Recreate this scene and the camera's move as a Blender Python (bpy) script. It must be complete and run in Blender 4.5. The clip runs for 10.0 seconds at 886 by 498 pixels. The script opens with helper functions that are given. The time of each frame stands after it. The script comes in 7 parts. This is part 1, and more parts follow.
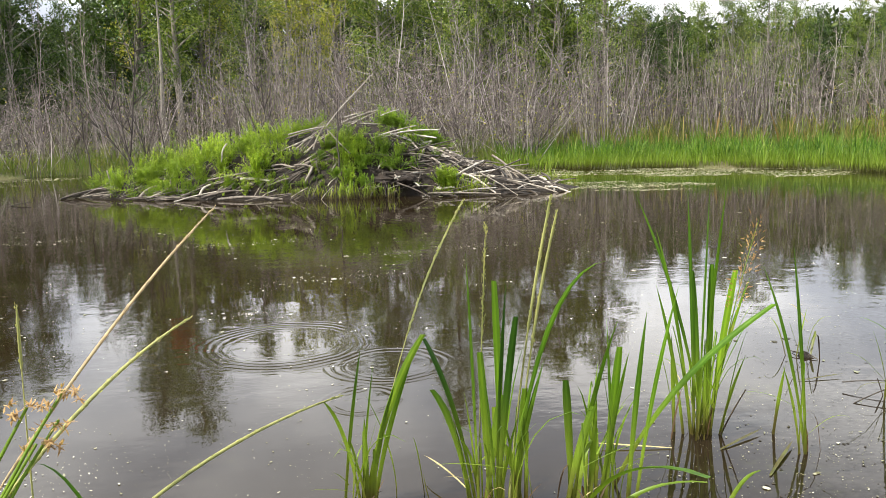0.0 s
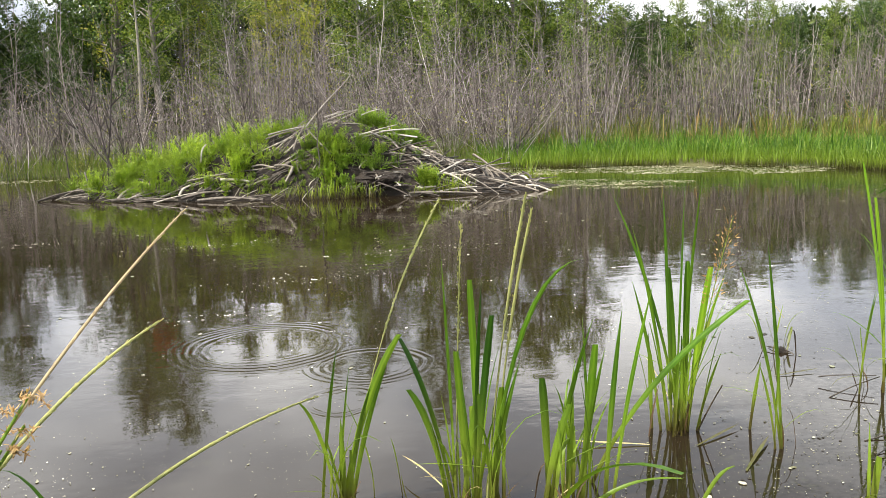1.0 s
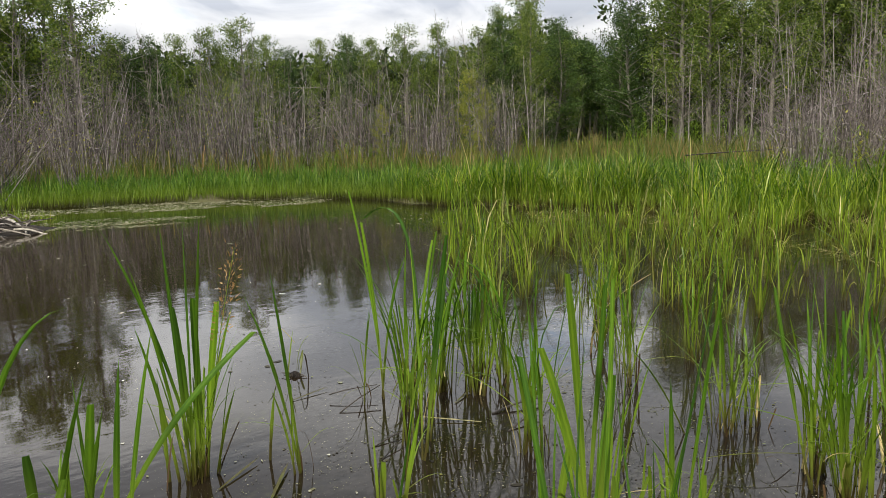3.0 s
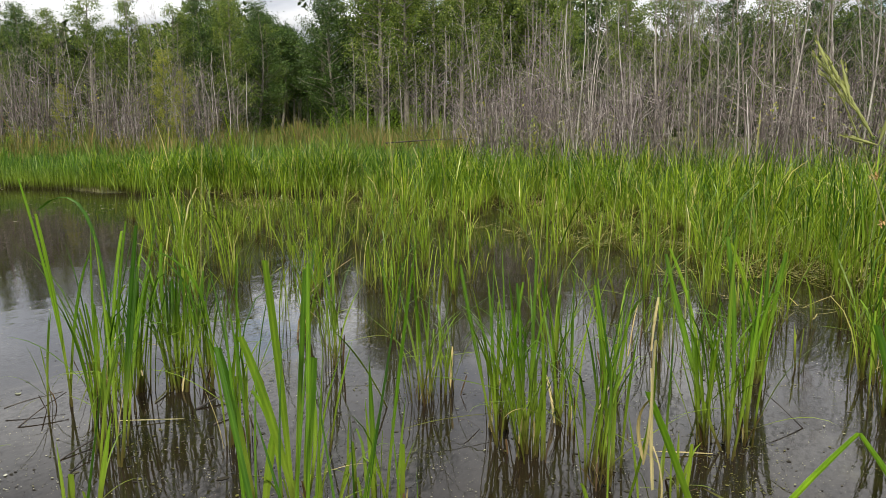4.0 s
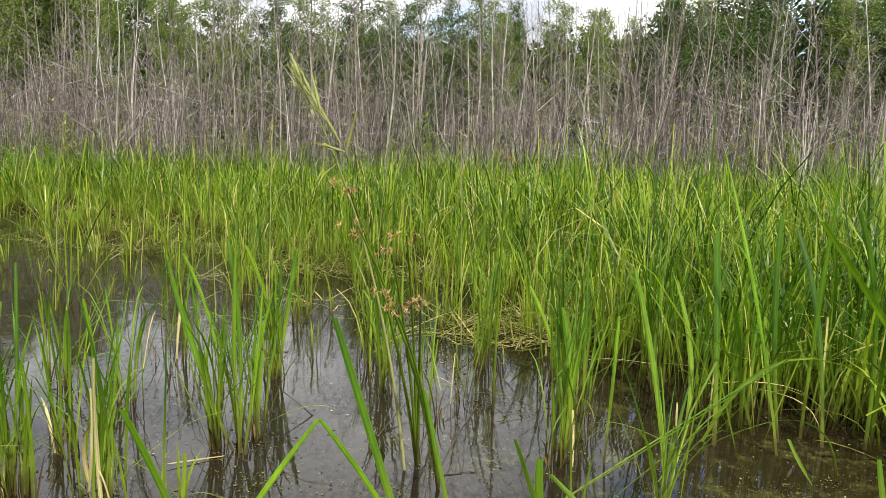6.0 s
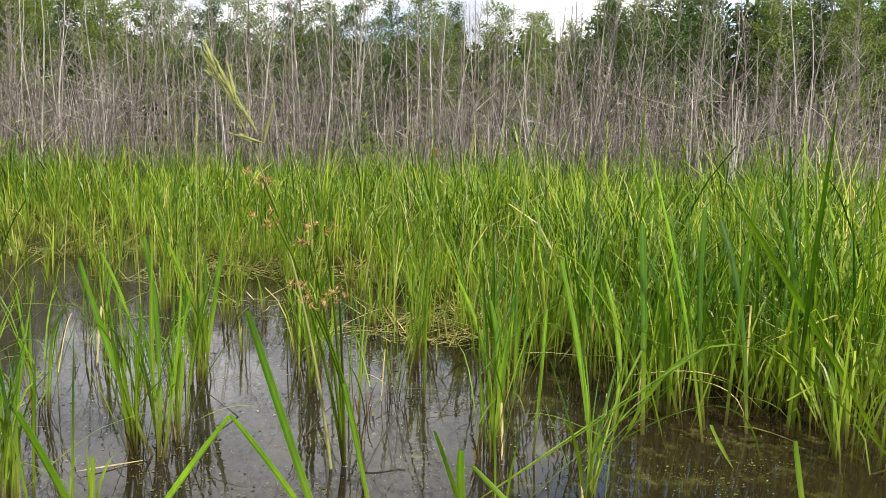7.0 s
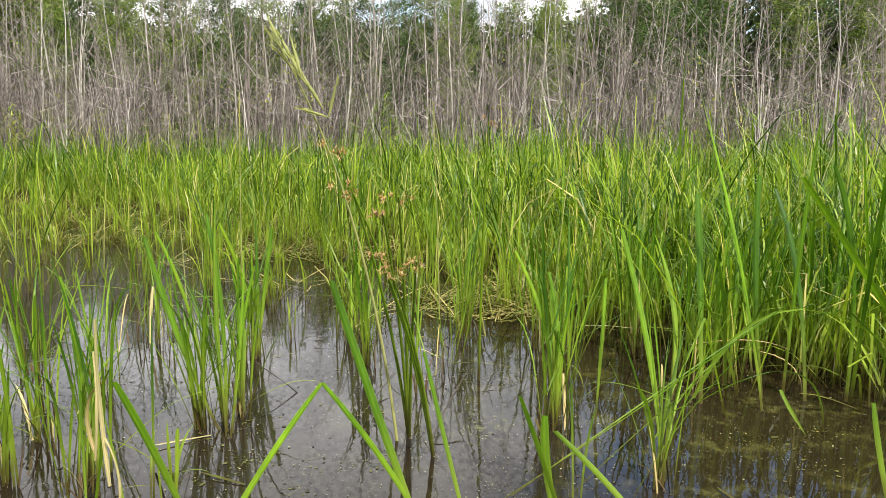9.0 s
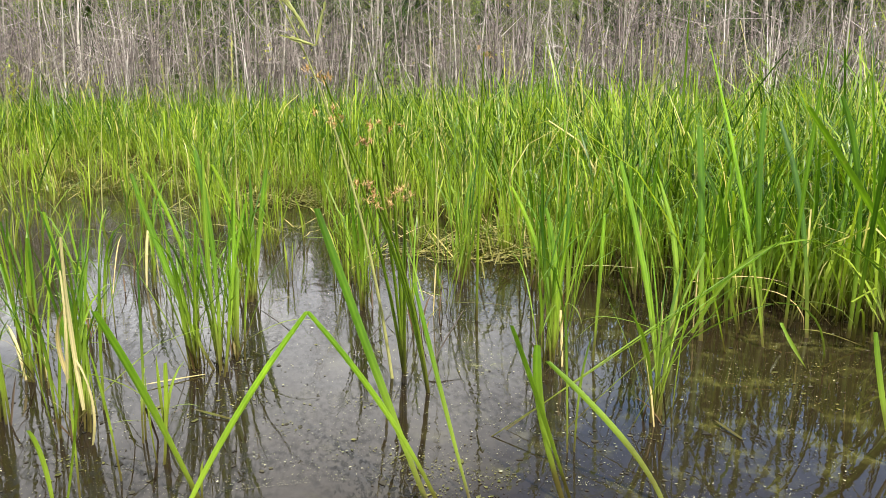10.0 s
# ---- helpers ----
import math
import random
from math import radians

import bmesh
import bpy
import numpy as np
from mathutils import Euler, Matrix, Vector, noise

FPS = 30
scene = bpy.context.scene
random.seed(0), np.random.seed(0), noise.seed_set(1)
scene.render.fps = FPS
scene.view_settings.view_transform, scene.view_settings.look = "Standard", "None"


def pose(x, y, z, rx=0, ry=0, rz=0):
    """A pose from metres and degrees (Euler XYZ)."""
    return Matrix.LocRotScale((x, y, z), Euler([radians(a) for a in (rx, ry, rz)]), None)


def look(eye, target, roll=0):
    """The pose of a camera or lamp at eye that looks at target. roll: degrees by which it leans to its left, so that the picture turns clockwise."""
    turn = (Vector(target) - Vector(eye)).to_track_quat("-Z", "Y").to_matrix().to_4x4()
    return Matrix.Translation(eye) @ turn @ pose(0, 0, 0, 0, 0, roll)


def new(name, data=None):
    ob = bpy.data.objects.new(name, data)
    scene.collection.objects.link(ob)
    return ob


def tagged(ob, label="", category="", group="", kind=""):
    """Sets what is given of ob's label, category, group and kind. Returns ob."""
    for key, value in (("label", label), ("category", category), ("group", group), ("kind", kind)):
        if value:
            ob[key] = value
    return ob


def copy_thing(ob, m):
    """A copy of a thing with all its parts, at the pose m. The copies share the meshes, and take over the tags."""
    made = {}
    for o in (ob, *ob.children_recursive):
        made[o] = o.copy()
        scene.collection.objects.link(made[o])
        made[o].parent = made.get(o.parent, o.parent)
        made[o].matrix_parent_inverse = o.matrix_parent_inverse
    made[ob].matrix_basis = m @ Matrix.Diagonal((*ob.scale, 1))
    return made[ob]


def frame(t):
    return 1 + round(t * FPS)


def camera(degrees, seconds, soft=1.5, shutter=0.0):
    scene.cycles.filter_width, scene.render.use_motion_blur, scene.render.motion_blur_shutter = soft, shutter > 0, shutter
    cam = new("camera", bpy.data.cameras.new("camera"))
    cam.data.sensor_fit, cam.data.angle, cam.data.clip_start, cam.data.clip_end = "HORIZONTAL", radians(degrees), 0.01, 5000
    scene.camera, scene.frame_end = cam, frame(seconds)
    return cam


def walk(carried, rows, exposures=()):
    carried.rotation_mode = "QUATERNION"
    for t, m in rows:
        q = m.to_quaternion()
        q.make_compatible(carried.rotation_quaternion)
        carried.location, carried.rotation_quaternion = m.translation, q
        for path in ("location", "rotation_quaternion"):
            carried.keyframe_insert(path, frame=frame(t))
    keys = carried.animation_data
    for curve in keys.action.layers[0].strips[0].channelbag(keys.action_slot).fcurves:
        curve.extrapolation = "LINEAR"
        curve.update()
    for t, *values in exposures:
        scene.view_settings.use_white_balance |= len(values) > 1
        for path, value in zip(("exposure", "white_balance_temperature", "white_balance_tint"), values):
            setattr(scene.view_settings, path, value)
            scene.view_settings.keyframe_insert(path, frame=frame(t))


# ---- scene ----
cam = camera(58.9, 10.0, soft=0.8)
PATH = [
    (0, (-0.189, 0.043, 1.341), (0.066, 1.999, 1.013), -1.35),
    (0.5, (-0.182, 0.040, 1.342), (0.091, 1.994, 1.012), -1.66),
    (1, (-0.161, 0.047, 1.339), (0.136, 1.997, 1.008), -1.67),
    (1.5, (-0.085, 0.022, 1.338), (0.435, 1.924, 1.002), -0.85),
    (1.6, (-0.055, 0.027, 1.325), (0.565, 1.899, 0.993), -0.42),
    (1.8, (0.004, 0.039, 1.299), (0.833, 1.829, 0.973), 0.30),
    (2, (0.055, 0.055, 1.294), (1.051, 1.759, 0.973), 0.43),
    (2.2, (0.078, 0.063, 1.284), (1.192, 1.699, 1.002), 0.64),
    (3.3, (-0.070, 0.165, 1.319), (1.386, 1.505, 1.029), -1.84),
    (3.5, (-0.064, 0.142, 1.318), (1.482, 1.376, 1.023), -1.63),
    (4, (-0.038, 0.106, 1.311), (1.743, 0.959, 0.996), -0.32),
    (4.5, (-0.030, 0.046, 1.314), (1.882, 0.538, 0.996), 0.27),
    (5, (-0.017, -0.011, 1.319), (1.946, 0.200, 1.004), 1.10),
    (5.5, (0.001, -0.061, 1.327), (1.977, -0.045, 1.017), 1.45),
    (6, (0.037, -0.132, 1.323), (2.004, -0.330, 1.023), 1.54),
    (6.2, (0.073, -0.162, 1.309), (2.026, -0.466, 1.004), 0.77),
    (7.3, (0.056, -0.214, 1.281), (2.006, -0.558, 0.994), 1.23),
    (7.5, (0.037, -0.201, 1.291), (1.983, -0.552, 0.992), 0.67),
    (8, (0.056, -0.168, 1.278), (1.997, -0.516, 0.945), 0.91),
    (8.5, (0.077, -0.101, 1.291), (2.026, -0.396, 0.949), 0.26),
    (9, (0.081, -0.028, 1.237), (2.030, -0.332, 0.905), 0.13),
    (9.5, (0.084, 0.001, 1.172), (2.032, -0.305, 0.835), 0.09),
    (9.8, (0.106, -0.049, 1.165), (2.045, -0.327, 0.759), -0.19),
    (10, (0.123, -0.083, 1.152), (2.052, -0.366, 0.707), -0.44),
]
walk(cam, [(t, look(eye, target, roll)) for t, eye, target, roll in PATH],
     [(0, 0.97), (1.0, 0.99), (1.5, 0.98), (2.0, 0.46), (3.5, 0.03), (4.0, 0.18), (5.0, 0.56), (6.0, 0.58), (7.5, 0.68), (8.5, 0.84), (9.0, 0.84), (10.0, 1.08)])

# ---- sky and sun ----
def ramp(N, stops):
    r = N("ShaderNodeValToRGB")
    el = r.color_ramp.elements
    while len(el) < len(stops):
        el.new(0.5)
    for s, (p, c) in zip(el, stops):
        s.position, s.color = p, (*c, 1)
    return r


SUN_AZ, SUN_EL = -108.0, 52.0      # degrees from +y towards +x, and above the horizon


def make_world():
    w = bpy.data.worlds.new("sky")
    scene.world = w
    w.use_nodes = True
    nt = w.node_tree
    nt.nodes.clear()
    N, L = nt.nodes.new, nt.links.new
    out, bg = N("ShaderNodeOutputWorld"), N("ShaderNodeBackground")
    sky = N("ShaderNodeTexSky")
    sky.sky_type, sky.sun_disc = "NISHITA", False
    sky.sun_elevation, sky.sun_rotation = radians(SUN_EL), radians(SUN_AZ)
    tc, sep = N("ShaderNodeTexCoord"), N("ShaderNodeSeparateXYZ")
    L(tc.outputs["Generated"], sep.inputs[0])
    zz = N("ShaderNodeMath")
    zz.operation = "MAXIMUM"
    zz.inputs[1].default_value = 0.0
    L(sep.outputs["Z"], zz.inputs[0])
    za = N("ShaderNodeMath")
    za.operation = "ADD"
    za.inputs[1].default_value = 0.22
    L(zz.outputs[0], za.inputs[0])
    comb = N("ShaderNodeCombineXYZ")
    for a in ("X", "Y"):
        dv = N("ShaderNodeMath")
        dv.operation = "DIVIDE"
        L(sep.outputs[a], dv.inputs[0])
        L(za.outputs[0], dv.inputs[1])
        L(dv.outputs[0], comb.inputs[a])
    n1, n2 = N("ShaderNodeTexNoise"), N("ShaderNodeTexNoise")
    n1.inputs["Scale"].default_value, n1.inputs["Detail"].default_value = 1.15, 7
    n2.inputs["Scale"].default_value, n2.inputs["Detail"].default_value = 1.9, 8
    n2.inputs["Distortion"].default_value = 0.4
    shift = N("ShaderNodeVectorMath")
    shift.operation = "ADD"
    shift.inputs[1].default_value = (3.1, 1.7, 0.0)
    L(comb.outputs[0], shift.inputs[0])
    for n in (n1, n2):
        L(shift.outputs[0], n.inputs["Vector"])
    cover, shade = N("ShaderNodeValToRGB"), N("ShaderNodeValToRGB")
    cover.color_ramp.elements[0].position, cover.color_ramp.elements[1].position = 0.25, 0.36
    e = shade.color_ramp.elements
    e[0].position, e[0].color = 0.38, (0.46, 0.49, 0.55, 1)
    e[1].position, e[1].color = 0.62, (1.0, 1.0, 1.0, 1)
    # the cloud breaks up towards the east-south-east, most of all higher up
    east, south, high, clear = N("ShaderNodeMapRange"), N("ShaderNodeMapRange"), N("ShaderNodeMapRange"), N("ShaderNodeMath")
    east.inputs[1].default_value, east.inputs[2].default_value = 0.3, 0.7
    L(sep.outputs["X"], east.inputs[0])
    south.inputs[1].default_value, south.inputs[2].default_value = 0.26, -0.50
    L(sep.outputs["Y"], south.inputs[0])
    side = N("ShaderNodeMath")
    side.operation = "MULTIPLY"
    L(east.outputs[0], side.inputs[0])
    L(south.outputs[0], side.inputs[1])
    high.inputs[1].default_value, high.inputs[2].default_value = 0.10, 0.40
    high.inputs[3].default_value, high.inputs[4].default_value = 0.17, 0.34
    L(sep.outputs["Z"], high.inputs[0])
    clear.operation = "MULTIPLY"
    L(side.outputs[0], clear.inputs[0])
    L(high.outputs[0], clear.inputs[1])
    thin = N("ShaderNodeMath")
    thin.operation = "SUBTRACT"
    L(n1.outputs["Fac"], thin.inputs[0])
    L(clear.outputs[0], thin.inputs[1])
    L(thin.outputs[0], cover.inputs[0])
    L(n2.outputs["Fac"], shade.inputs[0])
    blue = N("ShaderNodeMix")
    blue.data_type, blue.blend_type = "RGBA", "MULTIPLY"
    blue.inputs[0].default_value = 1.0
    blue.inputs[7].default_value = (0.165, 0.165, 0.165, 1)
    L(sky.outputs[0], blue.inputs[6])
    mix = N("ShaderNodeMix")
    mix.data_type = "RGBA"
    L(cover.outputs[0], mix.inputs[0])
    L(blue.outputs[2], mix.inputs[6])
    L(shade.outputs[0], mix.inputs[7])
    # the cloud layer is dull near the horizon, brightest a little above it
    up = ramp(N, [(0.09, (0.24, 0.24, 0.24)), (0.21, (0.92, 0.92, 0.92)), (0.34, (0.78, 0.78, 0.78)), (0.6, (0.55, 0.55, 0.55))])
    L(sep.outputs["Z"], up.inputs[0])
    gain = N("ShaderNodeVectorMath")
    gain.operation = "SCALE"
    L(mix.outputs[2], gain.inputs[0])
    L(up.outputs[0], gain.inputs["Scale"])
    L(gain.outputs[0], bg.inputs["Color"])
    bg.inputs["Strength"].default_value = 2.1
    L(bg.outputs[0], out.inputs["Surface"])


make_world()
sun = new("sun", bpy.data.lights.new("sun", "SUN"))
sun.data.energy, sun.data.angle, sun.data.color = 4.5, radians(3), (1.0, 0.95, 0.86)
_a, _e = radians(SUN_AZ), radians(SUN_EL)
sun.matrix_world = look((30 * math.sin(_a) * math.cos(_e), 30 * math.cos(_a) * math.cos(_e), 30 * math.sin(_e)), (0, 0, 0))


# ---- materials ----
def mat_base(name):
    m = bpy.data.materials.new(name)
    m.use_nodes = True
    nt = m.node_tree
    return m, nt.nodes.new, nt.links.new, nt.nodes["Principled BSDF"], nt.nodes["Material Output"]


def noise_node(N, L, scale, detail=4, space="Object", stretch=None, rough=0.5):
    n = N("ShaderNodeTexNoise")
    n.inputs["Scale"].default_value, n.inputs["Detail"].default_value, n.inputs["Roughness"].default_value = scale, detail, rough
    if space == "World":
        src = N("ShaderNodeNewGeometry").outputs["Position"]
    else:
        src = N("ShaderNodeTexCoord").outputs[space]
    if stretch:
        mp = N("ShaderNodeMapping")
        mp.inputs["Scale"].default_value = stretch
        L(src, mp.inputs["Vector"])
        src = mp.outputs["Vector"]
    L(src, n.inputs["Vector"])
    return n


def mixc(N, L, fac, a, b, blend="MIX"):
    x = N("ShaderNodeMix")
    x.data_type, x.blend_type = "RGBA", blend
    for sock, v in ((x.inputs[0], fac), (x.inputs[6], a), (x.inputs[7], b)):
        if isinstance(v, (int, float)):
            sock.default_value = v
        elif isinstance(v, tuple):
            sock.default_value = (*v, 1)
        else:
            L(v, sock)
    return x.outputs[2]


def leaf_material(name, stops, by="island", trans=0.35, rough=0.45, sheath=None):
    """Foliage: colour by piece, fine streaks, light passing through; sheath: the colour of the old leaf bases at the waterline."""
    m, N, L, p, out = mat_base(name)
    if by == "island":
        rnd = N("ShaderNodeNewGeometry").outputs["Random Per Island"]
    else:
        rnd = N("ShaderNodeObjectInfo").outputs["Random"]
    cr = ramp(N, stops)
    L(rnd, cr.inputs[0])
    col = cr.outputs[0]
    big = noise_node(N, L, 0.9, 3, "World")
    vr = ramp(N, [(0.32, (0.62, 0.66, 0.55)), (0.68, (1.25, 1.18, 1.1))])
    L(big.outputs["Fac"], vr.inputs[0])
    col = mixc(N, L, 1.0, col, vr.outputs[0], "MULTIPLY")
    fine = noise_node(N, L, 40, 3, "World", (1, 1, 0.15))
    fr = ramp(N, [(0.3, (0.82, 0.84, 0.8)), (0.7, (1.12, 1.1, 1.0))])
    L(fine.outputs["Fac"], fr.inputs[0])
    col = mixc(N, L, 1.0, col, fr.outputs[0], "MULTIPLY")
    if by == "object":
        st = noise_node(N, L, 7, 4, "Object", (0.3, 1.0, 0.06), 0.6)
        sr = ramp(N, [(0.35, (0.62, 0.66, 0.6)), (0.5, (1.0, 1.0, 1.0)), (0.66, (1.45, 1.35, 1.15))])
        L(st.outputs["Fac"], sr.inputs[0])
        col = mixc(N, L, 1.0, col, sr.outputs[0], "MULTIPLY")
    if by == "object":
        at = N("ShaderNodeAttribute")
        at.attribute_name = "rib"
        rb = ramp(N, [(0.0, (1.2, 1.16, 1.1)), (0.2, (0.92, 0.94, 0.9)), (0.6, (0.88, 0.9, 0.88)), (0.86, (1.3, 1.22, 1.25))])
        L(at.outputs["Fac"], rb.inputs[0])
        col = mixc(N, L, 1.0, col, rb.outputs[0], "MULTIPLY")
        old = noise_node(N, L, 11, 5, "World", (1, 1, 0.5), 0.65)
        om = ramp(N, [(0.65, (0, 0, 0)), (0.77, (0.7, 0.7, 0.7))])
        L(old.outputs["Fac"], om.inputs[0])
        col = mixc(N, L, om.outputs[0], col, (0.30, 0.27, 0.07))
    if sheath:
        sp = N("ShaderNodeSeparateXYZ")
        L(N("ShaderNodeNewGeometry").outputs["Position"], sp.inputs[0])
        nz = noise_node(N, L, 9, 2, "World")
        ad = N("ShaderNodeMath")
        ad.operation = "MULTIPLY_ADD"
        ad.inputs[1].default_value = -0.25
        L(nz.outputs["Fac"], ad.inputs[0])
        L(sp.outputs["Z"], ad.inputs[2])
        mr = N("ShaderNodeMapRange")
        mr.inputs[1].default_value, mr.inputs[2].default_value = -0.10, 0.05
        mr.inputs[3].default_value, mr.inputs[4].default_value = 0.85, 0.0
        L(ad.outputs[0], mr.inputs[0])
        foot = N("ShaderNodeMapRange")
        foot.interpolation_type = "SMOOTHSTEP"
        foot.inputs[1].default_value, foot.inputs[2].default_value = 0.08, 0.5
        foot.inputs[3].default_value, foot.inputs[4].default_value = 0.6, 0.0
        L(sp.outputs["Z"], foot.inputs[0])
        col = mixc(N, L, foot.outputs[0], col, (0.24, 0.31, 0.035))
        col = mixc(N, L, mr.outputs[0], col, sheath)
    L(col, p.inputs["Base Color"])
    p.inputs["Roughness"].default_value = rough
    p.inputs["Specular IOR Level"].default_value = 0.25
    tr = N("ShaderNodeBsdfTranslucent")
    L(mixc(N, L, 1.0, col, (1.2, 1.3, 0.4), "MULTIPLY"), tr.inputs["Color"])
    mx = N("ShaderNodeMixShader")
    mx.inputs[0].default_value = trans
    L(p.outputs[0], mx.inputs[1])
    L(tr.outputs[0], mx.inputs[2])
    L(mx.outputs[0], out.inputs["Surface"])
    return m


def bark_material(name, stops, by="island", scale=14.0, rough=0.85, bump=0.4):
    m, N, L, p, out = mat_base(name)
    if by == "island":
        rnd = N("ShaderNodeNewGeometry").outputs["Random Per Island"]
    else:
        rnd = N("ShaderNodeObjectInfo").outputs["Random"]
    cr = ramp(N, stops)
    L(rnd, cr.inputs[0])
    n = noise_node(N, L, scale, 6, "World", (1, 1, 0.4), 0.65)
    nr = ramp(N, [(0.35, (0.5, 0.48, 0.46)), (0.62, (1.15, 1.13, 1.1))])
    L(n.outputs["Fac"], nr.inputs[0])
    L(mixc(N, L, 1.0, cr.outputs[0], nr.outputs[0], "MULTIPLY"), p.inputs["Base Color"])
    p.inputs["Roughness"].default_value = rough
    b = N("ShaderNodeBump")
    b.inputs["Strength"].default_value, b.inputs["Distance"].default_value = bump, 0.01
    L(n.outputs["Fac"], b.inputs["Height"])
    L(b.outputs[0], p.inputs["Normal"])
    return m


def ground_material(name, stops, scale=0.7):
    m, N, L, p, out = mat_base(name)
    a, b = noise_node(N, L, scale, 5, "World"), noise_node(N, L, scale * 30, 6, "World", None, 0.7)
    cr = ramp(N, stops)
    L(a.outputs["Fac"], cr.inputs[0])
    fr = ramp(N, [(0.3, (0.6, 0.6, 0.55)), (0.7, (1.3, 1.25, 1.2))])
    L(b.outputs["Fac"], fr.inputs[0])
    L(mixc(N, L, 1.0, cr.outputs[0], fr.outputs[0], "MULTIPLY"), p.inputs["Base Color"])
    p.inputs["Roughness"].default_value = 0.95
    bp = N("ShaderNodeBump")
    bp.inputs["Strength"].default_value, bp.inputs["Distance"].default_value = 0.8, 0.05
    L(b.outputs["Fac"], bp.inputs["Height"])
    L(bp.outputs[0], p.inputs["Normal"])
    return m


RIPPLES = [(-0.51, 4.84, 0.62), (0.11, 4.31, 0.4), (-0.07, 3.76, 0.24)]     # centre and reach of the rings on the water


def water_material():
    m, N, L, p, out = mat_base("pond_water")
    pos = N("ShaderNodeNewGeometry").outputs["Position"]
    mats = noise_node(N, L, 0.9, 7, "World", None, 0.62)
    spk = noise_node(N, L, 26, 5, "World", None, 0.7)
    mr = ramp(N, [(0.56, (0, 0, 0)), (0.70, (1, 1, 1))])
    L(mats.outputs["Fac"], mr.inputs[0])
    sr = ramp(N, [(0.50, (0, 0, 0)), (0.62, (1, 1, 1))])
    L(spk.outputs["Fac"], sr.inputs[0])
    weed = N("ShaderNodeMath")
    weed.operation = "MULTIPLY"
    L(mr.outputs[0], weed.inputs[0])
    L(sr.outputs[0], weed.inputs[1])
    col = mixc(N, L, weed.outputs[0], (0.0145, 0.0098, 0.0050), (0.075, 0.078, 0.026))
    # dusty film lying on the still shallows
    sx = N("ShaderNodeSeparateXYZ")
    L(pos, sx.inputs[0])
    df = N("ShaderNodeMath")
    df.operation = "MULTIPLY_ADD"
    df.inputs[1].default_value = -0.75
    L(sx.outputs["Y"], df.inputs[0])
    L(sx.outputs["X"], df.inputs[2])
    side = N("ShaderNodeMapRange")
    side.interpolation_type = "SMOOTHSTEP"
    side.inputs[1].default_value, side.inputs[2].default_value = -1.9, 0.6
    L(df.outputs[0], side.inputs[0])
    fn = noise_node(N, L, 24.0, 9, "World", (1, 1.9, 1), 0.78)
    fr2 = ramp(N, [(0.46, (0, 0, 0)), (0.56, (0.85, 0.85, 0.85))])
    L(fn.outputs["Fac"], fr2.inputs[0])
    open_side = N("ShaderNodeMapRange")
    open_side.inputs[1].default_value, open_side.inputs[2].default_value = -1.5, -0.7
    L(sx.outputs["Y"], open_side.inputs[0])
    sided = N("ShaderNodeMath")
    sided.operation = "MULTIPLY"
    L(side.outputs[0], sided.inputs[0])
    L(open_side.outputs[0], sided.inputs[1])
    lie = noise_node(N, L, 1.5, 4, "World", (1, 1.5, 1), 0.6)
    lr = ramp(N, [(0.38, (0.22, 0.22, 0.22)), (0.60, (1, 1, 1))])
    L(lie.outputs["Fac"], lr.inputs[0])
    drift = N("ShaderNodeMath")
    drift.operation = "MULTIPLY"
    L(lr.outputs[0], drift.inputs[0])
    L(sided.outputs[0], drift.inputs[1])
    film = N("ShaderNodeMath")
    film.operation = "MULTIPLY"
    L(fr2.outputs[0], film.inputs[0])
    L(drift.outputs[0], film.inputs[1])
    # olive algae in the dark corner under the grass stand
    an = noise_node(N, L, 6.5, 9, "World", None, 0.72)
    ar = ramp(N, [(0.52, (0, 0, 0)), (0.70, (0.75, 0.75, 0.75))])
    L(an.outputs["Fac"], ar.inputs[0])
    corner = N("ShaderNodeMapRange")
    corner.inputs[1].default_value, corner.inputs[2].default_value = 0.5, -1.3
    L(sx.outputs["Y"], corner.inputs[0])
    alga = N("ShaderNodeMath")
    alga.operation = "MULTIPLY"
    L(ar.outputs[0], alga.inputs[0])
    L(corner.outputs[0], alga.inputs[1])
    col = mixc(N, L, alga.outputs[0], col, (0.085, 0.08, 0.022))
    col = mixc(N, L, film.outputs[0], col, (0.013, 0.013, 0.012))
    L(col, p.inputs["Base Color"])
    rr = N("ShaderNodeMapRange")
    rr.inputs[3].default_value, rr.inputs[4].default_value = 0.010, 0.20
    both = N("ShaderNodeMath")
    both.operation = "MAXIMUM"
    L(weed.outputs[0], both.inputs[0])
    L(film.outputs[0], both.inputs[1])
    L(both.outputs[0], rr.inputs[0])
    L(rr.outputs[0], p.inputs["Roughness"])
    dull = N("ShaderNodeMapRange")
    dull.inputs[3].default_value, dull.inputs[4].default_value = 0.5, 0.05
    L(film.outputs[0], dull.inputs[0])
    L(dull.outputs[0], p.inputs["Specular IOR Level"])
    p.inputs["IOR"].default_value = 1.33
    w1 = noise_node(N, L, 3.2, 3, "World", (1, 1.6, 1))
    w2 = noise_node(N, L, 19, 3, "World", (1, 1.4, 1))
    h = N("ShaderNodeMath")
    h.operation = "MULTIPLY_ADD"
    h.inputs[1].default_value = 0.14
    L(w2.outputs["Fac"], h.inputs[0])
    L(w1.outputs["Fac"], h.inputs[2])
    height = h.outputs[0]
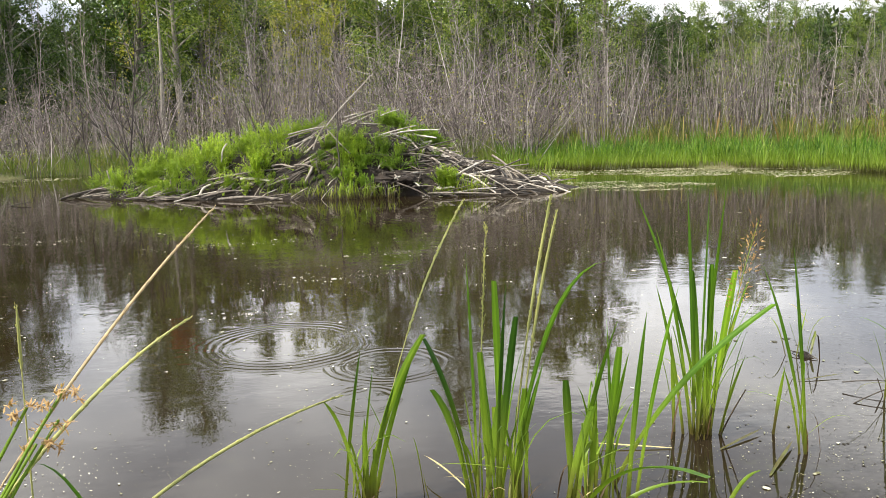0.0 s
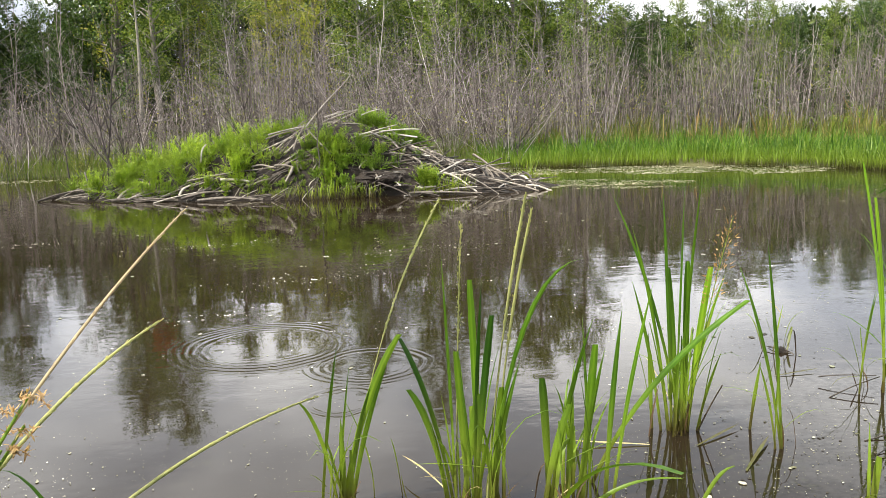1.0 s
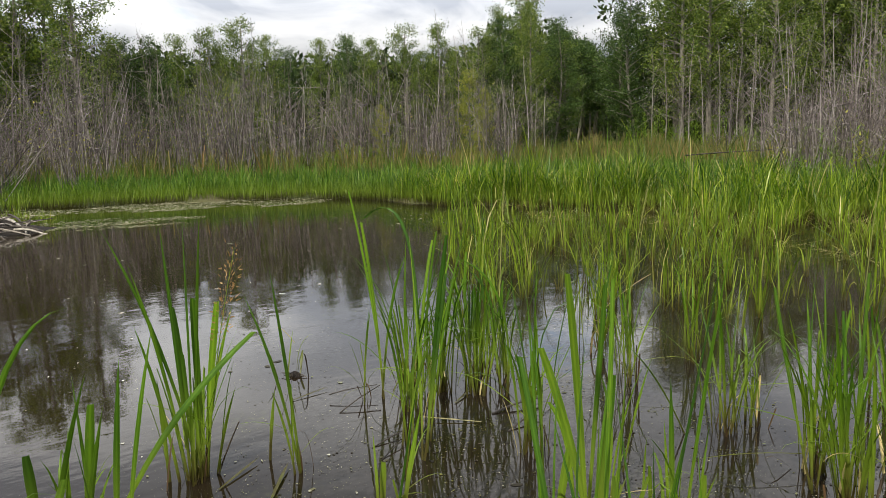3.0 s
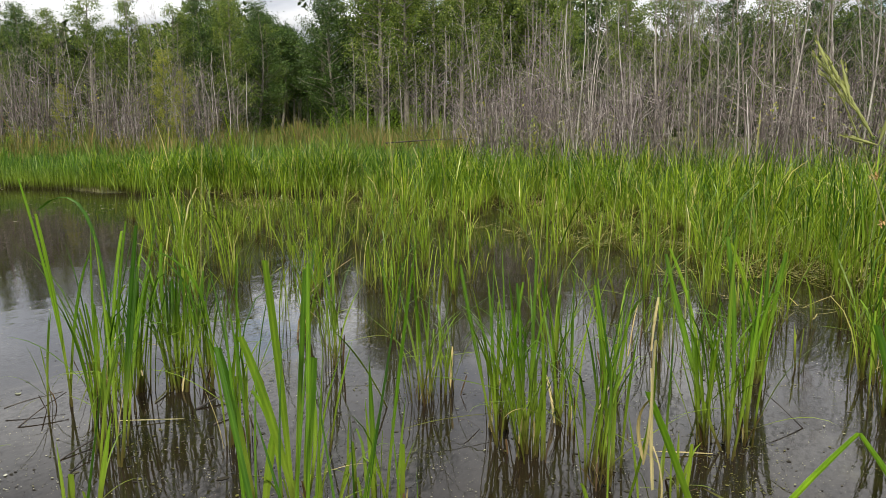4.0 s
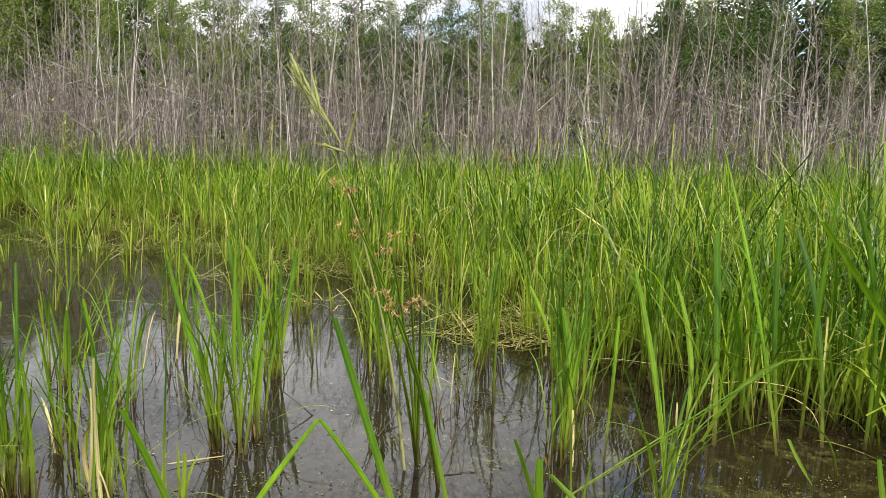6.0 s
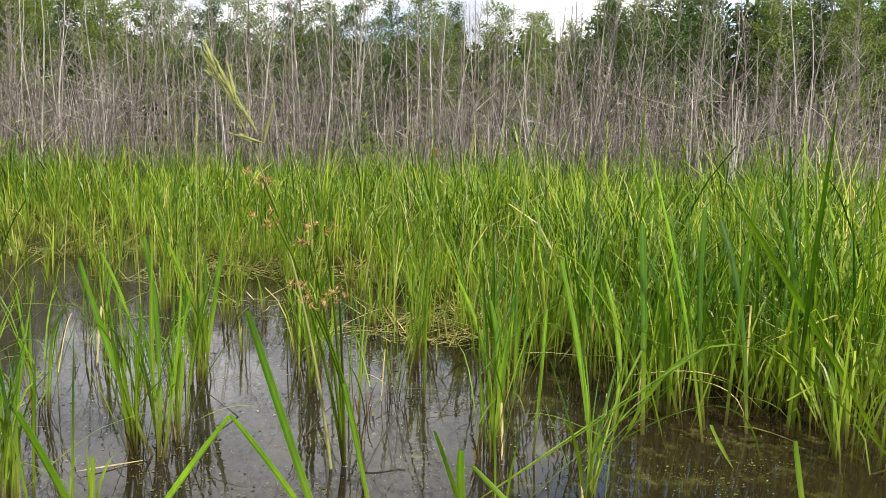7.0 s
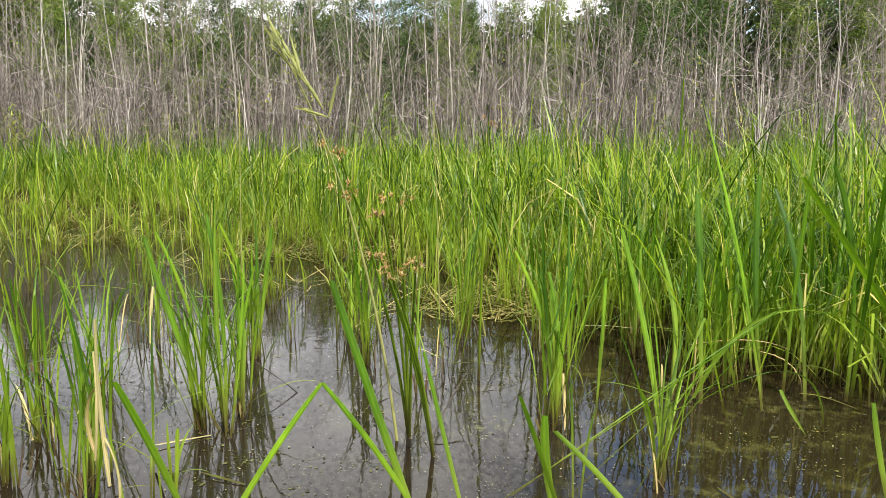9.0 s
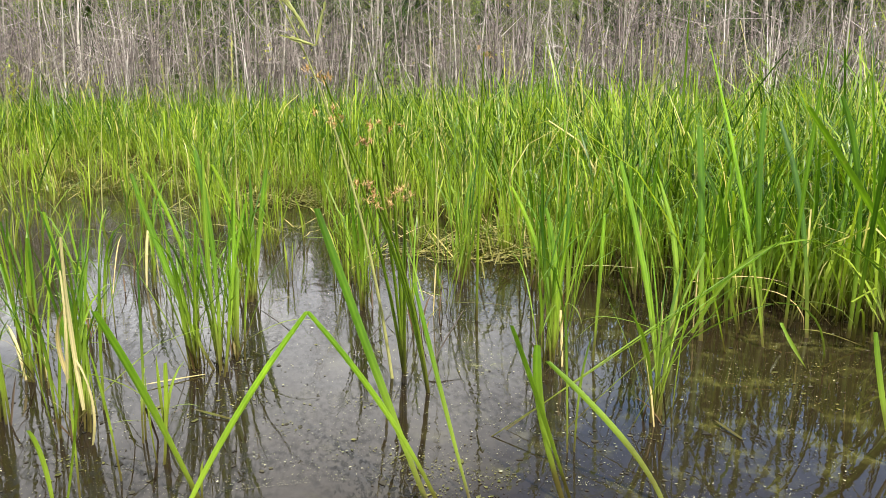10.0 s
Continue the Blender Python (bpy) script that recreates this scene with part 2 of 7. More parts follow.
    for cx, cy, reach in RIPPLES:
        vm = N("ShaderNodeVectorMath")
        vm.operation = "DISTANCE"
        vm.inputs[1].default_value = (cx, cy, 0)
        wob = noise_node(N, L, 2.2, 2, "World")
        sh = N("ShaderNodeVectorMath")
        sh.operation = "MULTIPLY_ADD"
        sh.inputs[1].default_value = (0.12, 0.12, 0.0)
        L(wob.outputs["Color"], sh.inputs[0])
        L(pos, sh.inputs[2])
        L(sh.outputs[0], vm.inputs[0])
        fr = N("ShaderNodeMath")
        fr.operation = "MULTIPLY"
        fr.inputs[1].default_value = 2 * math.pi / 0.05
        L(vm.outputs["Value"], fr.inputs[0])
        sn = N("ShaderNodeMath")
        sn.operation = "SINE"
        L(fr.outputs[0], sn.inputs[0])
        fall = N("ShaderNodeMapRange")
        fall.interpolation_type = "SMOOTHSTEP"
        fall.inputs[1].default_value, fall.inputs[2].default_value = reach * 0.72, reach
        fall.inputs[3].default_value, fall.inputs[4].default_value = 0.30, 0.0
        L(vm.outputs["Value"], fall.inputs[0])
        # the rings run outwards: the middle is already smooth
        calm = N("ShaderNodeMapRange")
        calm.interpolation_type = "SMOOTHSTEP"
        calm.inputs[1].default_value, calm.inputs[2].default_value = reach * 0.45, reach * 0.78
        L(vm.outputs["Value"], calm.inputs[0])
        ring = N("ShaderNodeMath")
        ring.operation = "MULTIPLY"
        L(fall.outputs[0], ring.inputs[0])
        L(calm.outputs[0], ring.inputs[1])
        ma = N("ShaderNodeMath")
        ma.operation = "MULTIPLY_ADD"
        L(sn.outputs[0], ma.inputs[0])
        L(ring.outputs[0], ma.inputs[1])
        L(height, ma.inputs[2])
        height = ma.outputs[0]
    b = N("ShaderNodeBump")
    b.inputs["Strength"].default_value, b.inputs["Distance"].default_value = 1.0, 0.0030
    breeze = noise_node(N, L, 0.55, 3, "World", (0.6, 1.6, 1))
    bs = N("ShaderNodeMapRange")
    bs.inputs[1].default_value, bs.inputs[2].default_value = 0.42, 0.62
    bs.inputs[3].default_value, bs.inputs[4].default_value = 0.28, 1.0
    L(breeze.outputs["Fac"], bs.inputs[0])
    L(bs.outputs[0], b.inputs["Strength"])
    L(height, b.inputs["Height"])
    L(b.outputs[0], p.inputs["Normal"])
    return m


M = {
    "water": water_material(),
    "ground": ground_material("bank_soil_and_turf", [(0.3, (0.05, 0.075, 0.02)), (0.55, (0.10, 0.10, 0.035)), (0.75, (0.11, 0.09, 0.045))]),
    "mud": ground_material("lodge_mud", [(0.3, (0.011, 0.008, 0.006)), (0.7, (0.036, 0.025, 0.017))], 2.5),
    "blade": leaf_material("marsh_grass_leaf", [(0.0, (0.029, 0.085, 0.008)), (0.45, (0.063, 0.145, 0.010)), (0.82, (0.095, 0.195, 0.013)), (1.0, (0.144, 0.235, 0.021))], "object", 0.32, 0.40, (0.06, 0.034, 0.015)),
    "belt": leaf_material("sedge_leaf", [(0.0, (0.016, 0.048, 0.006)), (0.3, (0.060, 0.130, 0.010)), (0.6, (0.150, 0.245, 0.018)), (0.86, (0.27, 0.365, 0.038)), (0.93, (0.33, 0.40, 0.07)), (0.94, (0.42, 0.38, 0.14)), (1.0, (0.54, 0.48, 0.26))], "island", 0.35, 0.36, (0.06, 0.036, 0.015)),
    "litter": leaf_material("yellowed_leaf", [(0.0, (0.14, 0.15, 0.03)), (0.6, (0.26, 0.24, 0.07)), (1.0, (0.42, 0.36, 0.17))], "island", 0.2, 0.6),
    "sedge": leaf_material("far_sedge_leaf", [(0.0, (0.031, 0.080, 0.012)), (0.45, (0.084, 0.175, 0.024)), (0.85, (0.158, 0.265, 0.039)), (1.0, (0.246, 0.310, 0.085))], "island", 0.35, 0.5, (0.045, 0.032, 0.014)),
    "meadow": leaf_material("dry_meadow_grass", [(0.0, (0.078, 0.135, 0.023)), (0.5, (0.138, 0.180, 0.041)), (1.0, (0.193, 0.200, 0.081))], "island", 0.3, 0.6),
    "tan": leaf_material("tan_weed", [(0.0, (0.09, 0.13, 0.035)), (0.5, (0.16, 0.165, 0.055)), (0.9, (0.26, 0.22, 0.10)), (1.0, (0.26, 0.15, 0.08))], "island", 0.3, 0.7),
    "dry": leaf_material("dead_leaf", [(0.0, (0.34, 0.27, 0.14)), (1.0, (0.52, 0.46, 0.30))], "object", 0.25, 0.6),
    "straw": leaf_material("straw_stalk", [(0.0, (0.27, 0.20, 0.13)), (1.0, (0.40, 0.32, 0.21))], "island", 0.15, 0.6),
    "seed": leaf_material("green_seed_head", [(0.0, (0.26, 0.29, 0.10)), (1.0, (0.40, 0.39, 0.19))], "island", 0.3, 0.5),
    "panicle": leaf_material("pale_green_panicle", [(0.0, (0.28, 0.31, 0.10)), (1.0, (0.48, 0.47, 0.22))], "island", 0.3, 0.5),
    "flower": leaf_material("brown_sedge_flower", [(0.0, (0.24, 0.13, 0.06)), (1.0, (0.46, 0.32, 0.17))], "island", 0.25, 0.6),
    "herb": leaf_material("herb_leaf", [(0.0, (0.13, 0.22, 0.025)), (0.6, (0.27, 0.38, 0.045)), (1.0, (0.42, 0.52, 0.10))], "island", 0.45, 0.5),
    "herb_dark": leaf_material("bush_leaf", [(0.0, (0.10, 0.18, 0.028)), (0.6, (0.20, 0.32, 0.045)), (1.0, (0.33, 0.45, 0.09))], "island", 0.45, 0.5),
    "leaf_green": leaf_material("poplar_leaf", [(0.0, (0.05, 0.088, 0.02)), (0.55, (0.135, 0.195, 0.045)), (1.0, (0.29, 0.35, 0.10))], "island", 0.35, 0.42),
    "leaf_yellow": leaf_material("yellowing_leaf", [(0.0, (0.159, 0.198, 0.047)), (0.7, (0.293, 0.317, 0.079)), (1.0, (0.476, 0.429, 0.127))], "island", 0.45, 0.5),
    "leaf_dark": leaf_material("alder_leaf", [(0.0, (0.018, 0.042, 0.011)), (0.6, (0.055, 0.105, 0.024)), (1.0, (0.14, 0.21, 0.055))], "island", 0.25, 0.42),
    # far leaves: the shade inside the wood is put into this darkened green
    "leaf_far": leaf_material("far_wood_leaf", [(0.0, (0.018, 0.036, 0.010)), (0.6, (0.044, 0.072, 0.019)), (1.0, (0.100, 0.128, 0.038))], "island", 0.25, 0.55),
    "leaf_red": leaf_material("red_autumn_leaf", [(0.0, (0.25, 0.06, 0.02)), (1.0, (0.4, 0.13, 0.03))], "island", 0.3, 0.5),
    "twig": bark_material("grey_dead_twigs", [(0.0, (0.045, 0.037, 0.034)), (0.4, (0.135, 0.110, 0.101)), (0.72, (0.27, 0.23, 0.213)), (1.0, (0.56, 0.52, 0.49))]),
    "dark_twig": bark_material("dark_dead_branch", [(0.0, (0.03, 0.024, 0.02)), (1.0, (0.06, 0.048, 0.042))]),
    "rot": leaf_material("rotten_stem", [(0.0, (0.028, 0.018, 0.010)), (1.0, (0.09, 0.055, 0.028))], "object", 0.05, 0.6),
    "pale": bark_material("pale_dead_stem", [(0.0, (0.24, 0.215, 0.185)), (1.0, (0.47, 0.44, 0.39))], "object"),
    "bark": bark_material("poplar_bark", [(0.0, (0.13, 0.115, 0.09)), (1.0, (0.30, 0.28, 0.23))], "object"),
    "stick": bark_material("weathered_stick", [(0.0, (0.05, 0.04, 0.033)), (0.4, (0.13, 0.11, 0.09)), (0.8, (0.24, 0.21, 0.175)), (1.0, (0.46, 0.42, 0.35))], "object", 22, 0.8),
    "wet": bark_material("wet_black_stick", [(0.0, (0.02, 0.016, 0.012)), (1.0, (0.06, 0.045, 0.03))], "object", 22, 0.45),
    "foam": leaf_material("foam_and_petals", [(0.0, (0.22, 0.22, 0.17)), (0.6, (0.5, 0.5, 0.46)), (1.0, (0.8, 0.8, 0.78))], "island", 0.1, 0.6),
    "fleck": leaf_material("duckweed_and_flecks", [(0.0, (0.09, 0.09, 0.045)), (0.6, (0.2, 0.195, 0.13)), (1.0, (0.42, 0.42, 0.37))], "island", 0.1, 0.6),
    "crumb": leaf_material("rotten_crumb", [(0.0, (0.012, 0.010, 0.007)), (0.7, (0.03, 0.026, 0.018)), (1.0, (0.07, 0.065, 0.04))], "island", 0.0, 0.7),
    "alga": leaf_material("olive_algae", [(0.0, (0.05, 0.055, 0.012)), (0.6, (0.11, 0.11, 0.028)), (1.0, (0.19, 0.18, 0.06))], "island", 0.1, 0.7),
    "scum": leaf_material("pale_floating_mat", [(0.0, (0.17, 0.18, 0.10)), (0.6, (0.29, 0.29, 0.20)), (1.0, (0.46, 0.45, 0.37))], "island", 0.1, 0.8),
}


# ---- mesh helpers ----
rng = np.random.default_rng(7)


class Soup:
    """Gathers vertices and faces (numpy) for one mesh."""

    def __init__(self):
        self.v, self.f, self.n = [], {3: [], 4: []}, 0

    def add(self, verts, faces):
        verts = np.asarray(verts, float).reshape(-1, 3)
        faces = np.asarray(faces, int)
        self.f[faces.shape[1]].append(faces + self.n)
        self.v.append(verts)
        self.n += len(verts)

    def mesh(self, name, material, smooth=False):
        me = bpy.data.meshes.new(name)
        v = np.concatenate(self.v)
        loops, starts, totals, k = [], [], [], 0
        for size in (3, 4):
            if self.f[size]:
                f = np.concatenate(self.f[size])
                loops.append(f.ravel())
                starts.append(k + size * np.arange(len(f)))
                totals.append(np.full(len(f), size))
                k += f.size
        loops, starts, totals = np.concatenate(loops), np.concatenate(starts), np.concatenate(totals)
        me.vertices.add(len(v))
        me.vertices.foreach_set("co", v.ravel())
        me.loops.add(len(loops))
        me.loops.foreach_set("vertex_index", loops)
        me.polygons.add(len(starts))
        me.polygons.foreach_set("loop_start", starts)
        me.polygons.foreach_set("loop_total", totals)
        if smooth:
            me.polygons.foreach_set("use_smooth", np.ones(len(starts), bool))
        me.update(calc_edges=True)
        me.materials.append(material)
        return me


def part(name, mesh, parent=None, m=None, label=""):
    ob = new(name, mesh)
    if parent:
        ob.parent = parent
    if m is not None:
        ob.matrix_basis = m
    if label:
        ob["label"] = label
    return ob


def tube(soup, pts, radii, sides=5, cap=True):
    """A tapered tube along a polyline."""
    pts, radii = np.asarray(pts, float), np.asarray(radii, float)
    d = np.gradient(pts, axis=0)
    d /= np.linalg.norm(d, axis=1)[:, None] + 1e-9
    ref = np.array([0, 0, 1.0]) if abs(d[0, 2]) < 0.8 else np.array([1.0, 0, 0])
    a = np.cross(d, ref)
    a /= np.linalg.norm(a, axis=1)[:, None] + 1e-9
    b = np.cross(d, a)
    th = np.arange(sides) * 2 * np.pi / sides
    ring = pts[:, None] + radii[:, None, None] * (np.cos(th)[None, :, None] * a[:, None] + np.sin(th)[None, :, None] * b[:, None])
    n = len(pts)
    i, j = np.meshgrid(np.arange(n - 1), np.arange(sides), indexing="ij")
    j2 = (j + 1) % sides
    f = np.stack([i * sides + j, i * sides + j2, (i + 1) * sides + j2, (i + 1) * sides + j], -1).reshape(-1, 4)
    soup.add(ring.reshape(-1, 3), f)
    if cap:
        for e, c in ((0, pts[0]), (n - 1, pts[-1])):
            k = np.arange(sides)
            soup.add(np.vstack([ring[e], c]), np.stack([k, (k + 1) % sides, np.full(sides, sides)], 1))


def ribbons(soup, base, phi, lean, bend, length, width, segs=4, power=1.6, twist=None, tip=0.0, fold=None):
    """Many grass blades at once, each a bent tapered ribbon: arrays of base (n, 3), heading, first lean, bend (radians), length, width."""
    n = len(base)
    s = np.linspace(0, 1, segs + 1)
    mid = (s[:-1] + s[1:]) / 2
    if fold is None:
        ang = lean[:, None] + bend[:, None] * mid[None] ** power
    else:
        ang = lean[:, None] + bend[:, None] * (mid[None] > fold[:, None])
    step = length[:, None] / segs
    out = np.concatenate([np.zeros((n, 1)), np.cumsum(np.sin(ang) * step, 1)], 1)
    up = np.concatenate([np.zeros((n, 1)), np.cumsum(np.cos(ang) * step, 1)], 1)
    c, sn = np.cos(phi)[:, None], np.sin(phi)[:, None]
    mids = np.stack([base[:, :1] + out * c, base[:, 1:2] + out * sn, base[:, 2:3] + up], -1)
    blunt = np.broadcast_to(np.asarray(tip, float), (n,))[:, None]
    w = width[:, None] * np.maximum(((0.55 + 0.9 * s - 0.25 * s * s) * (1 - s ** 4))[None], blunt) / 2
    face = phi + np.pi / 2 + (twist if twist is not None else np.zeros(n))
    side = np.stack([np.cos(face), np.sin(face), np.zeros(n)], -1)
    v = np.stack([mids - side[:, None] * w[..., None], mids + side[:, None] * w[..., None]], 2)
    k = (np.arange(n) * (segs + 1) * 2)[:, None] + (np.arange(segs) * 2)[None]
    f = np.stack([k, k + 1, k + 3, k + 2], -1).reshape(-1, 4)
    soup.add(v.reshape(-1, 3), f)


def scatter_leaves(soup, centres, size, droop=0.3):
    """Small folded four-sided leaves at the given places, turned at random."""
    n = len(centres)
    a = rng.normal(size=(n, 3))
    a[:, 2] -= droop
    a /= np.linalg.norm(a, axis=1)[:, None]
    b = np.cross(a, rng.normal(size=(n, 3)))
    b /= np.linalg.norm(b, axis=1)[:, None] + 1e-9
    s = (size * rng.uniform(0.7, 1.3, n))[:, None]
    v = np.stack([centres - a * s * 0.55, centres + b * s * 0.34, centres + a * s * 0.6, centres - b * s * 0.34], 1)
    soup.add(v.reshape(-1, 3), np.arange(n * 4).reshape(-1, 4))


def polar(r, az):
    return np.array([r * np.sin(np.radians(az)), r * np.cos(np.radians(az))])


# ---- ground and water ----
SHORE_AZ = [-180, -150, -110, -70, -45, -22, -8, 2, 12, 25, 33, 38, 43, 56, 68, 85, 100, 115, 128, 145, 160, 180]
SHORE_R = [26.0, 26.0, 25.0, 24.0, 23.5, 24.5, 24.5, 23.0, 20.3, 20.5, 20.0, 18.5, 16.5, 16.0, 14.6, 14.2, 14.0, 13.0, 13.0, 15.0, 20.0, 26.0]


def shore(az):
    return np.interp(az, SHORE_AZ, SHORE_R)


def ground_z(x, y):
    r, az = np.hypot(x, y), np.degrees(np.arctan2(x, y))
    d = r - shore(az) - 0.5 * np.sin(az * 0.9) - 0.3 * np.sin(az * 0.37 + 1)
    z = np.where(d < 0, np.maximum(-0.45, d * 0.3), np.minimum(0.12 + 0.0 * d, d * 0.12) + 0.021 * np.clip(d - 1, 0, 22))
    # the near bank on which the camera stands
    ahead, across = 0.80 * x + 0.60 * y, 0.60 * x - 0.80 * y
    bank = 0.3 + 0.10 * np.sin(across * 2.1) + 0.05 * np.sin(across * 5.3 + 1) - ahead
    return np.maximum(z, np.minimum(bank * 0.5, 0.13 + 0.015 * np.maximum(bank, 0)))


def build_ground():
    rad = np.concatenate([np.linspace(0.4, 30, 75), np.geomspace(31, 3000, 26)])
    az = np.linspace(-180, 180, 241)[:-1]
    R, A = np.meshgrid(rad, az, indexing="ij")
    X, Y = R * np.sin(np.radians(A)), R * np.cos(np.radians(A))
    Z = ground_z(X, Y)
    v = np.concatenate([np.stack([X, Y, Z], -1).reshape(-1, 3), [[0, 0, float(ground_z(np.array(0.0), np.array(0.0)))]]])
    nr, na = R.shape
    i, j = np.meshgrid(np.arange(nr - 1), np.arange(na), indexing="ij")
    j2 = (j + 1) % na
    s = Soup()
    s.add(v, np.stack([i * na + j, i * na + j2, (i + 1) * na + j2, (i + 1) * na + j], -1).reshape(-1, 4)[:, ::-1])
    k = np.arange(na)
    s.f[3].append(np.stack([k, (k + 1) % na, np.full(na, nr * na)], 1))
    g = part("ground", s.mesh("ground", M["ground"], True))
    tagged(g, "mossy soil and turf banks around a shallow pond", "ground", kind="structure")
    s = Soup()
    s.add([(-45, -25, 0), (45, -25, 0), (45, 45, 0), (-45, 45, 0)], [(0, 1, 2, 3)])
    tagged(part("water", s.mesh("water", M["water"])), "still dark brown pond water with faint ripple rings", "water", kind="structure")


build_ground()


# ---- trees, far to near ----
def grow_tree(seed, height, leaf, spread, lows, count, leaf_size):
    """A tree: tapered trunk, limbs, and a crown of single leaves gathered along the limbs."""
    r = np.random.default_rng(seed)
    root = new("tree")
    n = 9
    z = np.linspace(0, 1, n)
    bendx, bendy = r.normal(0, 0.035, 2)
    axis = np.stack([bendx * height * np.sin(z * 2.4), bendy * height * np.sin(z * 2 + 0.4), z * height], 1)
    s = Soup()
    r0 = height * 0.011 + 0.015
    tube(s, axis, r0 * (1 - 0.9 * z) + 0.006, 7)
    trunk = part("trunk", s.mesh("trunk", M["bark"], True), root)
    limbs, centres = Soup(), []
    for k in range(int(height * 7)):
        h = lows + (1 - lows) * (k + r.random()) / (height * 7)
        p0 = np.array([np.interp(h, z, axis[:, i]) for i in range(3)])
        a = k * 2.4 + r.normal(0, 0.5)
        shape = math.sin(math.pi * min(1, (h - lows) / (1 - lows) * 0.80 + 0.18)) ** 0.7
        ln = height * spread * shape * r.uniform(0.55, 1.15) + 0.12
        rise = r.uniform(0.25, 0.9)
        d = np.array([math.cos(a), math.sin(a), rise])
        q = np.linspace(0, 1, 5)[:, None]
        pts = p0 + d * ln * q + np.array([0, 0, -0.12 * ln]) * q * q + r.normal(0, 0.03 * ln, (5, 3)) * q
        tube(limbs, pts, np.linspace(r0 * 0.4 * (1 - h) + 0.008, 0.003, 5), 4, False)
        m = max(4, int(count / (height * 7) * (0.4 + shape)))
        t = r.uniform(0.2, 1.05, m)
        pos = p0 + d * ln * t[:, None] + r.normal(0, 0.11 * height * spread + 0.05, (m, 3)) * np.array([1, 1, 0.8])
        hub = pos[r.integers(0, m, m)]
        centres.append(hub + (pos - hub) * r.uniform(0.1, 0.75, (m, 1)))
    part("branch_work", limbs.mesh("branch_work", M["bark"]), trunk)["kind"] = "stuff"
    lv = Soup()
    scatter_leaves(lv, np.concatenate(centres), leaf_size)
    part("crown", lv.mesh("crown", leaf), root)
    return root


def place(thing, x, y, rz, sc, sink=0.03):
    m = Matrix.Translation((x, y, float(ground_z(np.array(x), np.array(y))) - sink)) @ Matrix.Rotation(rz, 4, "Z")
    thing.matrix_basis = m
    thing.scale = (sc, sc, sc)
    return m


def build_trees():
    kinds = [
        (grow_tree(1, 8.0, M["leaf_green"], 0.17, 0.12, 11070, 0.072), "young poplar with full green crown and grey trunk"),
        (grow_tree(2, 8.0, M["leaf_green"], 0.14, 0.22, 8910, 0.070), "slender poplar with open green crown"),
        (grow_tree(3, 8.0, M["leaf_dark"], 0.21, 0.03, 13500, 0.075), "dense dark green broadleaf tree, leafy to the ground"),
        (grow_tree(4, 8.0, M["leaf_yellow"], 0.15, 0.1, 7560, 0.074), "yellowing young broadleaf tree with thin crown"),
        (grow_tree(5, 8.0, M["leaf_green"], 0.19, 0.05, 12150, 0.075), "bushy green poplar with low branches"),
        (grow_tree(8, 8.0, M["leaf_dark"], 0.22, 0.38, 8500, 0.12), "tall dark tree with a high closed crown"),
    ]
    for t, lab in kinds:
        tagged(t, lab, "tree", "trees round the pond")
    r = np.random.default_rng(11)
    used = set()

    def put(k, rad, az, h):
        x, y = polar(rad, az)
        t, rz, sc = kinds[k][0], r.uniform(0, 6.28), h / 8.0
        if k in used:
            m = Matrix.Translation((x, y, float(ground_z(x, y)) - 0.03)) @ Matrix.Rotation(rz, 4, "Z")
            c = copy_thing(t, m)
            c.scale = (sc * r.uniform(0.9, 1.15), sc * r.uniform(0.9, 1.15), sc)
        else:
            used.add(k)
            place(t, x, y, rz, sc)

    red = grow_tree(6, 6.9, M["leaf_red"], 0.07, 0.84, 420, 0.11)
    tagged(red, "slim tree with a small red autumn crown", "tree", "trees round the pond")
    place(red, *polar(30.5, -12.2), 0.4, 1.0)
    for az in np.arange(-34, 20.4, 1.9):
        put(int(r.choice([2, 5, 0] if az < -15 else [0, 1, 3, 3, 1, 3, 4] if az < 3 else [1, 0, 1, 4, 3])), r.uniform(33, 40), az + r.normal(0, 0.5), np.interp(az, [-34, -23, -21, -17, -15.5, -11.5, -10, -1, 0.5, 3, 16, 18.5, 20.4], [10, 9.5, 6.2, 6.2, 11, 11.5, 9.4, 9.1, 9.3, 10.5, 11.0, 9.8, 6.6]) * r.uniform(0.84, 1.1))
    for az in np.arange(20.6, 49, 1.5):
        put(int(r.choice([2, 4, 4, 0])), r.uniform(32, 37), az + r.normal(0, 0.4), r.uniform(4.5, 5.7))
    for az in np.arange(46.5, 52.2, 1.1):
        rad = r.uniform(33, 39)
        put(int(r.choice([2, 0, 4])), rad, az, (np.interp(az, [46, 48.5, 50, 51, 52.2], [0.135, 0.165, 0.15, 0.13, 0.115]) * rad + 1.2) * r.uniform(0.93, 1.02))
    for az in np.arange(58.8, 73, 1.3):
        put(int(r.choice([0, 4, 1, 4])), r.uniform(37, 45), az + r.normal(0, 0.3), r.uniform(9.0, 10.8))
    for az, rad, h in ((45.2, 26.5, 3.3), (46.1, 27.5, 2.7), (38.7, 28.0, 2.3)):
        put(3, rad, az, h)
    for az, rad, h in ((50.0, 46, 8.2), (50.8, 50, 7.6), (56.6, 46, 7.6), (57.4, 42, 8.2), (50.3, 55, 8.6)):
        put(2, rad, az, h)
    def GAP_H(az, rad):
        return np.interp(az, [51, 52, 53.7, 54.5, 55.2, 55.9], [0.13, 0.112, 0.104, 0.08, 0.08, 0.11]) * rad + 1.2

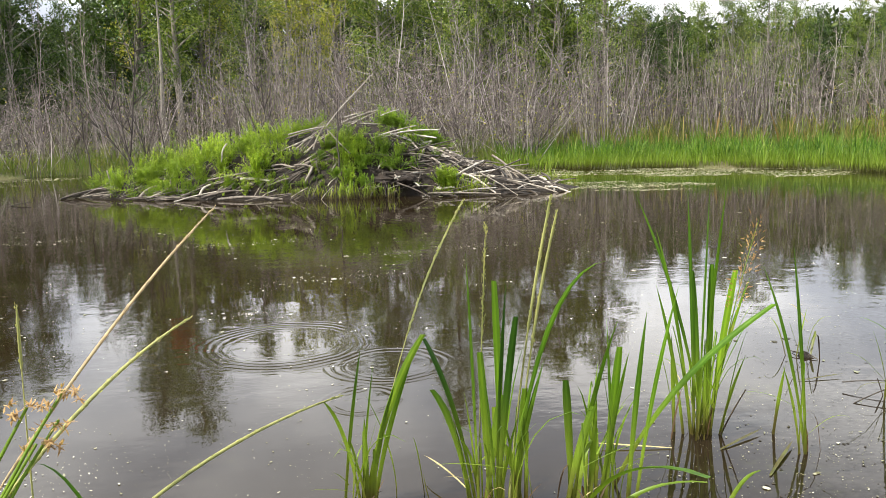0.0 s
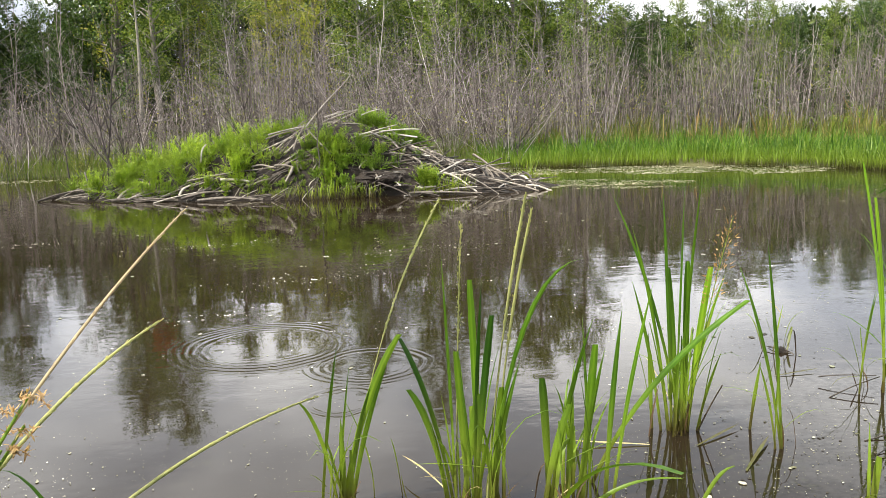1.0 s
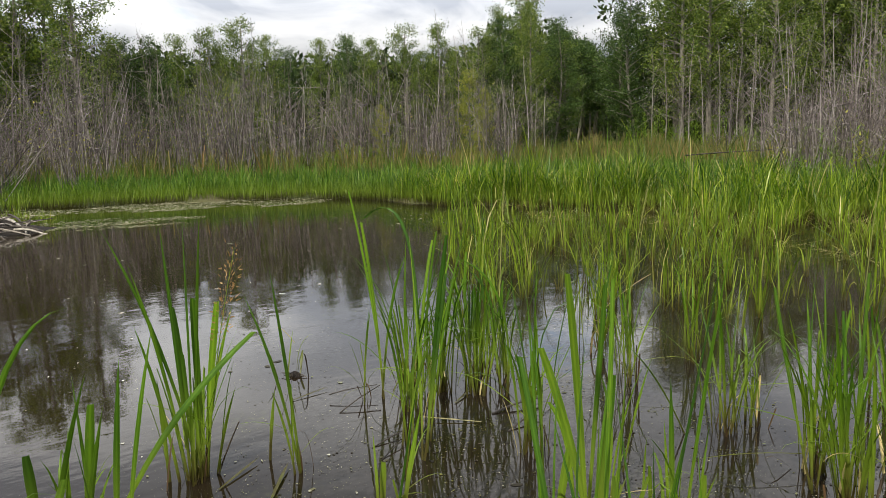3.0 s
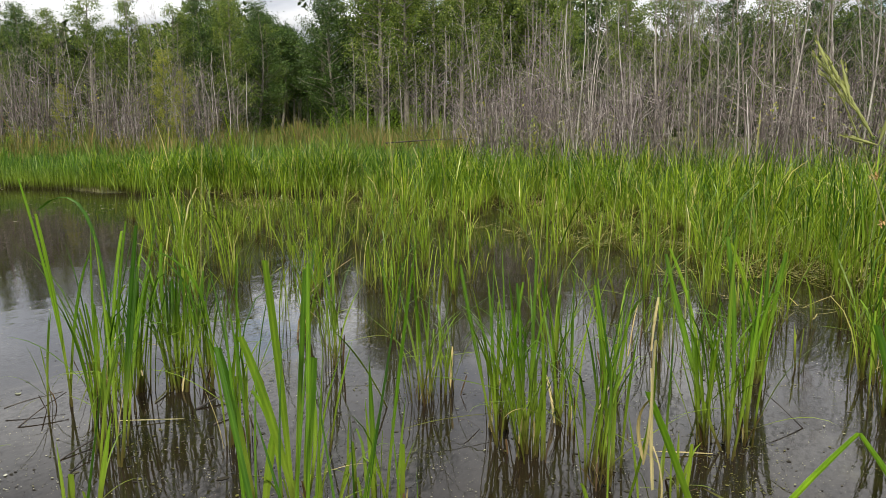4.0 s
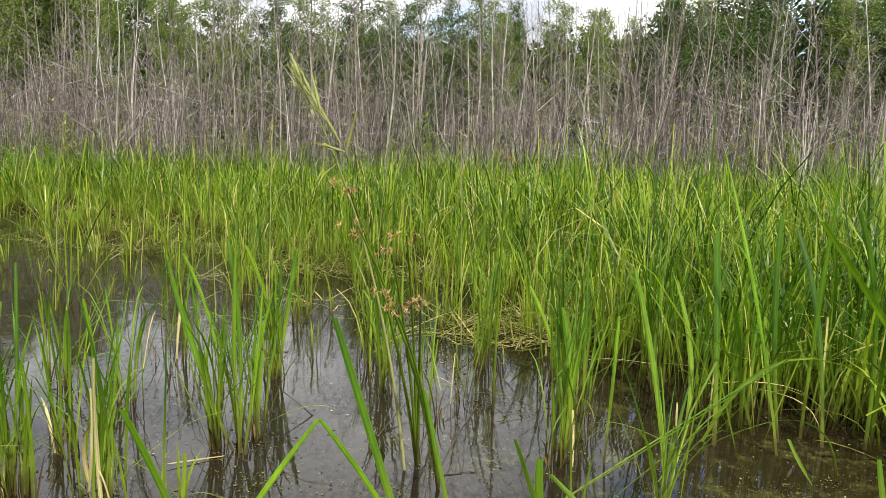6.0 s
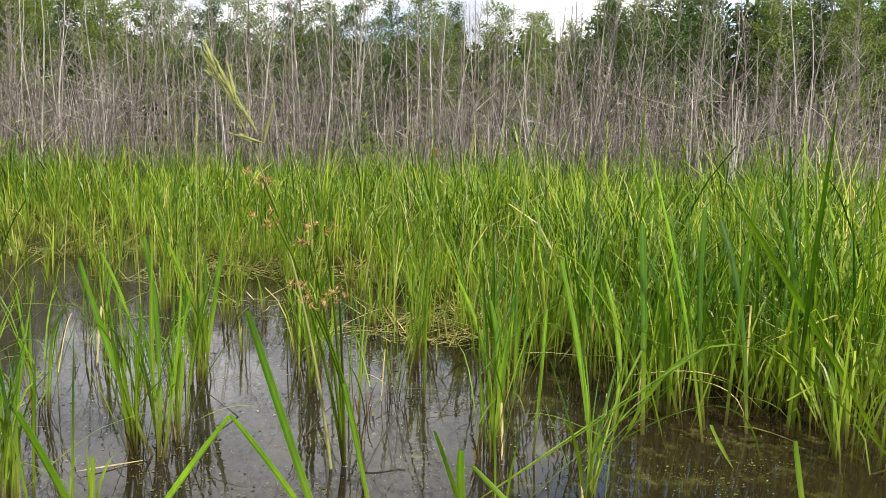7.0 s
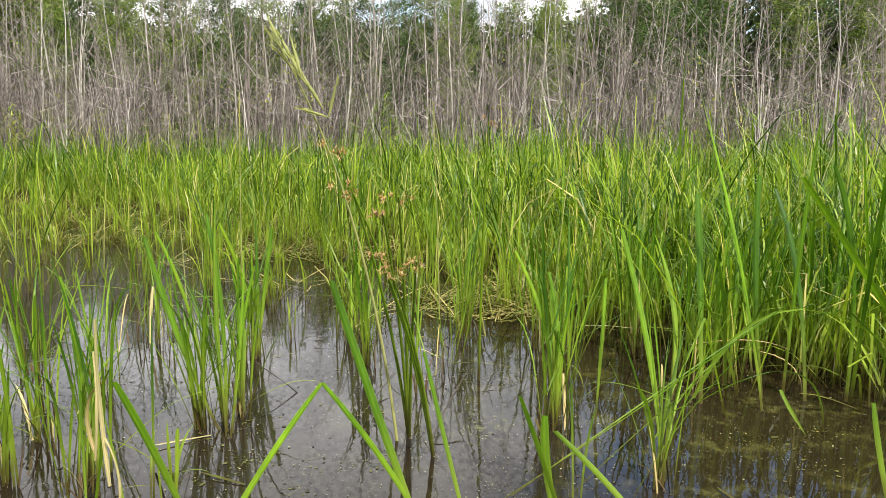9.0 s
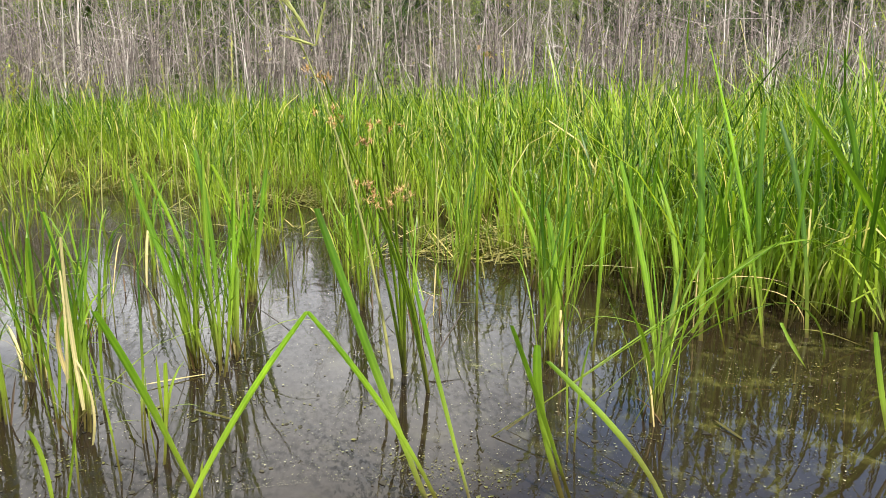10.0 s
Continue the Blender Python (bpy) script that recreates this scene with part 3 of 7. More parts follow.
    # tall dark trees whose crowns close over the opening
    for rad in (49, 53, 57, 61, 65):
        for az in (51.8, 53.0, 54.2, 55.3):
            put(5, rad + r.uniform(-1.5, 1.5), az + r.normal(0, 0.25), r.uniform(0.92, 1.0) * GAP_H(az, rad))
    for az in np.arange(73, 135, 1.7):
        big = r.random() < 0.14 or az > 109
        put(int(r.choice([0, 1, 4, 2])), r.uniform(29, 36), az + r.normal(0, 0.5), r.uniform(6.2, 7.6) if big else r.uniform(5.2, 6.2))


build_trees()


def build_far_woods():
    """The closed wood behind the first trees: trunks and leaf masses, too many to count."""
    r = np.random.default_rng(5)
    s, t = Soup(), Soup()
    c = []
    for az in np.arange(-60, 150, 0.72):
        rad = np.interp(az, [-60, 15, 20, 48, 51, 56, 57, 75, 150], [44, 44, 42, 42, 69, 69, 52, 42, 42]) + r.uniform(0, 7)
        x, y = polar(rad, az)
        g = float(ground_z(x, y))
        h = np.interp(az, [-60, -23, -21.5, -17, -15.5, 16, 20, 45, 50, 51.5, 56, 57, 70, 75, 108, 112, 150], [11, 10, 6.6, 6.6, 9.5, 8.0, 5.6, 5.6, 7.2, 7.2, 7.2, 9.5, 10, 5.7, 5.7, 8, 8]) * r.uniform(0.75, 1.0)
        tube(t, [(x, y, g), (x + r.normal(0, 0.1), y + r.normal(0, 0.1), g + h * 0.8)], [0.08, 0.02], 5, False)
        m = 1500
        hub = np.stack([r.normal(0, 0.95, 34), r.normal(0, 0.95, 34), g + h * r.uniform(0, 1, 34) ** 1.15], 1)
        pick = hub[r.integers(0, 34, m)]
        p = pick + r.normal(0, 0.34, (m, 3))
        low = np.column_stack([r.normal(0, 1.2, 320), r.normal(0, 1.2, 320), g + 3.0 * r.random(320)])
        p = np.concatenate([p, low])
        p[:, 0] += x
        p[:, 1] += y
        c.append(p)
    scatter_leaves(s, np.concatenate(c), 0.30)
    root = new("far_woods")
    part("foliage", s.mesh("far_foliage", M["leaf_far"]), root)
    part("trunks", t.mesh("far_trunks", M["bark"]), root)
    tagged(root, "dense green woodland closing the view behind the trees, leaf colour darkened for shade", "woods", kind="stuff")


build_far_woods()


# ---- bare dead saplings and thicket ----
def grow_sapling(seed, height, stems, branches, mat, r0):
    r = np.random.default_rng(seed)
    root = new("bare_sapling")
    br = Soup()
    for k in range(stems):
        lean, a = r.uniform(0.01, 0.10) + 0.05 * (stems > 1), r.uniform(0, 6.28)
        q = np.linspace(0, 1, 7)
        h = height * r.uniform(0.75, 1.0)
        axis = np.stack([np.cos(a) * lean * h * q + 0.035 * h * np.sin(q * 3 + a) * q, np.sin(a) * lean * h * q + 0.04 * h * np.sin(q * 4 + a) * q, q * h], 1)
        s = Soup()
        tube(s, axis, r0 * (1 - 0.85 * q) + 0.002, 6)
        part("stem", s.mesh("stem", mat, True), root)
        for _ in range(branches // stems):
            u = r.uniform(0.15, 0.97)
            p0 = np.array([np.interp(u, q, axis[:, i]) for i in range(3)])
            b = r.uniform(0, 6.28)
            ln = height * r.uniform(0.06, 0.22) * (1.15 - u)
            d = np.array([np.cos(b), np.sin(b), r.uniform(0.4, 1.7)])
            w = np.linspace(0, 1, 3)[:, None]
            pts = p0 + d * ln * w + r.normal(0, 0.14 * ln, (3, 3)) * w
            tube(br, pts, np.linspace(0.0045, 0.0016, 3), 3, False)
            for _ in range(2):
                v = r.uniform(0.3, 0.9)
                p1 = p0 + d * ln * v
                d2 = d * 0.5 + r.normal(0, 0.5, 3)
                tube(br, [p1, p1 + d2 * ln * 0.45], [0.0035, 0.0015], 3, False)
    part("twig_work", br.mesh("twig_work", M["twig"]), root)["kind"] = "stuff"
    return root


def build_saplings():
    kinds = [
        (grow_sapling(21, 4.0, 1, 34, M["pale"], 0.016), "slim pale bare dead sapling"),
        (grow_sapling(22, 4.0, 3, 40, M["twig"], 0.011), "grey bare shrub with several dead stems"),
        (grow_sapling(23, 4.0, 1, 46, M["twig"], 0.011), "grey-brown leafless sapling with fine twigs"),
        (grow_sapling(24, 4.0, 2, 30, M["pale"], 0.012), "whitish forked dead sapling"),
        (grow_sapling(25, 4.0, 5, 60, M["twig"], 0.009), "many-stemmed bare grey willow shrub"),
        (grow_sapling(27, 5.0, 1, 20, M["twig"], 0.012), "tall thin grey bare pole-like sapling"),
        (grow_sapling(28, 5.0, 1, 26, M["pale"], 0.013), "tall slim whitish bare sapling"),
        (grow_sapling(29, 5.0, 2, 30, M["twig"], 0.010), "tall forked grey-brown bare sapling"),
    ]
    for t, lab in kinds:
        tagged(t, lab, "dead sapling", "bare saplings along the shore")
    r = np.random.default_rng(31)
    used = set()

    def put(k, rad, az, h):
        x, y = polar(rad, az)
        m = Matrix.Translation((x, y, float(ground_z(x, y)) - 0.04)) @ Matrix.Rotation(r.uniform(0, 6.28), 4, "Z") @ Matrix.Rotation(r.normal(0, 0.05), 4, "X")
        sc = h / 4.0
        if k in used:
            copy_thing(kinds[k][0], m).scale = (sc, sc, sc)
        else:
            used.add(k)
            kinds[k][0].matrix_basis = m
            kinds[k][0].scale = (sc, sc, sc)

    for az in np.arange(-34, 15, 1.3):
        put(int(r.choice([1, 4, 2, 4])), shore(az) + r.uniform(0.8, 6), az, r.uniform(2.4, 5.0))
    for az in np.arange(15, 48, 1.0):
        put(int(r.choice([1, 2, 3, 4, 0])), r.uniform(25.5, 31), az, r.uniform(2.8, 4.4))
    for az in np.arange(62, 78, 1.0):
        put(int(r.choice([0, 1, 2, 3, 1, 2])), np.interp(az, [55, 62, 70, 78], [30, 25, 18, 16]) + r.uniform(0, 6), az, r.uniform(2.8, 4.9))
    for az in np.arange(70, 128, 0.9):
        put(int(r.choice([0, 2, 2, 3, 1])), shore(az) + r.uniform(0.6, 6), az, r.uniform(2.4, 4.7))
    tall = [5, 5, 6, 7, 7]
    for az in np.arange(-33, 15, 1.4):
        put(int(r.choice(tall)), shore(az) + r.uniform(1.5, 9), az + r.normal(0, 0.3), r.uniform(3.4, 6.0))
    for az in np.arange(15, 48, 1.1):
        put(int(r.choice(tall)), r.uniform(26, 32), az + r.normal(0, 0.3), r.uniform(3.4, 4.8))
    for az in np.arange(65, 128, 0.95):
        put(int(r.choice(tall)), np.interp(az, [56, 62, 70, 78, 90, 128], [31, 26, 19, 17, 15.2, 14.8]) + r.uniform(0, 5), az + r.normal(0, 0.3), r.uniform(2.8, 5.0))


build_saplings()


def build_pale_trunks():
    """Tall whitish poplar stems standing in front of the wood."""
    t = grow_sapling(26, 6.0, 1, 48, M["pale"], 0.026)
    tagged(t, "tall whitish bare poplar trunk before the wood", "dead tree", "pale trunks")
    r = np.random.default_rng(33)
    for n, (az, rad, h) in enumerate(((46.4, 31, 3.9), (47.6, 31, 4.4), (48.4, 31, 4.7), (49.2, 30, 5.3), (49.9, 32, 4.0), (50.6, 31, 4.2), (52.4, 43, 4.4), (58.0, 36, 6.0), (58.8, 35, 6.6), (59.7, 35, 5.6), (60.4, 34, 6.2), (61.4, 33, 5.2), (62.4, 32, 5.8), (63.6, 30, 5.6), (64.6, 29, 5.4), (66.5, 27, 5.8), (72.5, 20, 5.2), (77.0, 18, 5.0), (81.0, 17, 4.8), (84.3, 17, 5.2), (90.0, 16, 4.6), (94.5, 16.5, 5.0), (97.5, 16, 4.6), (102.4, 16, 4.8), (106.0, 17, 5.0), (111.0, 16, 4.8), (69.0, 23, 5.4), (70.6, 21, 5.6), (74.6, 19, 5.2), (79.2, 17, 5.2), (82.8, 18, 5.4), (87.0, 16.5, 4.9), (92.2, 17, 5.2), (99.6, 16, 5.0), (104.3, 15.6, 4.7), (108.2, 16.4, 5.0), (114.0, 15.5, 4.8), (118.0, 15, 4.8), (13.0, 31, 6.0), (36.0, 32, 4.8), (40.5, 32, 5.0))):
        x, y = polar(rad, az)
        m = Matrix.Translation((x, y, float(ground_z(x, y)) - 0.04)) @ Matrix.Rotation(r.uniform(0, 6.28), 4, "Z") @ Matrix.Rotation(r.normal(0, 0.05), 4, "X")
        c = copy_thing(t, m) if n else t
        c.matrix_basis, c.scale = m, (h / 6,) * 3


build_pale_trunks()


def build_thicket():
    """Thin grey twigs between the saplings."""
    r = np.random.default_rng(41)
    s, sprigs = Soup(), []

    def band(az0, az1, r0, r1, n, h0, h1, fan=None):
        mid = r.uniform(az0, az1, n // 16)
        tall = r.uniform(0.55, 1.15, n // 16)
        away = r.uniform(r0, r1, n // 16)
        for k in r.integers(0, n // 16, n):
            az = mid[k] + r.normal(0, 0.4)
            rad = (shore(az) if r0 < 10 else 0) + max(away[k] + r.normal(0, 0.35), r0)
            x, y = polar(rad, az)
            g = float(ground_z(x, y)) - 0.03
            h = r.uniform(h0, h1) * tall[k]
            a, lean = r.uniform(0, 6.28), abs(r.normal(0, fan or (0.2 if az > 15 else 0.55)))
            d = np.array([math.cos(a) * lean, math.sin(a) * lean, 1.0])
            b = np.array([x, y, g])
            m = b + d * h * 0.55
            e = m + (d + np.array([*r.normal(0, 0.12, 2), 0])) * h * 0.45
            w = 0.0035 + 0.008 * r.random() ** 2
            tube(s, [b, m, e], [w * 1.4, w, 0.002], 3, False)
            if r.random() < (0.10 if az < 48 else 0.04):
                sprigs.append(b + d * h * r.uniform(0.4, 1.0, (14, 1)) + r.normal(0, 0.13, (14, 3)))
            for _ in range(3 if az > 15 else 5):
                u = r.uniform(0.3, 0.95)
                p = b + d * h * u
                tube(s, [p, p + np.array([*r.normal(0, 0.6, 2), r.uniform(0.05, 0.8)]) * h * 0.22], [w * 0.7, 0.0018], 3, False)

    band(-36, 15, 0.3, 7, 2900, 1.2, 3.1)
    band(15, 48, 25.5, 30, 1300, 1.3, 3.1)
    # tall fanned willows between the lodge and the grass bank
    band(-9, 20, 1.5, 7, 620, 2.8, 5.0, 0.22)
    band(20, 40, 25.5, 29, 260, 2.6, 4.0, 0.2)
    band(62.5, 67, 24, 30, 160, 0.6, 1.8)
    band(66, 78, 17, 25, 800, 0.8, 2.6)
    band(68, 130, 0.2, 6, 2500, 0.8, 2.6)
    ob = part("bare_thicket", s.mesh("bare_thicket", M["twig"]))
    tagged(ob, "tangled thicket of thin grey leafless twigs along the shore", "thicket", kind="stuff")
    lv = Soup()
    scatter_leaves(lv, np.concatenate(sprigs), 0.055)
    tagged(part("thicket_leaves", lv.mesh("thicket_leaves", M["leaf_yellow"])), "sparse yellow-green leaves among the grey twigs", "leaves", kind="stuff")


build_thicket()


# ---- grass belts ----
def grass_stuff(name, label, mat, xy, z0, h, w, segs, lean=0.12, bend=0.7, seed=1):
    r = np.random.default_rng(seed)
    n = len(xy)
    base = np.column_stack([xy, z0])
    s = Soup()
    ribbons(s, base, r.uniform(0, 6.283, n), np.where(r.random(n) < 0.10, r.uniform(0.3, 1.25, n), np.abs(r.normal(0, lean, n))), np.abs(r.normal(0, bend, n)) + np.where(r.random(n) < 0.18, r.uniform(0.8, 2.0, n), 0.0), h * np.exp(r.normal(-0.16, 0.22, n)), w * r.uniform(0.45, 1.5, n), segs, 3.0, r.normal(0, 0.6, n), np.where(r.random(n) < 0.4, 0.6, 0.0))
    ob = part(name, s.mesh(name, mat))
    tagged(ob, label, "grass", kind="stuff")
    return ob


def tufts(name, label, az, rad, n, spread, height, width, segs, lean, bend, seed):
    """Blades gathered into tufts at the given places."""
    r = np.random.default_rng(seed + 400)
    k = r.integers(0, len(az), n)
    xy = np.column_stack([rad * np.sin(np.radians(az)), rad * np.cos(np.radians(az))])[k] + r.normal(0, 1, (n, 2)) * spread
    cx, cy = rad * np.sin(np.radians(az)), rad * np.cos(np.radians(az))
    patch = np.array([noise.noise((a * 0.7, b * 0.7, seed)) + 0.5 * noise.noise((a * 1.9, b * 1.9, seed)) for a, b in zip(cx, cy)])
    tall = height * np.exp(r.normal(0, 0.17, len(az))) * (0.92 + 0.38 * patch)
    grass_stuff(name, label, M["belt"], xy, np.full(n, -0.04), tall[k], np.full(n, width), segs, lean, bend, seed)


def build_belts():
    r = np.random.default_rng(51)
    # lush sedge along the far shore
    n = 42000
    az = r.uniform(11, 72, n)
    d = r.gamma(1.6, 2.0, n) - 0.5
    rad = shore(az) + d
    xy = np.column_stack([rad * np.sin(np.radians(az)), rad * np.cos(np.radians(az))])
    z = np.maximum(ground_z(xy[:, 0], xy[:, 1]) - 0.02, -0.05)
    grass_stuff("sedge_belt", "lush bright green sedge belt along the far shore", M["sedge"], xy, z, 0.53 + 0.08 * np.sin(az * 3.1) + 0.05 * np.sin(az * 9.7), np.full(n, 0.014), 3, 0.14, 0.8, 52)
    # dry meadow behind it
    n = 30000
    az = r.uniform(9, 76, n)
    rad = shore(az) + r.uniform(3, 27, n)
    xy = np.column_stack([rad * np.sin(np.radians(az)), rad * np.cos(np.radians(az))])
    z = ground_z(xy[:, 0], xy[:, 1]) - 0.02
    grass_stuff("meadow_grass", "tall yellow-green meadow grass fading to tan seed heads", M["meadow"], xy, z, np.interp(rad, [18, 28, 36, 44], [0.42, 0.48, 0.72, 0.95]), np.full(n, 0.018), 2, 0.15, 0.5, 53)
    # tan weeds along the wood's edge
    n = 11000
    az = r.uniform(12, 70, n)
    rad = np.interp(az, [12, 46, 52, 56, 64, 70], [23, 23, 29, 29, 22, 17]) + 8 * r.random(n)
    xy = np.column_stack([rad * np.sin(np.radians(az)), rad * np.cos(np.radians(az))])
    z = ground_z(xy[:, 0], xy[:, 1]) - 0.02
    grass_stuff("tan_weeds", "tall tan and rust weeds along the wood's edge", M["tan"], xy, z, 0.85 + 0.3 * np.sin(az * 2.3) * np.sin(az * 0.9), np.full(n, 0.026), 2, 0.2, 0.5, 58)
    # grass and weeds on the shore behind the lodge
    n = 9000
    az = r.uniform(-38, 13, n)
    rad = shore(az) + r.gamma(1.5, 1.0, n) - 0.2
    xy = np.column_stack([rad * np.sin(np.radians(az)), rad * np.cos(np.radians(az))])
    z = ground_z(xy[:, 0], xy[:, 1]) - 0.02
    grass_stuff("shore_grass", "thin green and tan grass under the bare shrubs", M["meadow"], xy, z, np.full(n, 0.55), np.full(n, 0.015), 3, 0.2, 0.7, 54)
    # dense marsh grass standing in the shallows, with openings in it
    n, m = 56000, 4300
    az = r.uniform(40, 132, m)
    near = np.interp(az, [40, 46, 55, 65, 78, 88, 96, 104, 112, 116, 120, 132], [17.5, 16.2, 15.2, 13.8, 11.2, 9.4, 8.2, 7.0, 5.9, 4.9, 4.3, 4.1])
    rad = near + (shore(az) + 1.5 - near) * r.random(m) ** 0.8 - np.abs(r.normal(0, 0.35, m))
    cx, cy = rad * np.sin(np.radians(az)), rad * np.cos(np.radians(az))
    gaps = np.array([noise.noise((a * 0.8, b * 0.8, 23)) + 0.5 * noise.noise((a * 2.1, b * 2.1, 5)) for a, b in zip(cx, cy)])
    ok = gaps > np.interp(az, [70, 100, 112], [-0.12, -0.16, -0.6])
    az, rad = az[ok], rad[ok]
    tufts("marsh_grass", "dense bright green marsh grass standing in shallow water", az, rad, n, 0.07, np.interp(rad, [3, 6, 10, 16], [1.0, 0.96, 0.86, 0.77]), 0.0135, 5, 0.25, 0.9, 55)
    # leaves snapped over, each with a sharp fold
    n = 14000
    k = r.integers(0, len(az), n)
    xy = np.column_stack([rad * np.sin(np.radians(az)), rad * np.cos(np.radians(az))])[k] + r.normal(0, 0.12, (n, 2))
    s = Soup()
    ribbons(s, np.column_stack([xy, np.full(n, -0.03)]), r.uniform(0, 6.283, n), np.abs(r.normal(0, 0.25, n)), r.uniform(0.9, 2.5, n), np.interp(rad[k], [3, 6, 10, 16], [1.0, 0.92, 0.85, 0.75]) * r.uniform(0.55, 1.1, n), 0.012 * r.uniform(0.6, 1.4, n), 7, 1.0, r.normal(0, 0.6, n), 0.0, r.uniform(0.45, 0.85, n))
    tagged(part("bent_marsh_grass", s.mesh("bent_marsh_grass", M["belt"])), "snapped and folded leaves within the marsh grass", "grass", kind="stuff")
    # flattened yellow leaves lying on the water in the openings
    n = 9000
    az = r.uniform(46, 112, n)
    near = np.interp(az, [48, 65, 78, 88, 96, 104, 112], [14.0, 11.0, 8.0, 6.6, 6.0, 5.4, 4.8])
    rad = near - 1.0 + 5.5 * r.random(n)
    xy = np.column_stack([rad * np.sin(np.radians(az)), rad * np.cos(np.radians(az))])
    ok = np.array([noise.noise((a * 0.9, b * 0.9, 61)) for a, b in xy]) > 0.08
    xy, n = xy[ok], int(ok.sum())
    s = Soup()
    ribbons(s, np.column_stack([xy, r.uniform(0.005, 0.05, n)]), r.uniform(0, 6.283, n), r.uniform(1.25, 1.6, n), r.normal(0, 0.15, n), r.uniform(0.15, 0.55, n), np.full(n, 0.011), 4, 1.0)
    tagged(part("flattened_leaves", s.mesh("flattened_leaves", M["litter"])), "yellowed flattened leaves lying on the water among the grass", "leaves", kind="stuff")
    # loose tufts in the open shallows, thinning towards the open water
    m = 430
    az = 43 + 68 * r.random(m) ** 1.1
    c1 = np.interp(az, [41, 46, 55, 65, 78, 88, 96, 112], [9.0, 15.5, 15.0, 13.0, 10.5, 9.0, 7.5, 5.0])
    rad = 4.3 + (c1 - 4.3) * r.random(m) ** 0.62
    tufts("loose_marsh_grass", "scattered green grass tufts rising out of open shallow water", az, rad, m * 8, 0.022, 0.34 + 0.36 * r.random(m), 0.0095, 5, 0.15, 0.35, 56)
    # more of them before the far shore's sedge
    m = 120
    az = r.uniform(42, 66, m)
    rad = 5.8 + 6.5 * r.random(m) ** 0.9
    tufts("thin_marsh_grass", "thin green grass tufts standing in the shallows", az, rad, m * 10, 0.026, 0.45 + 0.28 * r.random(m), 0.0095, 5, 0.15, 0.35, 63)
    # a thicker fringe in front of the dense stand
    m = 210
    az = r.uniform(58, 116, m)
    c1 = np.interp(az, [58, 65, 78, 88, 96, 104, 116], [14.8, 13.8, 11.2, 9.4, 8.2, 7.0, 4.6])
    rad = c1 - np.abs(r.normal(0, 1.4, m)) * c1 / 9
    ok = rad > 4.4
    tufts("fringe_marsh_grass", "uneven fringe of green marsh grass tufts in the shallows", az[ok], rad[ok], int(ok.sum()) * 11, 0.03, 0.50 + 0.30 * r.random(int(ok.sum())), 0.013, 5, 0.18, 0.6, 57)


build_belts()
# ---- the lodge ----
LC, LA = Vector((-0.65, 15.8, 0)), radians(-14.6)
LU, LV = np.array([math.cos(LA), math.sin(LA)]), np.array([-math.sin(LA), math.cos(LA)])
RIDGE_U = [-5.2, -4.4, -3.4, -2.2, -1.0, 0.2, 1.0, 1.8, 2.5, 3.2, 4.2, 5.2]
RIDGE_H = [0.0, 0.12, 0.34, 0.62, 0.92, 1.20, 1.34, 1.12, 0.72, 0.46, 0.20, 0.0]


def lodge_surface(u, v):
    b = 1.85 * np.sqrt(np.maximum(1 - np.abs(u / 5.1) ** 2.5, 0.02))
    q = 1 - (v / b) ** 2
    return np.interp(u, RIDGE_U, RIDGE_H) * np.sign(q) * np.abs(q) ** 1.1 - 0.02


def lodge_world(u, v, lift=0.0):
    p = np.array(LC[:2]) + LU * u + LV * v
    return np.array([p[0], p[1], float(lodge_surface(u, v)) + lift])


def build_sticks_mesh(material):
    """Unit sticks along x; thickness is scaled apart from length."""
    out = []
    for k in range(7):
        r = np.random.default_rng(70 + k)
        n = 6
        q = np.linspace(0, 1, n)
        cy, cz = 1.4 * np.sin(q * r.uniform(2, 4)), 1.2 * np.sin(q * r.uniform(2, 5))
        rad = np.linspace(1.0, r.uniform(0.5, 0.8), n) * r.uniform(0.9, 1.1, n)
        th = np.arange(7) * 2 * np.pi / 7
        v = np.stack([np.repeat(q, 7), (cy[:, None] + rad[:, None] * np.cos(th)).ravel(), (cz[:, None] + rad[:, None] * np.sin(th)).ravel()], 1)
        i, j = np.meshgrid(np.arange(n - 1), np.arange(7), indexing="ij")
        s = Soup()
        s.add(v, np.stack([i * 7 + j, i * 7 + (j + 1) % 7, (i + 1) * 7 + (j + 1) % 7, (i + 1) * 7 + j], -1).reshape(-1, 4))
        j = np.arange(7)
        s.add(np.vstack([v[:7], v[:7].mean(0)]), np.stack([j, (j + 1) % 7, np.full(7, 7)], 1))
        s.add(np.vstack([v[-7:], v[-7:].mean(0)]), np.stack([j, (j + 1) % 7, np.full(7, 7)], 1))
        out.append(s.mesh("stick", material, True))
    return out


STICKS, WET_STICKS, PALE_STICKS = build_sticks_mesh(M["stick"]), build_sticks_mesh(M["wet"]), build_sticks_mesh(M["pale"])


def span(p0, p1, thick):
    """The pose of a unit stick from p0 to p1."""
    d = Vector(p1) - Vector(p0)
    return Matrix.Translation(p0) @ d.to_track_quat("X", "Z").to_matrix().to_4x4() @ Matrix.Diagonal((d.length, thick, thick, 1))


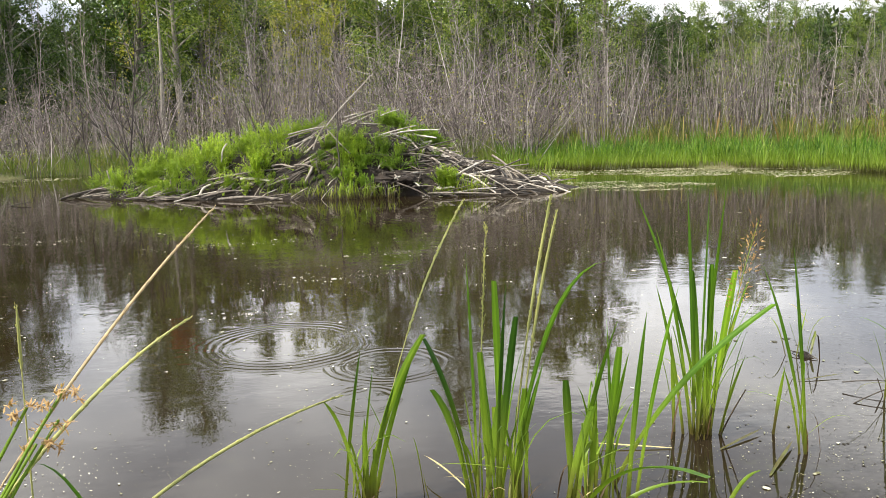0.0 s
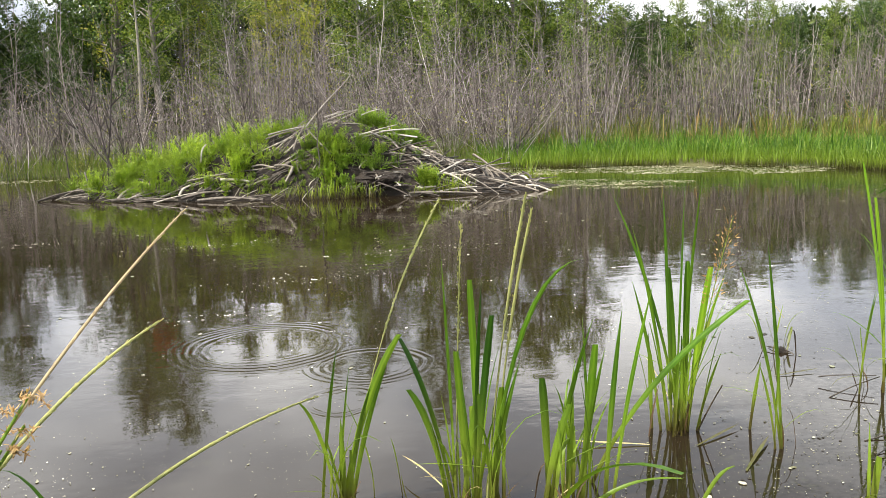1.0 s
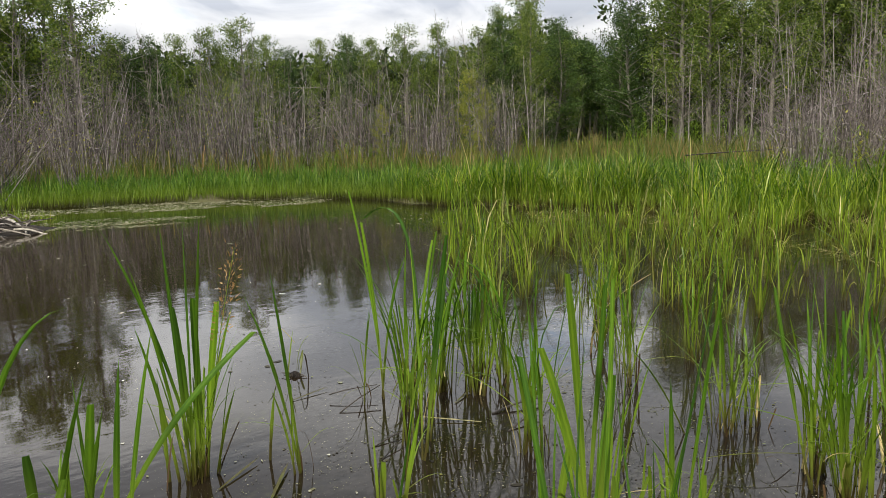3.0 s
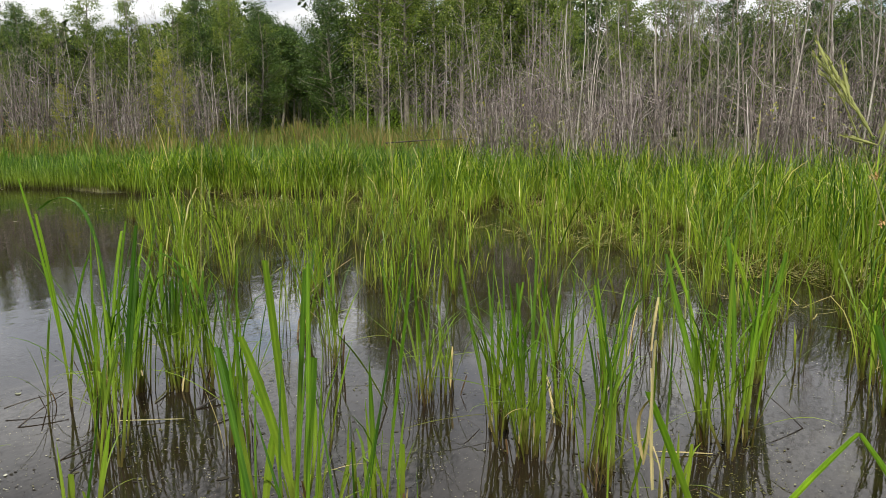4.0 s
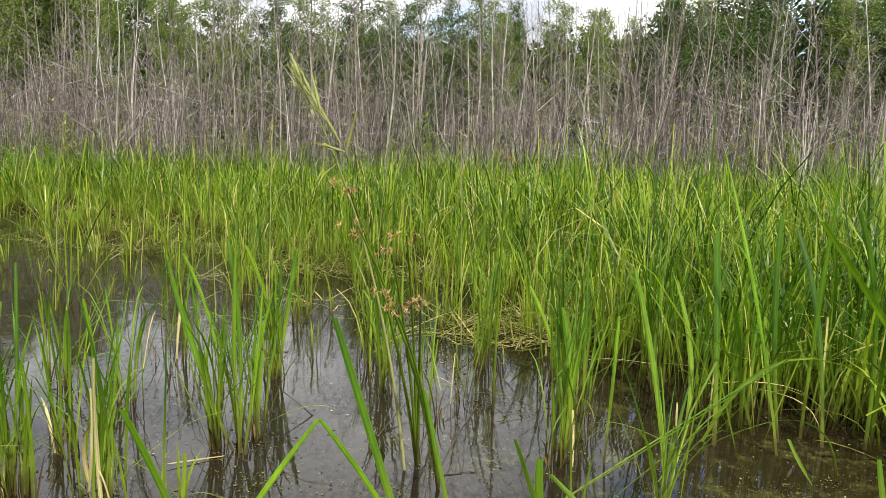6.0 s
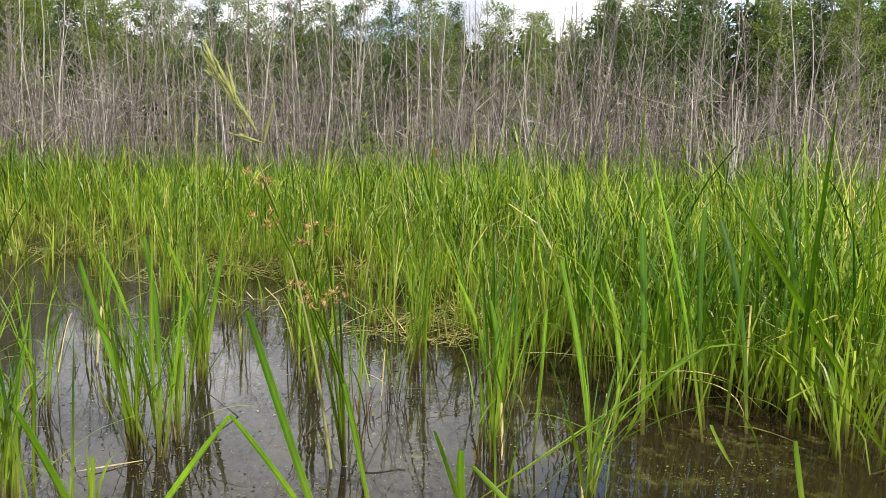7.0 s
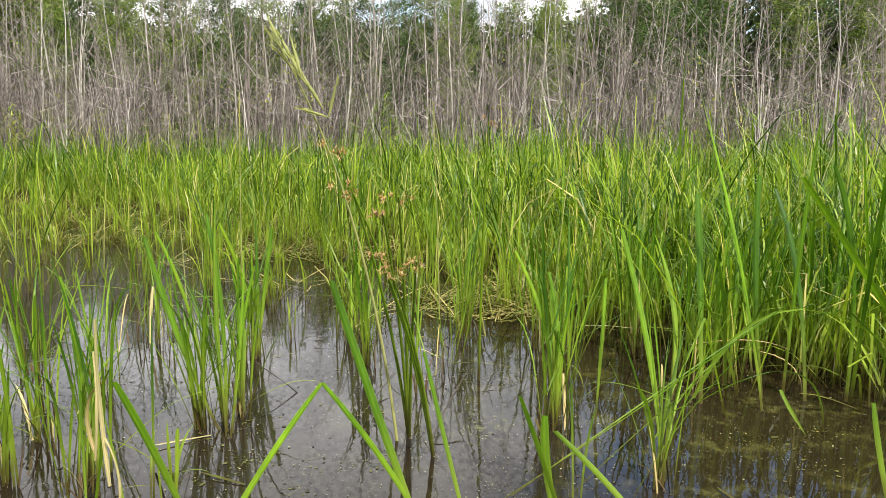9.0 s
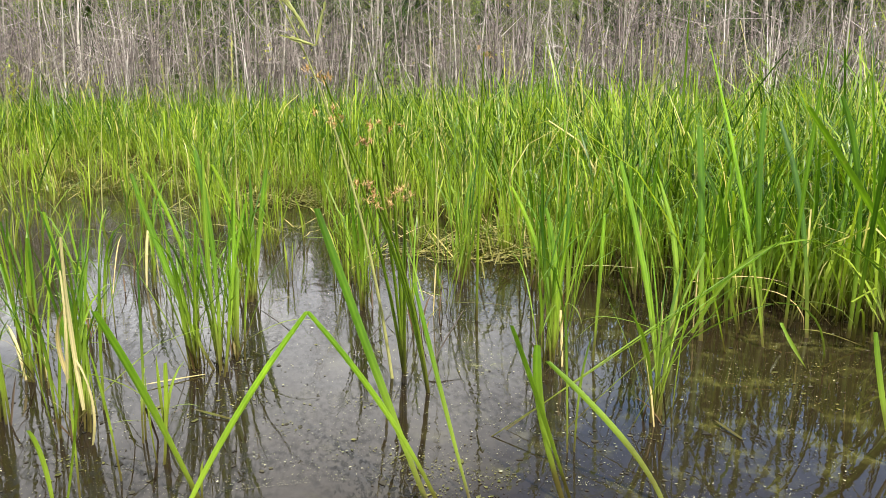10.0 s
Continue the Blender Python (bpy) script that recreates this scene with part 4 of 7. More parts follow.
def build_lodge():
    r = np.random.default_rng(61)
    root = new("beaver_lodge")
    tagged(root, "beaver lodge, a mud mound piled with weathered grey sticks", "beaver lodge")
    nu, nv = 90, 44
    U, W = np.meshgrid(np.linspace(-5.15, 5.15, nu), np.linspace(-1.12, 1.12, nv), indexing="ij")
    V = W * 1.85 * np.sqrt(np.maximum(1 - np.abs(U / 5.15) ** 2.5, 0.02))
    Z = lodge_surface(U, V)
    X, Y = LC[0] + LU[0] * U + LV[0] * V, LC[1] + LU[1] * U + LV[1] * V
    bump = np.array([noise.noise((a * 2.2, b * 2.2, 3)) * 0.10 + noise.noise((a * 7, b * 7, 1)) * 0.07 + noise.noise((a * 19, b * 19, 4)) * 0.03 for a, b in zip(X.ravel(), Y.ravel())]).reshape(X.shape)
    hole = np.exp(-((U - 1.95) / 0.40) ** 2 - ((V + 1.70) / 0.34) ** 2)
    Z = Z + bump * np.clip(Z * 4, 0.2, 1) - 0.6 * hole
    i, j = np.meshgrid(np.arange(nu - 1), np.arange(nv - 1), indexing="ij")
    s = Soup()
    s.add(np.stack([X, Y, Z], -1).reshape(-1, 3), np.stack([i * nv + j, (i + 1) * nv + j, (i + 1) * nv + j + 1, i * nv + j + 1], -1).reshape(-1, 4))
    part("mound", s.mesh("mound", M["mud"], True), root, None, "dark bare mud mound with a burrow mouth")

    def stick(p0, p1, thick, kinds=STICKS):
        part("stick", kinds[int(r.integers(0, 7))], root, span(p0, p1, thick * 0.8))

    # the bare pile at the right-hand end
    for _ in range(165):
        u, v = 1.75 + 3.1 * r.beta(1.15, 1.6), -abs(r.normal(0.2, 0.75))
        v = max(v, -1.7)
        a = r.normal(-0.05, 0.4) if r.random() < 0.45 else r.uniform(-1.57, 1.57)
        ln = r.uniform(0.25, 0.8) if r.random() < 0.8 else r.uniform(0.8, 1.3)
        du, dv = math.cos(a) * ln / 2, math.sin(a) * ln / 2
        p0, p1 = lodge_world(u - du, v - dv), lodge_world(min(u + du, 5.2), v + dv)
        zc = float(lodge_surface(u, v)) * 0.92 + r.uniform(0.0, 0.13)
        tilt = r.normal(-0.08, 0.30) * ln / 2
        p0[2], p1[2] = max(zc - tilt, 0.01), max(zc + tilt, 0.0)
        stick(p0, p1, r.uniform(0.010, 0.029), PALE_STICKS if r.random() < 0.2 else WET_STICKS if r.random() < 0.4 else STICKS)
    # drift sticks along the waterline
    for _ in range(20):
        u = r.uniform(-4.3, 0.4)
        b = 1.85 * math.sqrt(max(1 - abs(u / 5.1) ** 2.5, 0.02))
        a = r.choice([r.normal(0.1, 0.25), r.normal(0.6, 0.3)])
        ln = r.uniform(0.35, 0.9)
        c = np.array(LC[:2]) + LU * u - LV * (b + r.uniform(-0.25, 0.18))
        d = (LU * math.cos(a) + LV * math.sin(a)) * ln / 2
        z = r.uniform(0.0, 0.06)
        stick((*(c - d), z), (*(c + d), z + max(0, math.sin(a)) * ln * 0.35 + r.uniform(0, 0.05)), r.uniform(0.010, 0.026))
    # higher on the left front slope
    for _ in range(7):
        u, v = r.uniform(-1.8, 0.8), r.uniform(-1.6, -1.2)
        a, ln = r.normal(0.15, 0.35), r.uniform(0.4, 0.9)
        stick(lodge_world(u - ln / 2, v - math.sin(a) * ln / 2, r.uniform(0.03, 0.12)), lodge_world(u + ln / 2, v + math.sin(a) * ln / 2, r.uniform(0.03, 0.14)), r.uniform(0.014, 0.028))
    # twig litter over the muddy front
    for _ in range(110):
        u = r.uniform(-3.6, 2.4)
        v = -1.85 * math.sqrt(max(1 - abs(u / 5.1) ** 2.5, 0.02)) * r.uniform(0.7, 1.0)
        a, ln = r.normal(0.1, 0.7), r.uniform(0.12, 0.5)
        stick(lodge_world(u - math.cos(a) * ln / 2, v - 0.05, r.uniform(0.03, 0.09)), lodge_world(u + math.cos(a) * ln / 2, v + 0.05, 0.05 + abs(math.sin(a)) * ln * 0.4), r.uniform(0.005, 0.014))
    # small dark twigs strewn over the whole mound
    for _ in range(190):
        u = r.uniform(-3.4, 4.2)
        v = -1.85 * math.sqrt(max(1 - abs(u / 5.1) ** 2.5, 0.02)) * r.uniform(0.1, 0.95)
        a, ln = r.uniform(-3.14, 3.14), r.uniform(0.15, 0.55)
        stick(lodge_world(u - math.cos(a) * ln / 2, v - math.sin(a) * ln / 2, r.uniform(0.02, 0.08)), lodge_world(u + math.cos(a) * ln / 2, v + math.sin(a) * ln / 2, r.uniform(0.03, 0.12)), r.uniform(0.004, 0.011))
    # the mud lip over the burrow mouth
    for cx, cy, cz, rx, ry, rz_ in ((0.62, 14.0, 0.27, 0.26, 0.22, 0.09), (1.0, 13.94, 0.30, 0.24, 0.2, 0.10), (0.83, 14.05, 0.36, 0.3, 0.2, 0.09)):
        bm = bmesh.new()
        bmesh.ops.create_icosphere(bm, subdivisions=3, radius=1.0)
        for vert in bm.verts:
            vert.co *= 1 + 0.35 * noise.noise(vert.co * 2.3 + Vector((cx * 9, 0, 0))) + 0.15 * noise.noise(vert.co * 7)
            vert.co = Vector((cx + vert.co.x * rx, cy + vert.co.y * ry, cz + vert.co.z * rz_))
        me = bpy.data.meshes.new("mud_lip")
        bm.to_mesh(me)
        bm.free()
        me.materials.append(M["mud"])
        part("mud_lip", me, root)
    # the heap on the top
    for _ in range(18):
        u, v = r.normal(0.75, 0.4), r.normal(-0.5, 0.3)
        a, ln = r.normal(0.3, 0.9), r.uniform(0.3, 0.9)
        stick(lodge_world(u - math.cos(a) * ln / 2, v - 0.2, r.uniform(0.0, 0.06)), lodge_world(u + math.cos(a) * ln / 2, v + 0.2, 0.05 + max(0, math.sin(a)) * ln * 0.3), r.uniform(0.007, 0.016))
    # sticks that meet like a star below the top, and the long pole
    hub = (-0.42, 14.86, 1.24)
    for end, th in (((-1.05, 14.66, 0.76), 0.017), ((-0.63, 14.56, 0.84), 0.019), ((0.03, 14.24, 0.76), 0.016), ((-1.14, 15.1, 1.03), 0.016), ((-1.08, 14.9, 1.11), 0.018), ((-0.55, 14.9, 1.64), 0.007), ((-0.82, 14.6, 0.81), 0.017)):
        stick(end, hub, th)
    pole = ((-0.38, 14.86, 1.24), (0.46, 14.95, 2.16), 0.017)
    top = (pole, ((-0.09, 15.1, 1.30), (0.59, 14.92, 1.55), 0.018), ((-0.05, 14.9, 1.40), (0.28, 14.9, 1.47), 0.015), ((0.04, 15.1, 1.33), (0.46, 14.93, 1.51), 0.014), ((0.64, 15.0, 1.42), (0.98, 15.0, 1.53), 0.010),
           ((0.56, 14.5, 1.06), (1.26, 14.55, 1.21), 0.020), ((0.95, 14.52, 1.11), (1.68, 14.5, 1.13), 0.022), ((0.61, 14.5, 1.02), (1.15, 14.6, 1.13), 0.016))
    front = (((-1.38, 14.60, 0.56), (-0.95, 14.43, 0.57), 0.026), ((-0.97, 14.43, 0.57), (-0.63, 14.28, 0.53), 0.03), ((-0.65, 14.28, 0.54), (-0.78, 14.1, 0.28), 0.036), ((-2.55, 14.75, 0.33), (-1.0, 14.43, 0.56), 0.022),
             ((-1.94, 14.54, 0.35), (-1.43, 14.3, 0.29), 0.034), ((-1.46, 14.22, 0.22), (-1.05, 14.2, 0.33), 0.034), ((-2.62, 14.42, 0.05), (-1.75, 14.28, 0.19), 0.036), ((-2.66, 14.5, 0.10), (-2.47, 14.62, 0.26), 0.036),
             ((-2.39, 14.4, 0.08), (-2.11, 14.46, 0.24), 0.034), ((-2.32, 14.25, 0.02), (-1.17, 13.98, 0.03), 0.036), ((-2.19, 14.9, 0.98), (-2.34, 14.95, 0.66), 0.022), ((-1.77, 14.6, 0.44), (-1.42, 14.75, 0.68), 0.022))
    left = (((-5.23, 15.9, 0.03), (-4.06, 15.45, 0.21), 0.042), ((-4.51, 15.34, 0.04), (-3.95, 15.36, 0.21), 0.034), ((-4.15, 15.18, 0.07), (-3.89, 15.42, 0.24), 0.032), ((-3.81, 14.94, 0.05), (-3.49, 15.15, 0.25), 0.036),
            ((-3.57, 14.94, 0.10), (-3.14, 14.85, 0.20), 0.028), ((-4.47, 15.7, 0.12), (-4.56, 15.74, 0.52), 0.022), ((-3.92, 14.94, 0.02), (-2.68, 14.45, 0.06), 0.028), ((-5.0, 15.75, 0.12), (-4.3, 15.6, 0.2), 0.026))
    right = (((1.06, 14.33, 0.76), (1.98, 14.4, 0.94), 0.020), ((2.02, 14.0, 0.36), (2.54, 13.52, 0.06), 0.026), ((2.33, 13.96, 0.30), (3.21, 13.75, 0.09), 0.024), ((2.74, 14.2, 0.46), (2.92, 14.03, 0.22), 0.016),
             ((2.84, 14.2, 0.42), (2.95, 13.98, 0.18), 0.016), ((1.08, 14.3, 0.73), (1.47, 14.34, 0.65), 0.022), ((1.61, 14.4, 0.78), (2.02, 14.3, 0.56), 0.02), ((1.58, 14.02, 0.43), (1.83, 14.25, 0.54), 0.022),
             ((1.33, 13.55, 0.06), (3.6, 13.8, 0.03), 0.030), ((1.51, 14.35, 0.64), (1.66, 14.12, 0.47), 0.022), ((2.28, 14.4, 0.54), (2.82, 14.38, 0.5), 0.018), ((3.14, 14.05, 0.18), (3.58, 14.3, 0.26), 0.016))
    for rows in (top, front, left, right):
        for a, b, th in rows:
            stick(a, b, th, PALE_STICKS if rows is top else STICKS)


build_lodge()


def leafy_clump(name, seed, mat, stems, height, spread, leaf_len, leaf_w, per, dome=0.42):
    """A soft herb: stems fanning out into a rounded head, set with narrow leaves most of all towards their ends."""
    r = np.random.default_rng(seed)
    root = new(name)
    st, lv = Soup(), Soup()
    for _ in range(stems):
        a, lean = r.uniform(0, 6.283), abs(r.normal(0, dome))
        h = height * r.uniform(0.6, 1.1)
        d = np.array([math.cos(a) * math.sin(lean), math.sin(a) * math.sin(lean), math.cos(lean)])
        b = np.array([*r.normal(0, spread, 2), -0.03])
        tube(st, [b, b + d * h * 0.6, b + d * h + np.array([d[0], d[1], -0.2]) * h * 0.1], [0.004, 0.003, 0.0015], 3, False)
        u = r.uniform(0.1, 1.0, per) ** 0.6
        base = b + d * (h * u)[:, None]
        ribbons(lv, base, r.uniform(0, 6.283, per), r.uniform(0.7, 1.8, per), r.uniform(0.0, 0.8, per), leaf_len * r.uniform(0.6, 1.2, per), np.full(per, leaf_w * 1.15), 1, 1.5)
    part("stem", st.mesh("stem", mat), root)["kind"] = "stuff"
    part("foliage", lv.mesh("foliage", mat), root)
    return root


def build_lodge_plants():
    r = np.random.default_rng(81)
    bright = [leafy_clump("herb_clump", 90 + k, M["herb"], 17, 0.42, 0.05, 0.062, 0.017, 46, 0.62) for k in range(3)]
    dark = [leafy_clump("leafy_bush", 95 + k, M["herb_dark"], 19, 0.40, 0.05, 0.052, 0.018, 60, 0.68) for k in range(3)]
    for t in bright:
        tagged(t, "bright yellow-green herb clump growing on the lodge mud", "plant", "herbs on the lodge")
    for t in dark:
        tagged(t, "darker green leafy weed growing on the lodge", "plant", "weeds on the lodge")
    spots = []
    for _ in range(120):
        u = r.uniform(-3.5, 0.3)
        b = 1.85 * math.sqrt(max(1 - abs(u / 5.1) ** 2.5, 0.02))
        spots.append((bright, u, r.uniform(-0.95, 0.4) * b, r.uniform(0.5, 1.35) * (0.75 if u > -0.6 else 1.0)))
    for _ in range(34):
        spots.append((bright, r.uniform(-0.4, 1.55), r.uniform(-1.72, -0.75), r.uniform(0.5, 0.85)))
    for _ in range(52):
        u = r.uniform(0.3, 1.9)
        spots.append((dark, u, r.uniform(-1.65, -1.0), r.uniform(0.4, 0.65) * (0.8 if u < 0.9 else 1.0)))
    for _ in range(26):
        spots.append((dark, r.uniform(1.3, 2.5), r.uniform(0.0, 0.9), r.uniform(0.7, 1.1)))
    for _ in range(14):
        spots.append((dark, r.uniform(0.8, 2.0), r.uniform(-1.3, -0.8), r.uniform(0.4, 0.65)))
    for _ in range(6):
        spots.append((bright, r.uniform(-4.3, -3.5), r.uniform(-1.1, -0.2), r.uniform(0.6, 1.0)))
    for _ in range(8):
        spots.append((bright, r.uniform(2.6, 3.0), r.uniform(-1.5, -1.2), r.uniform(0.7, 1.0)))
    for _ in range(24):
        spots.append((dark if r.random() < 0.7 else bright, r.uniform(0.9, 2.6), r.uniform(-1.2, 0.2), r.uniform(0.35, 0.75)))
    for _ in range(60):
        u = r.uniform(-3.2, 1.5)
        spots.append((dark if r.random() < 0.6 else bright, u, -1.85 * math.sqrt(1 - abs(u / 5.1) ** 2.5) * r.uniform(0.72, 0.97), r.uniform(0.25, 0.5)))
    first = set()
    for kinds, u, v, sc in spots:
        # bare mud under the star of sticks and round the burrow mouth
        if (-0.25 < u < 0.45 and -1.15 < v < -0.6) or (1.5 < u < 2.3 and v < -1.4):
            continue
        if -0.5 < u < 0.7 and v <= -1.3:
            sc *= 0.55
        k = kinds[int(r.integers(0, 3))]
        p = lodge_world(u, v, 0.03)
        m = Matrix.Translation(p) @ Matrix.Rotation(r.uniform(0, 6.28), 4, "Z")
        if k.name in first:
            copy_thing(k, m).scale = (sc, sc, sc)
        else:
            first.add(k.name)
            k.matrix_basis, k.scale = m, (sc, sc, sc)
    # grass tufts at the waterline, each one thing
    for x, y, h, n in ((0.0, 13.72, 0.38, 60), (-0.25, 13.8, 0.3, 40), (0.35, 13.75, 0.34, 50), (-0.6, 13.95, 0.36, 50), (-0.95, 14.1, 0.3, 40), (0.7, 13.75, 0.28, 40), (1.5, 13.6, 0.26, 24), (-2.3, 14.75, 0.34, 40), (-3.2, 15.2, 0.36, 40), (2.3, 13.75, 0.4, 40), (2.0, 13.62, 0.42, 60), (1.85, 13.7, 0.35, 40), (-4.4, 16.2, 0.5, 60), (-4.1, 15.9, 0.45, 50), (-1.2, 14.2, 0.3, 40), (3.9, 15.2, 0.55, 50), (4.2, 14.6, 0.4, 26)):
        s = Soup()
        ribbons(s, np.column_stack([r.normal(x, 0.11, n), r.normal(y, 0.08, n), np.full(n, -0.02)]), r.uniform(0, 6.28, n), abs(r.normal(0, 0.3, n)), abs(r.normal(0, 0.9, n)), h * r.uniform(0.6, 1.1, n), np.full(n, 0.012), 4)
        tagged(part("grass_tuft", s.mesh("grass_tuft", M["belt"])), "arching bright green grass tuft at the foot of the lodge", "grass", "tufts round the lodge")
    # thin upright saplings on the mound
    for base, top in (((-0.19, 14.12, 0.42), (-0.14, 14.3, 1.72)), ((0.15, 14.5, 0.6), (0.42, 14.6, 1.15))):
        root = new("dead_sapling_pole")
        tagged(root, "thin dark dead sapling standing upright on the lodge", "sapling")
        s = Soup()
        q = np.linspace(0, 1, 6)[:, None]
        pts = np.array(base) + (np.array(top) - np.array(base)) * q + r.normal(0, 0.012, (6, 3))
        tube(s, pts, np.linspace(0.017, 0.006, 6), 6)
        part("stem", s.mesh("stem", M["dark_twig"]), root)


build_lodge_plants()


# ---- leaning bare branches beside the lodge ----
def build_leaning_branches():
    r = np.random.default_rng(85)
    rows = ((-4.88, 18.45, 0.46, 3.74, 0.036), (-4.47, 18.14, -0.78, 2.21, 0.030), (-4.28, 17.98, -1.26, 1.94, 0.026), (-4.69, 18.30, -0.35, 2.73, 0.028), (-5.57, 18.27, -0.22, 2.35, 0.024), (-4.16, 18.11, -0.58, 2.23, 0.024), (-1.62, 19.49, -0.46, 2.67, 0.036), (-1.62, 19.49, -0.86, 2.38, 0.022), (-4.05, 19.06, -0.39, 2.91, 0.024), (1.19, 18.99, 0.51, 2.13, 0.020), (2.94, 18.78, -0.38, 1.75, 0.016), (-0.28, 20.04, -0.34, 2.78, 0.022))
    for x, y, dx, dz, th in rows:
        root = new("bare_branch")
        tagged(root, "dark leafless branch rising from the shrubs by the water", "dead branch", "leaning branches")
        q = np.linspace(0, 1, 7)[:, None]
        pts = np.array([x, y, -0.05]) + np.array([dx, 0.2, dz]) * q + np.array([0, 0, -0.25 * abs(dx)]) * q * q + r.normal(0, 0.03, (7, 3)) * q
        s = Soup()
        tube(s, pts, np.linspace(th * 0.7, 0.004, 7), 6)
        limb = part("limb", s.mesh("limb", M["dark_twig"]), root)
        for _ in range(9):
            u = r.integers(2, 6)
            p = pts[u]
            d = np.array([dx * 0.25 + r.normal(0, 0.25), r.normal(0, 0.2), r.uniform(0.2, 0.8)])
            s = Soup()
            tube(s, [p, p + d * 0.45 + r.normal(0, 0.03, 3), p + d], [th * 0.4, th * 0.28, 0.002], 4, False)
            part("twig", s.mesh("twig", M["dark_twig"]), limb)


build_leaning_branches()


# ---- grass clumps standing in the near water ----
def ribbed(me):
    """Marks the middle line of a leaf three vertices wide."""
    n = len(me.vertices)
    me.attributes.new("rib", "FLOAT", "POINT").data.foreach_set("value", np.tile([0.0, 1.0, 0.0], n // 3).astype(np.float32))
    return me


def blade_mesh(name, pts, widths, side, fold, mat):
    """A leaf blade with a folded midrib."""
    pts, side = np.asarray(pts, float), np.asarray(side, float)
    d = np.gradient(pts, axis=0)
    nrm = np.cross(d, side)
    nrm /= np.linalg.norm(nrm, axis=1)[:, None] + 1e-9
    w = np.asarray(widths)[:, None] / 2
    v = np.stack([pts - side * w + nrm * w * fold, pts, pts + side * w + nrm * w * fold], 1).reshape(-1, 3)
    k = np.arange(len(pts) - 1) * 3
    f = np.concatenate([np.stack([k, k + 1, k + 4, k + 3], 1), np.stack([k + 1, k + 2, k + 5, k + 4], 1)])
    s = Soup()
    s.add(v, f)
    return ribbed(s.mesh(name, mat, True))


def width_profile(s, blunt):
    w = np.interp(s, [0, 0.3, 0.55, 0.8, 1.0], [0.62, 0.62, 0.92, 0.95, 0.8])
    return w * np.where(s > 0.97, 0.8, 1.0) if blunt else w * (1 - s ** 5) ** 1.0 * (1 - 0.25 * s * s)


def unit_blades(mat):
    """Blades of length one that rise along z and bend towards x: width is scaled apart."""
    out = []
    for lean, bend, power, blunt in ((0.0, 0.05, 2, True), (0.04, 0.15, 2, False), (0.02, 0.30, 2, False), (0.08, 0.10, 1, True), (0.05, 0.6, 2.5, False), (0.10, 0.9, 3, False), (0.06, 1.6, 4, False), (0.02, 0.2, 2, True), (0.12, 0.3, 1.5, False), (0.05, 2.2, 7, False)):
        s = np.linspace(0, 1, 9)
        a = lean + bend * s ** power
        x, z = np.concatenate([[0], np.cumsum(np.sin(a[1:]) / 8)]), np.concatenate([[0], np.cumsum(np.cos(a[1:]) / 8)])
        pts = np.stack([x, 0 * x, z], 1)
        w = width_profile(s, blunt)
        v = np.stack([pts + np.stack([0.006 * w, -w / 2, 0 * w], 1), pts, pts + np.stack([0.006 * w, w / 2, 0 * w], 1)], 1).reshape(-1, 3)
        k = np.arange(8) * 3
        sp = Soup()
        sp.add(v, np.concatenate([np.stack([k, k + 1, k + 4, k + 3], 1), np.stack([k + 1, k + 2, k + 5, k + 4], 1)]))
        out.append(ribbed(sp.mesh("leaf", mat, True)))
    return out


BLADES, DRY_BLADES, ROT_BLADES = unit_blades(M["blade"]), unit_blades(M["dry"]), unit_blades(M["rot"])
crng = np.random.default_rng(101)


def arched_leaf(root, x, y, tx, ty, tz, arch, width, mat, blunt=False, name="leaf", z0=-0.03):
    """One leaf from its foot in the water to its tip, bowed upwards by arch."""
    o = np.array(root.location)
    p0, p2 = np.array([x, y, z0]), np.array([tx, ty, tz])
    flat = p2 - p0
    p1 = (p0 + p2) / 2 + np.array([-flat[0], -flat[1], 0]) * 0.18 + np.array([0, 0, 2 * arch])
    q = np.linspace(0, 1, 11)[:, None]
    pts = (1 - q) ** 2 * p0 + 2 * q * (1 - q) * p1 + q * q * p2 - o
    view = np.array([p0[0], p0[1], 0]) / (math.hypot(p0[0], p0[1]) + 1e-9)
    ang = crng.normal(0, 0.45) if name == "leaf" else 0.2
    across = np.array([view[1], -view[0], 0])
    side = across * math.cos(ang) + view * math.sin(ang)
    return part(name, blade_mesh(name, pts, min(width, 0.026 + 0.35 * max(width - 0.026, 0)) * 0.92 * width_profile(q[:, 0], blunt), side, 0.35, mat), root)


def bowed_leaf(root, row, mat, blunt=False):
    """One leaf given by its foot, a point half way, its tip and its width."""
    p0, pm, p2, width = np.array(row[0:3]), np.array(row[3:6]), np.array(row[6:9]), row[9]
    p1 = 2 * pm - (p0 + p2) / 2
    p0[2] -= 0.03
    q = np.linspace(0, 1, 13)[:, None]
    pts = (1 - q) ** 2 * p0 + 2 * q * (1 - q) * p1 + q * q * p2 - np.array(root.location)
    view = np.array([p0[0], p0[1], 0]) / math.hypot(p0[0], p0[1])
    ang = crng.normal(0, 0.3)
    side = np.array([view[1], -view[0], 0]) * math.cos(ang) + view * math.sin(ang)
    return part("leaf", blade_mesh("leaf", pts, 0.68 * width * width_profile(q[:, 0], blunt), side, 0.35, mat), root)


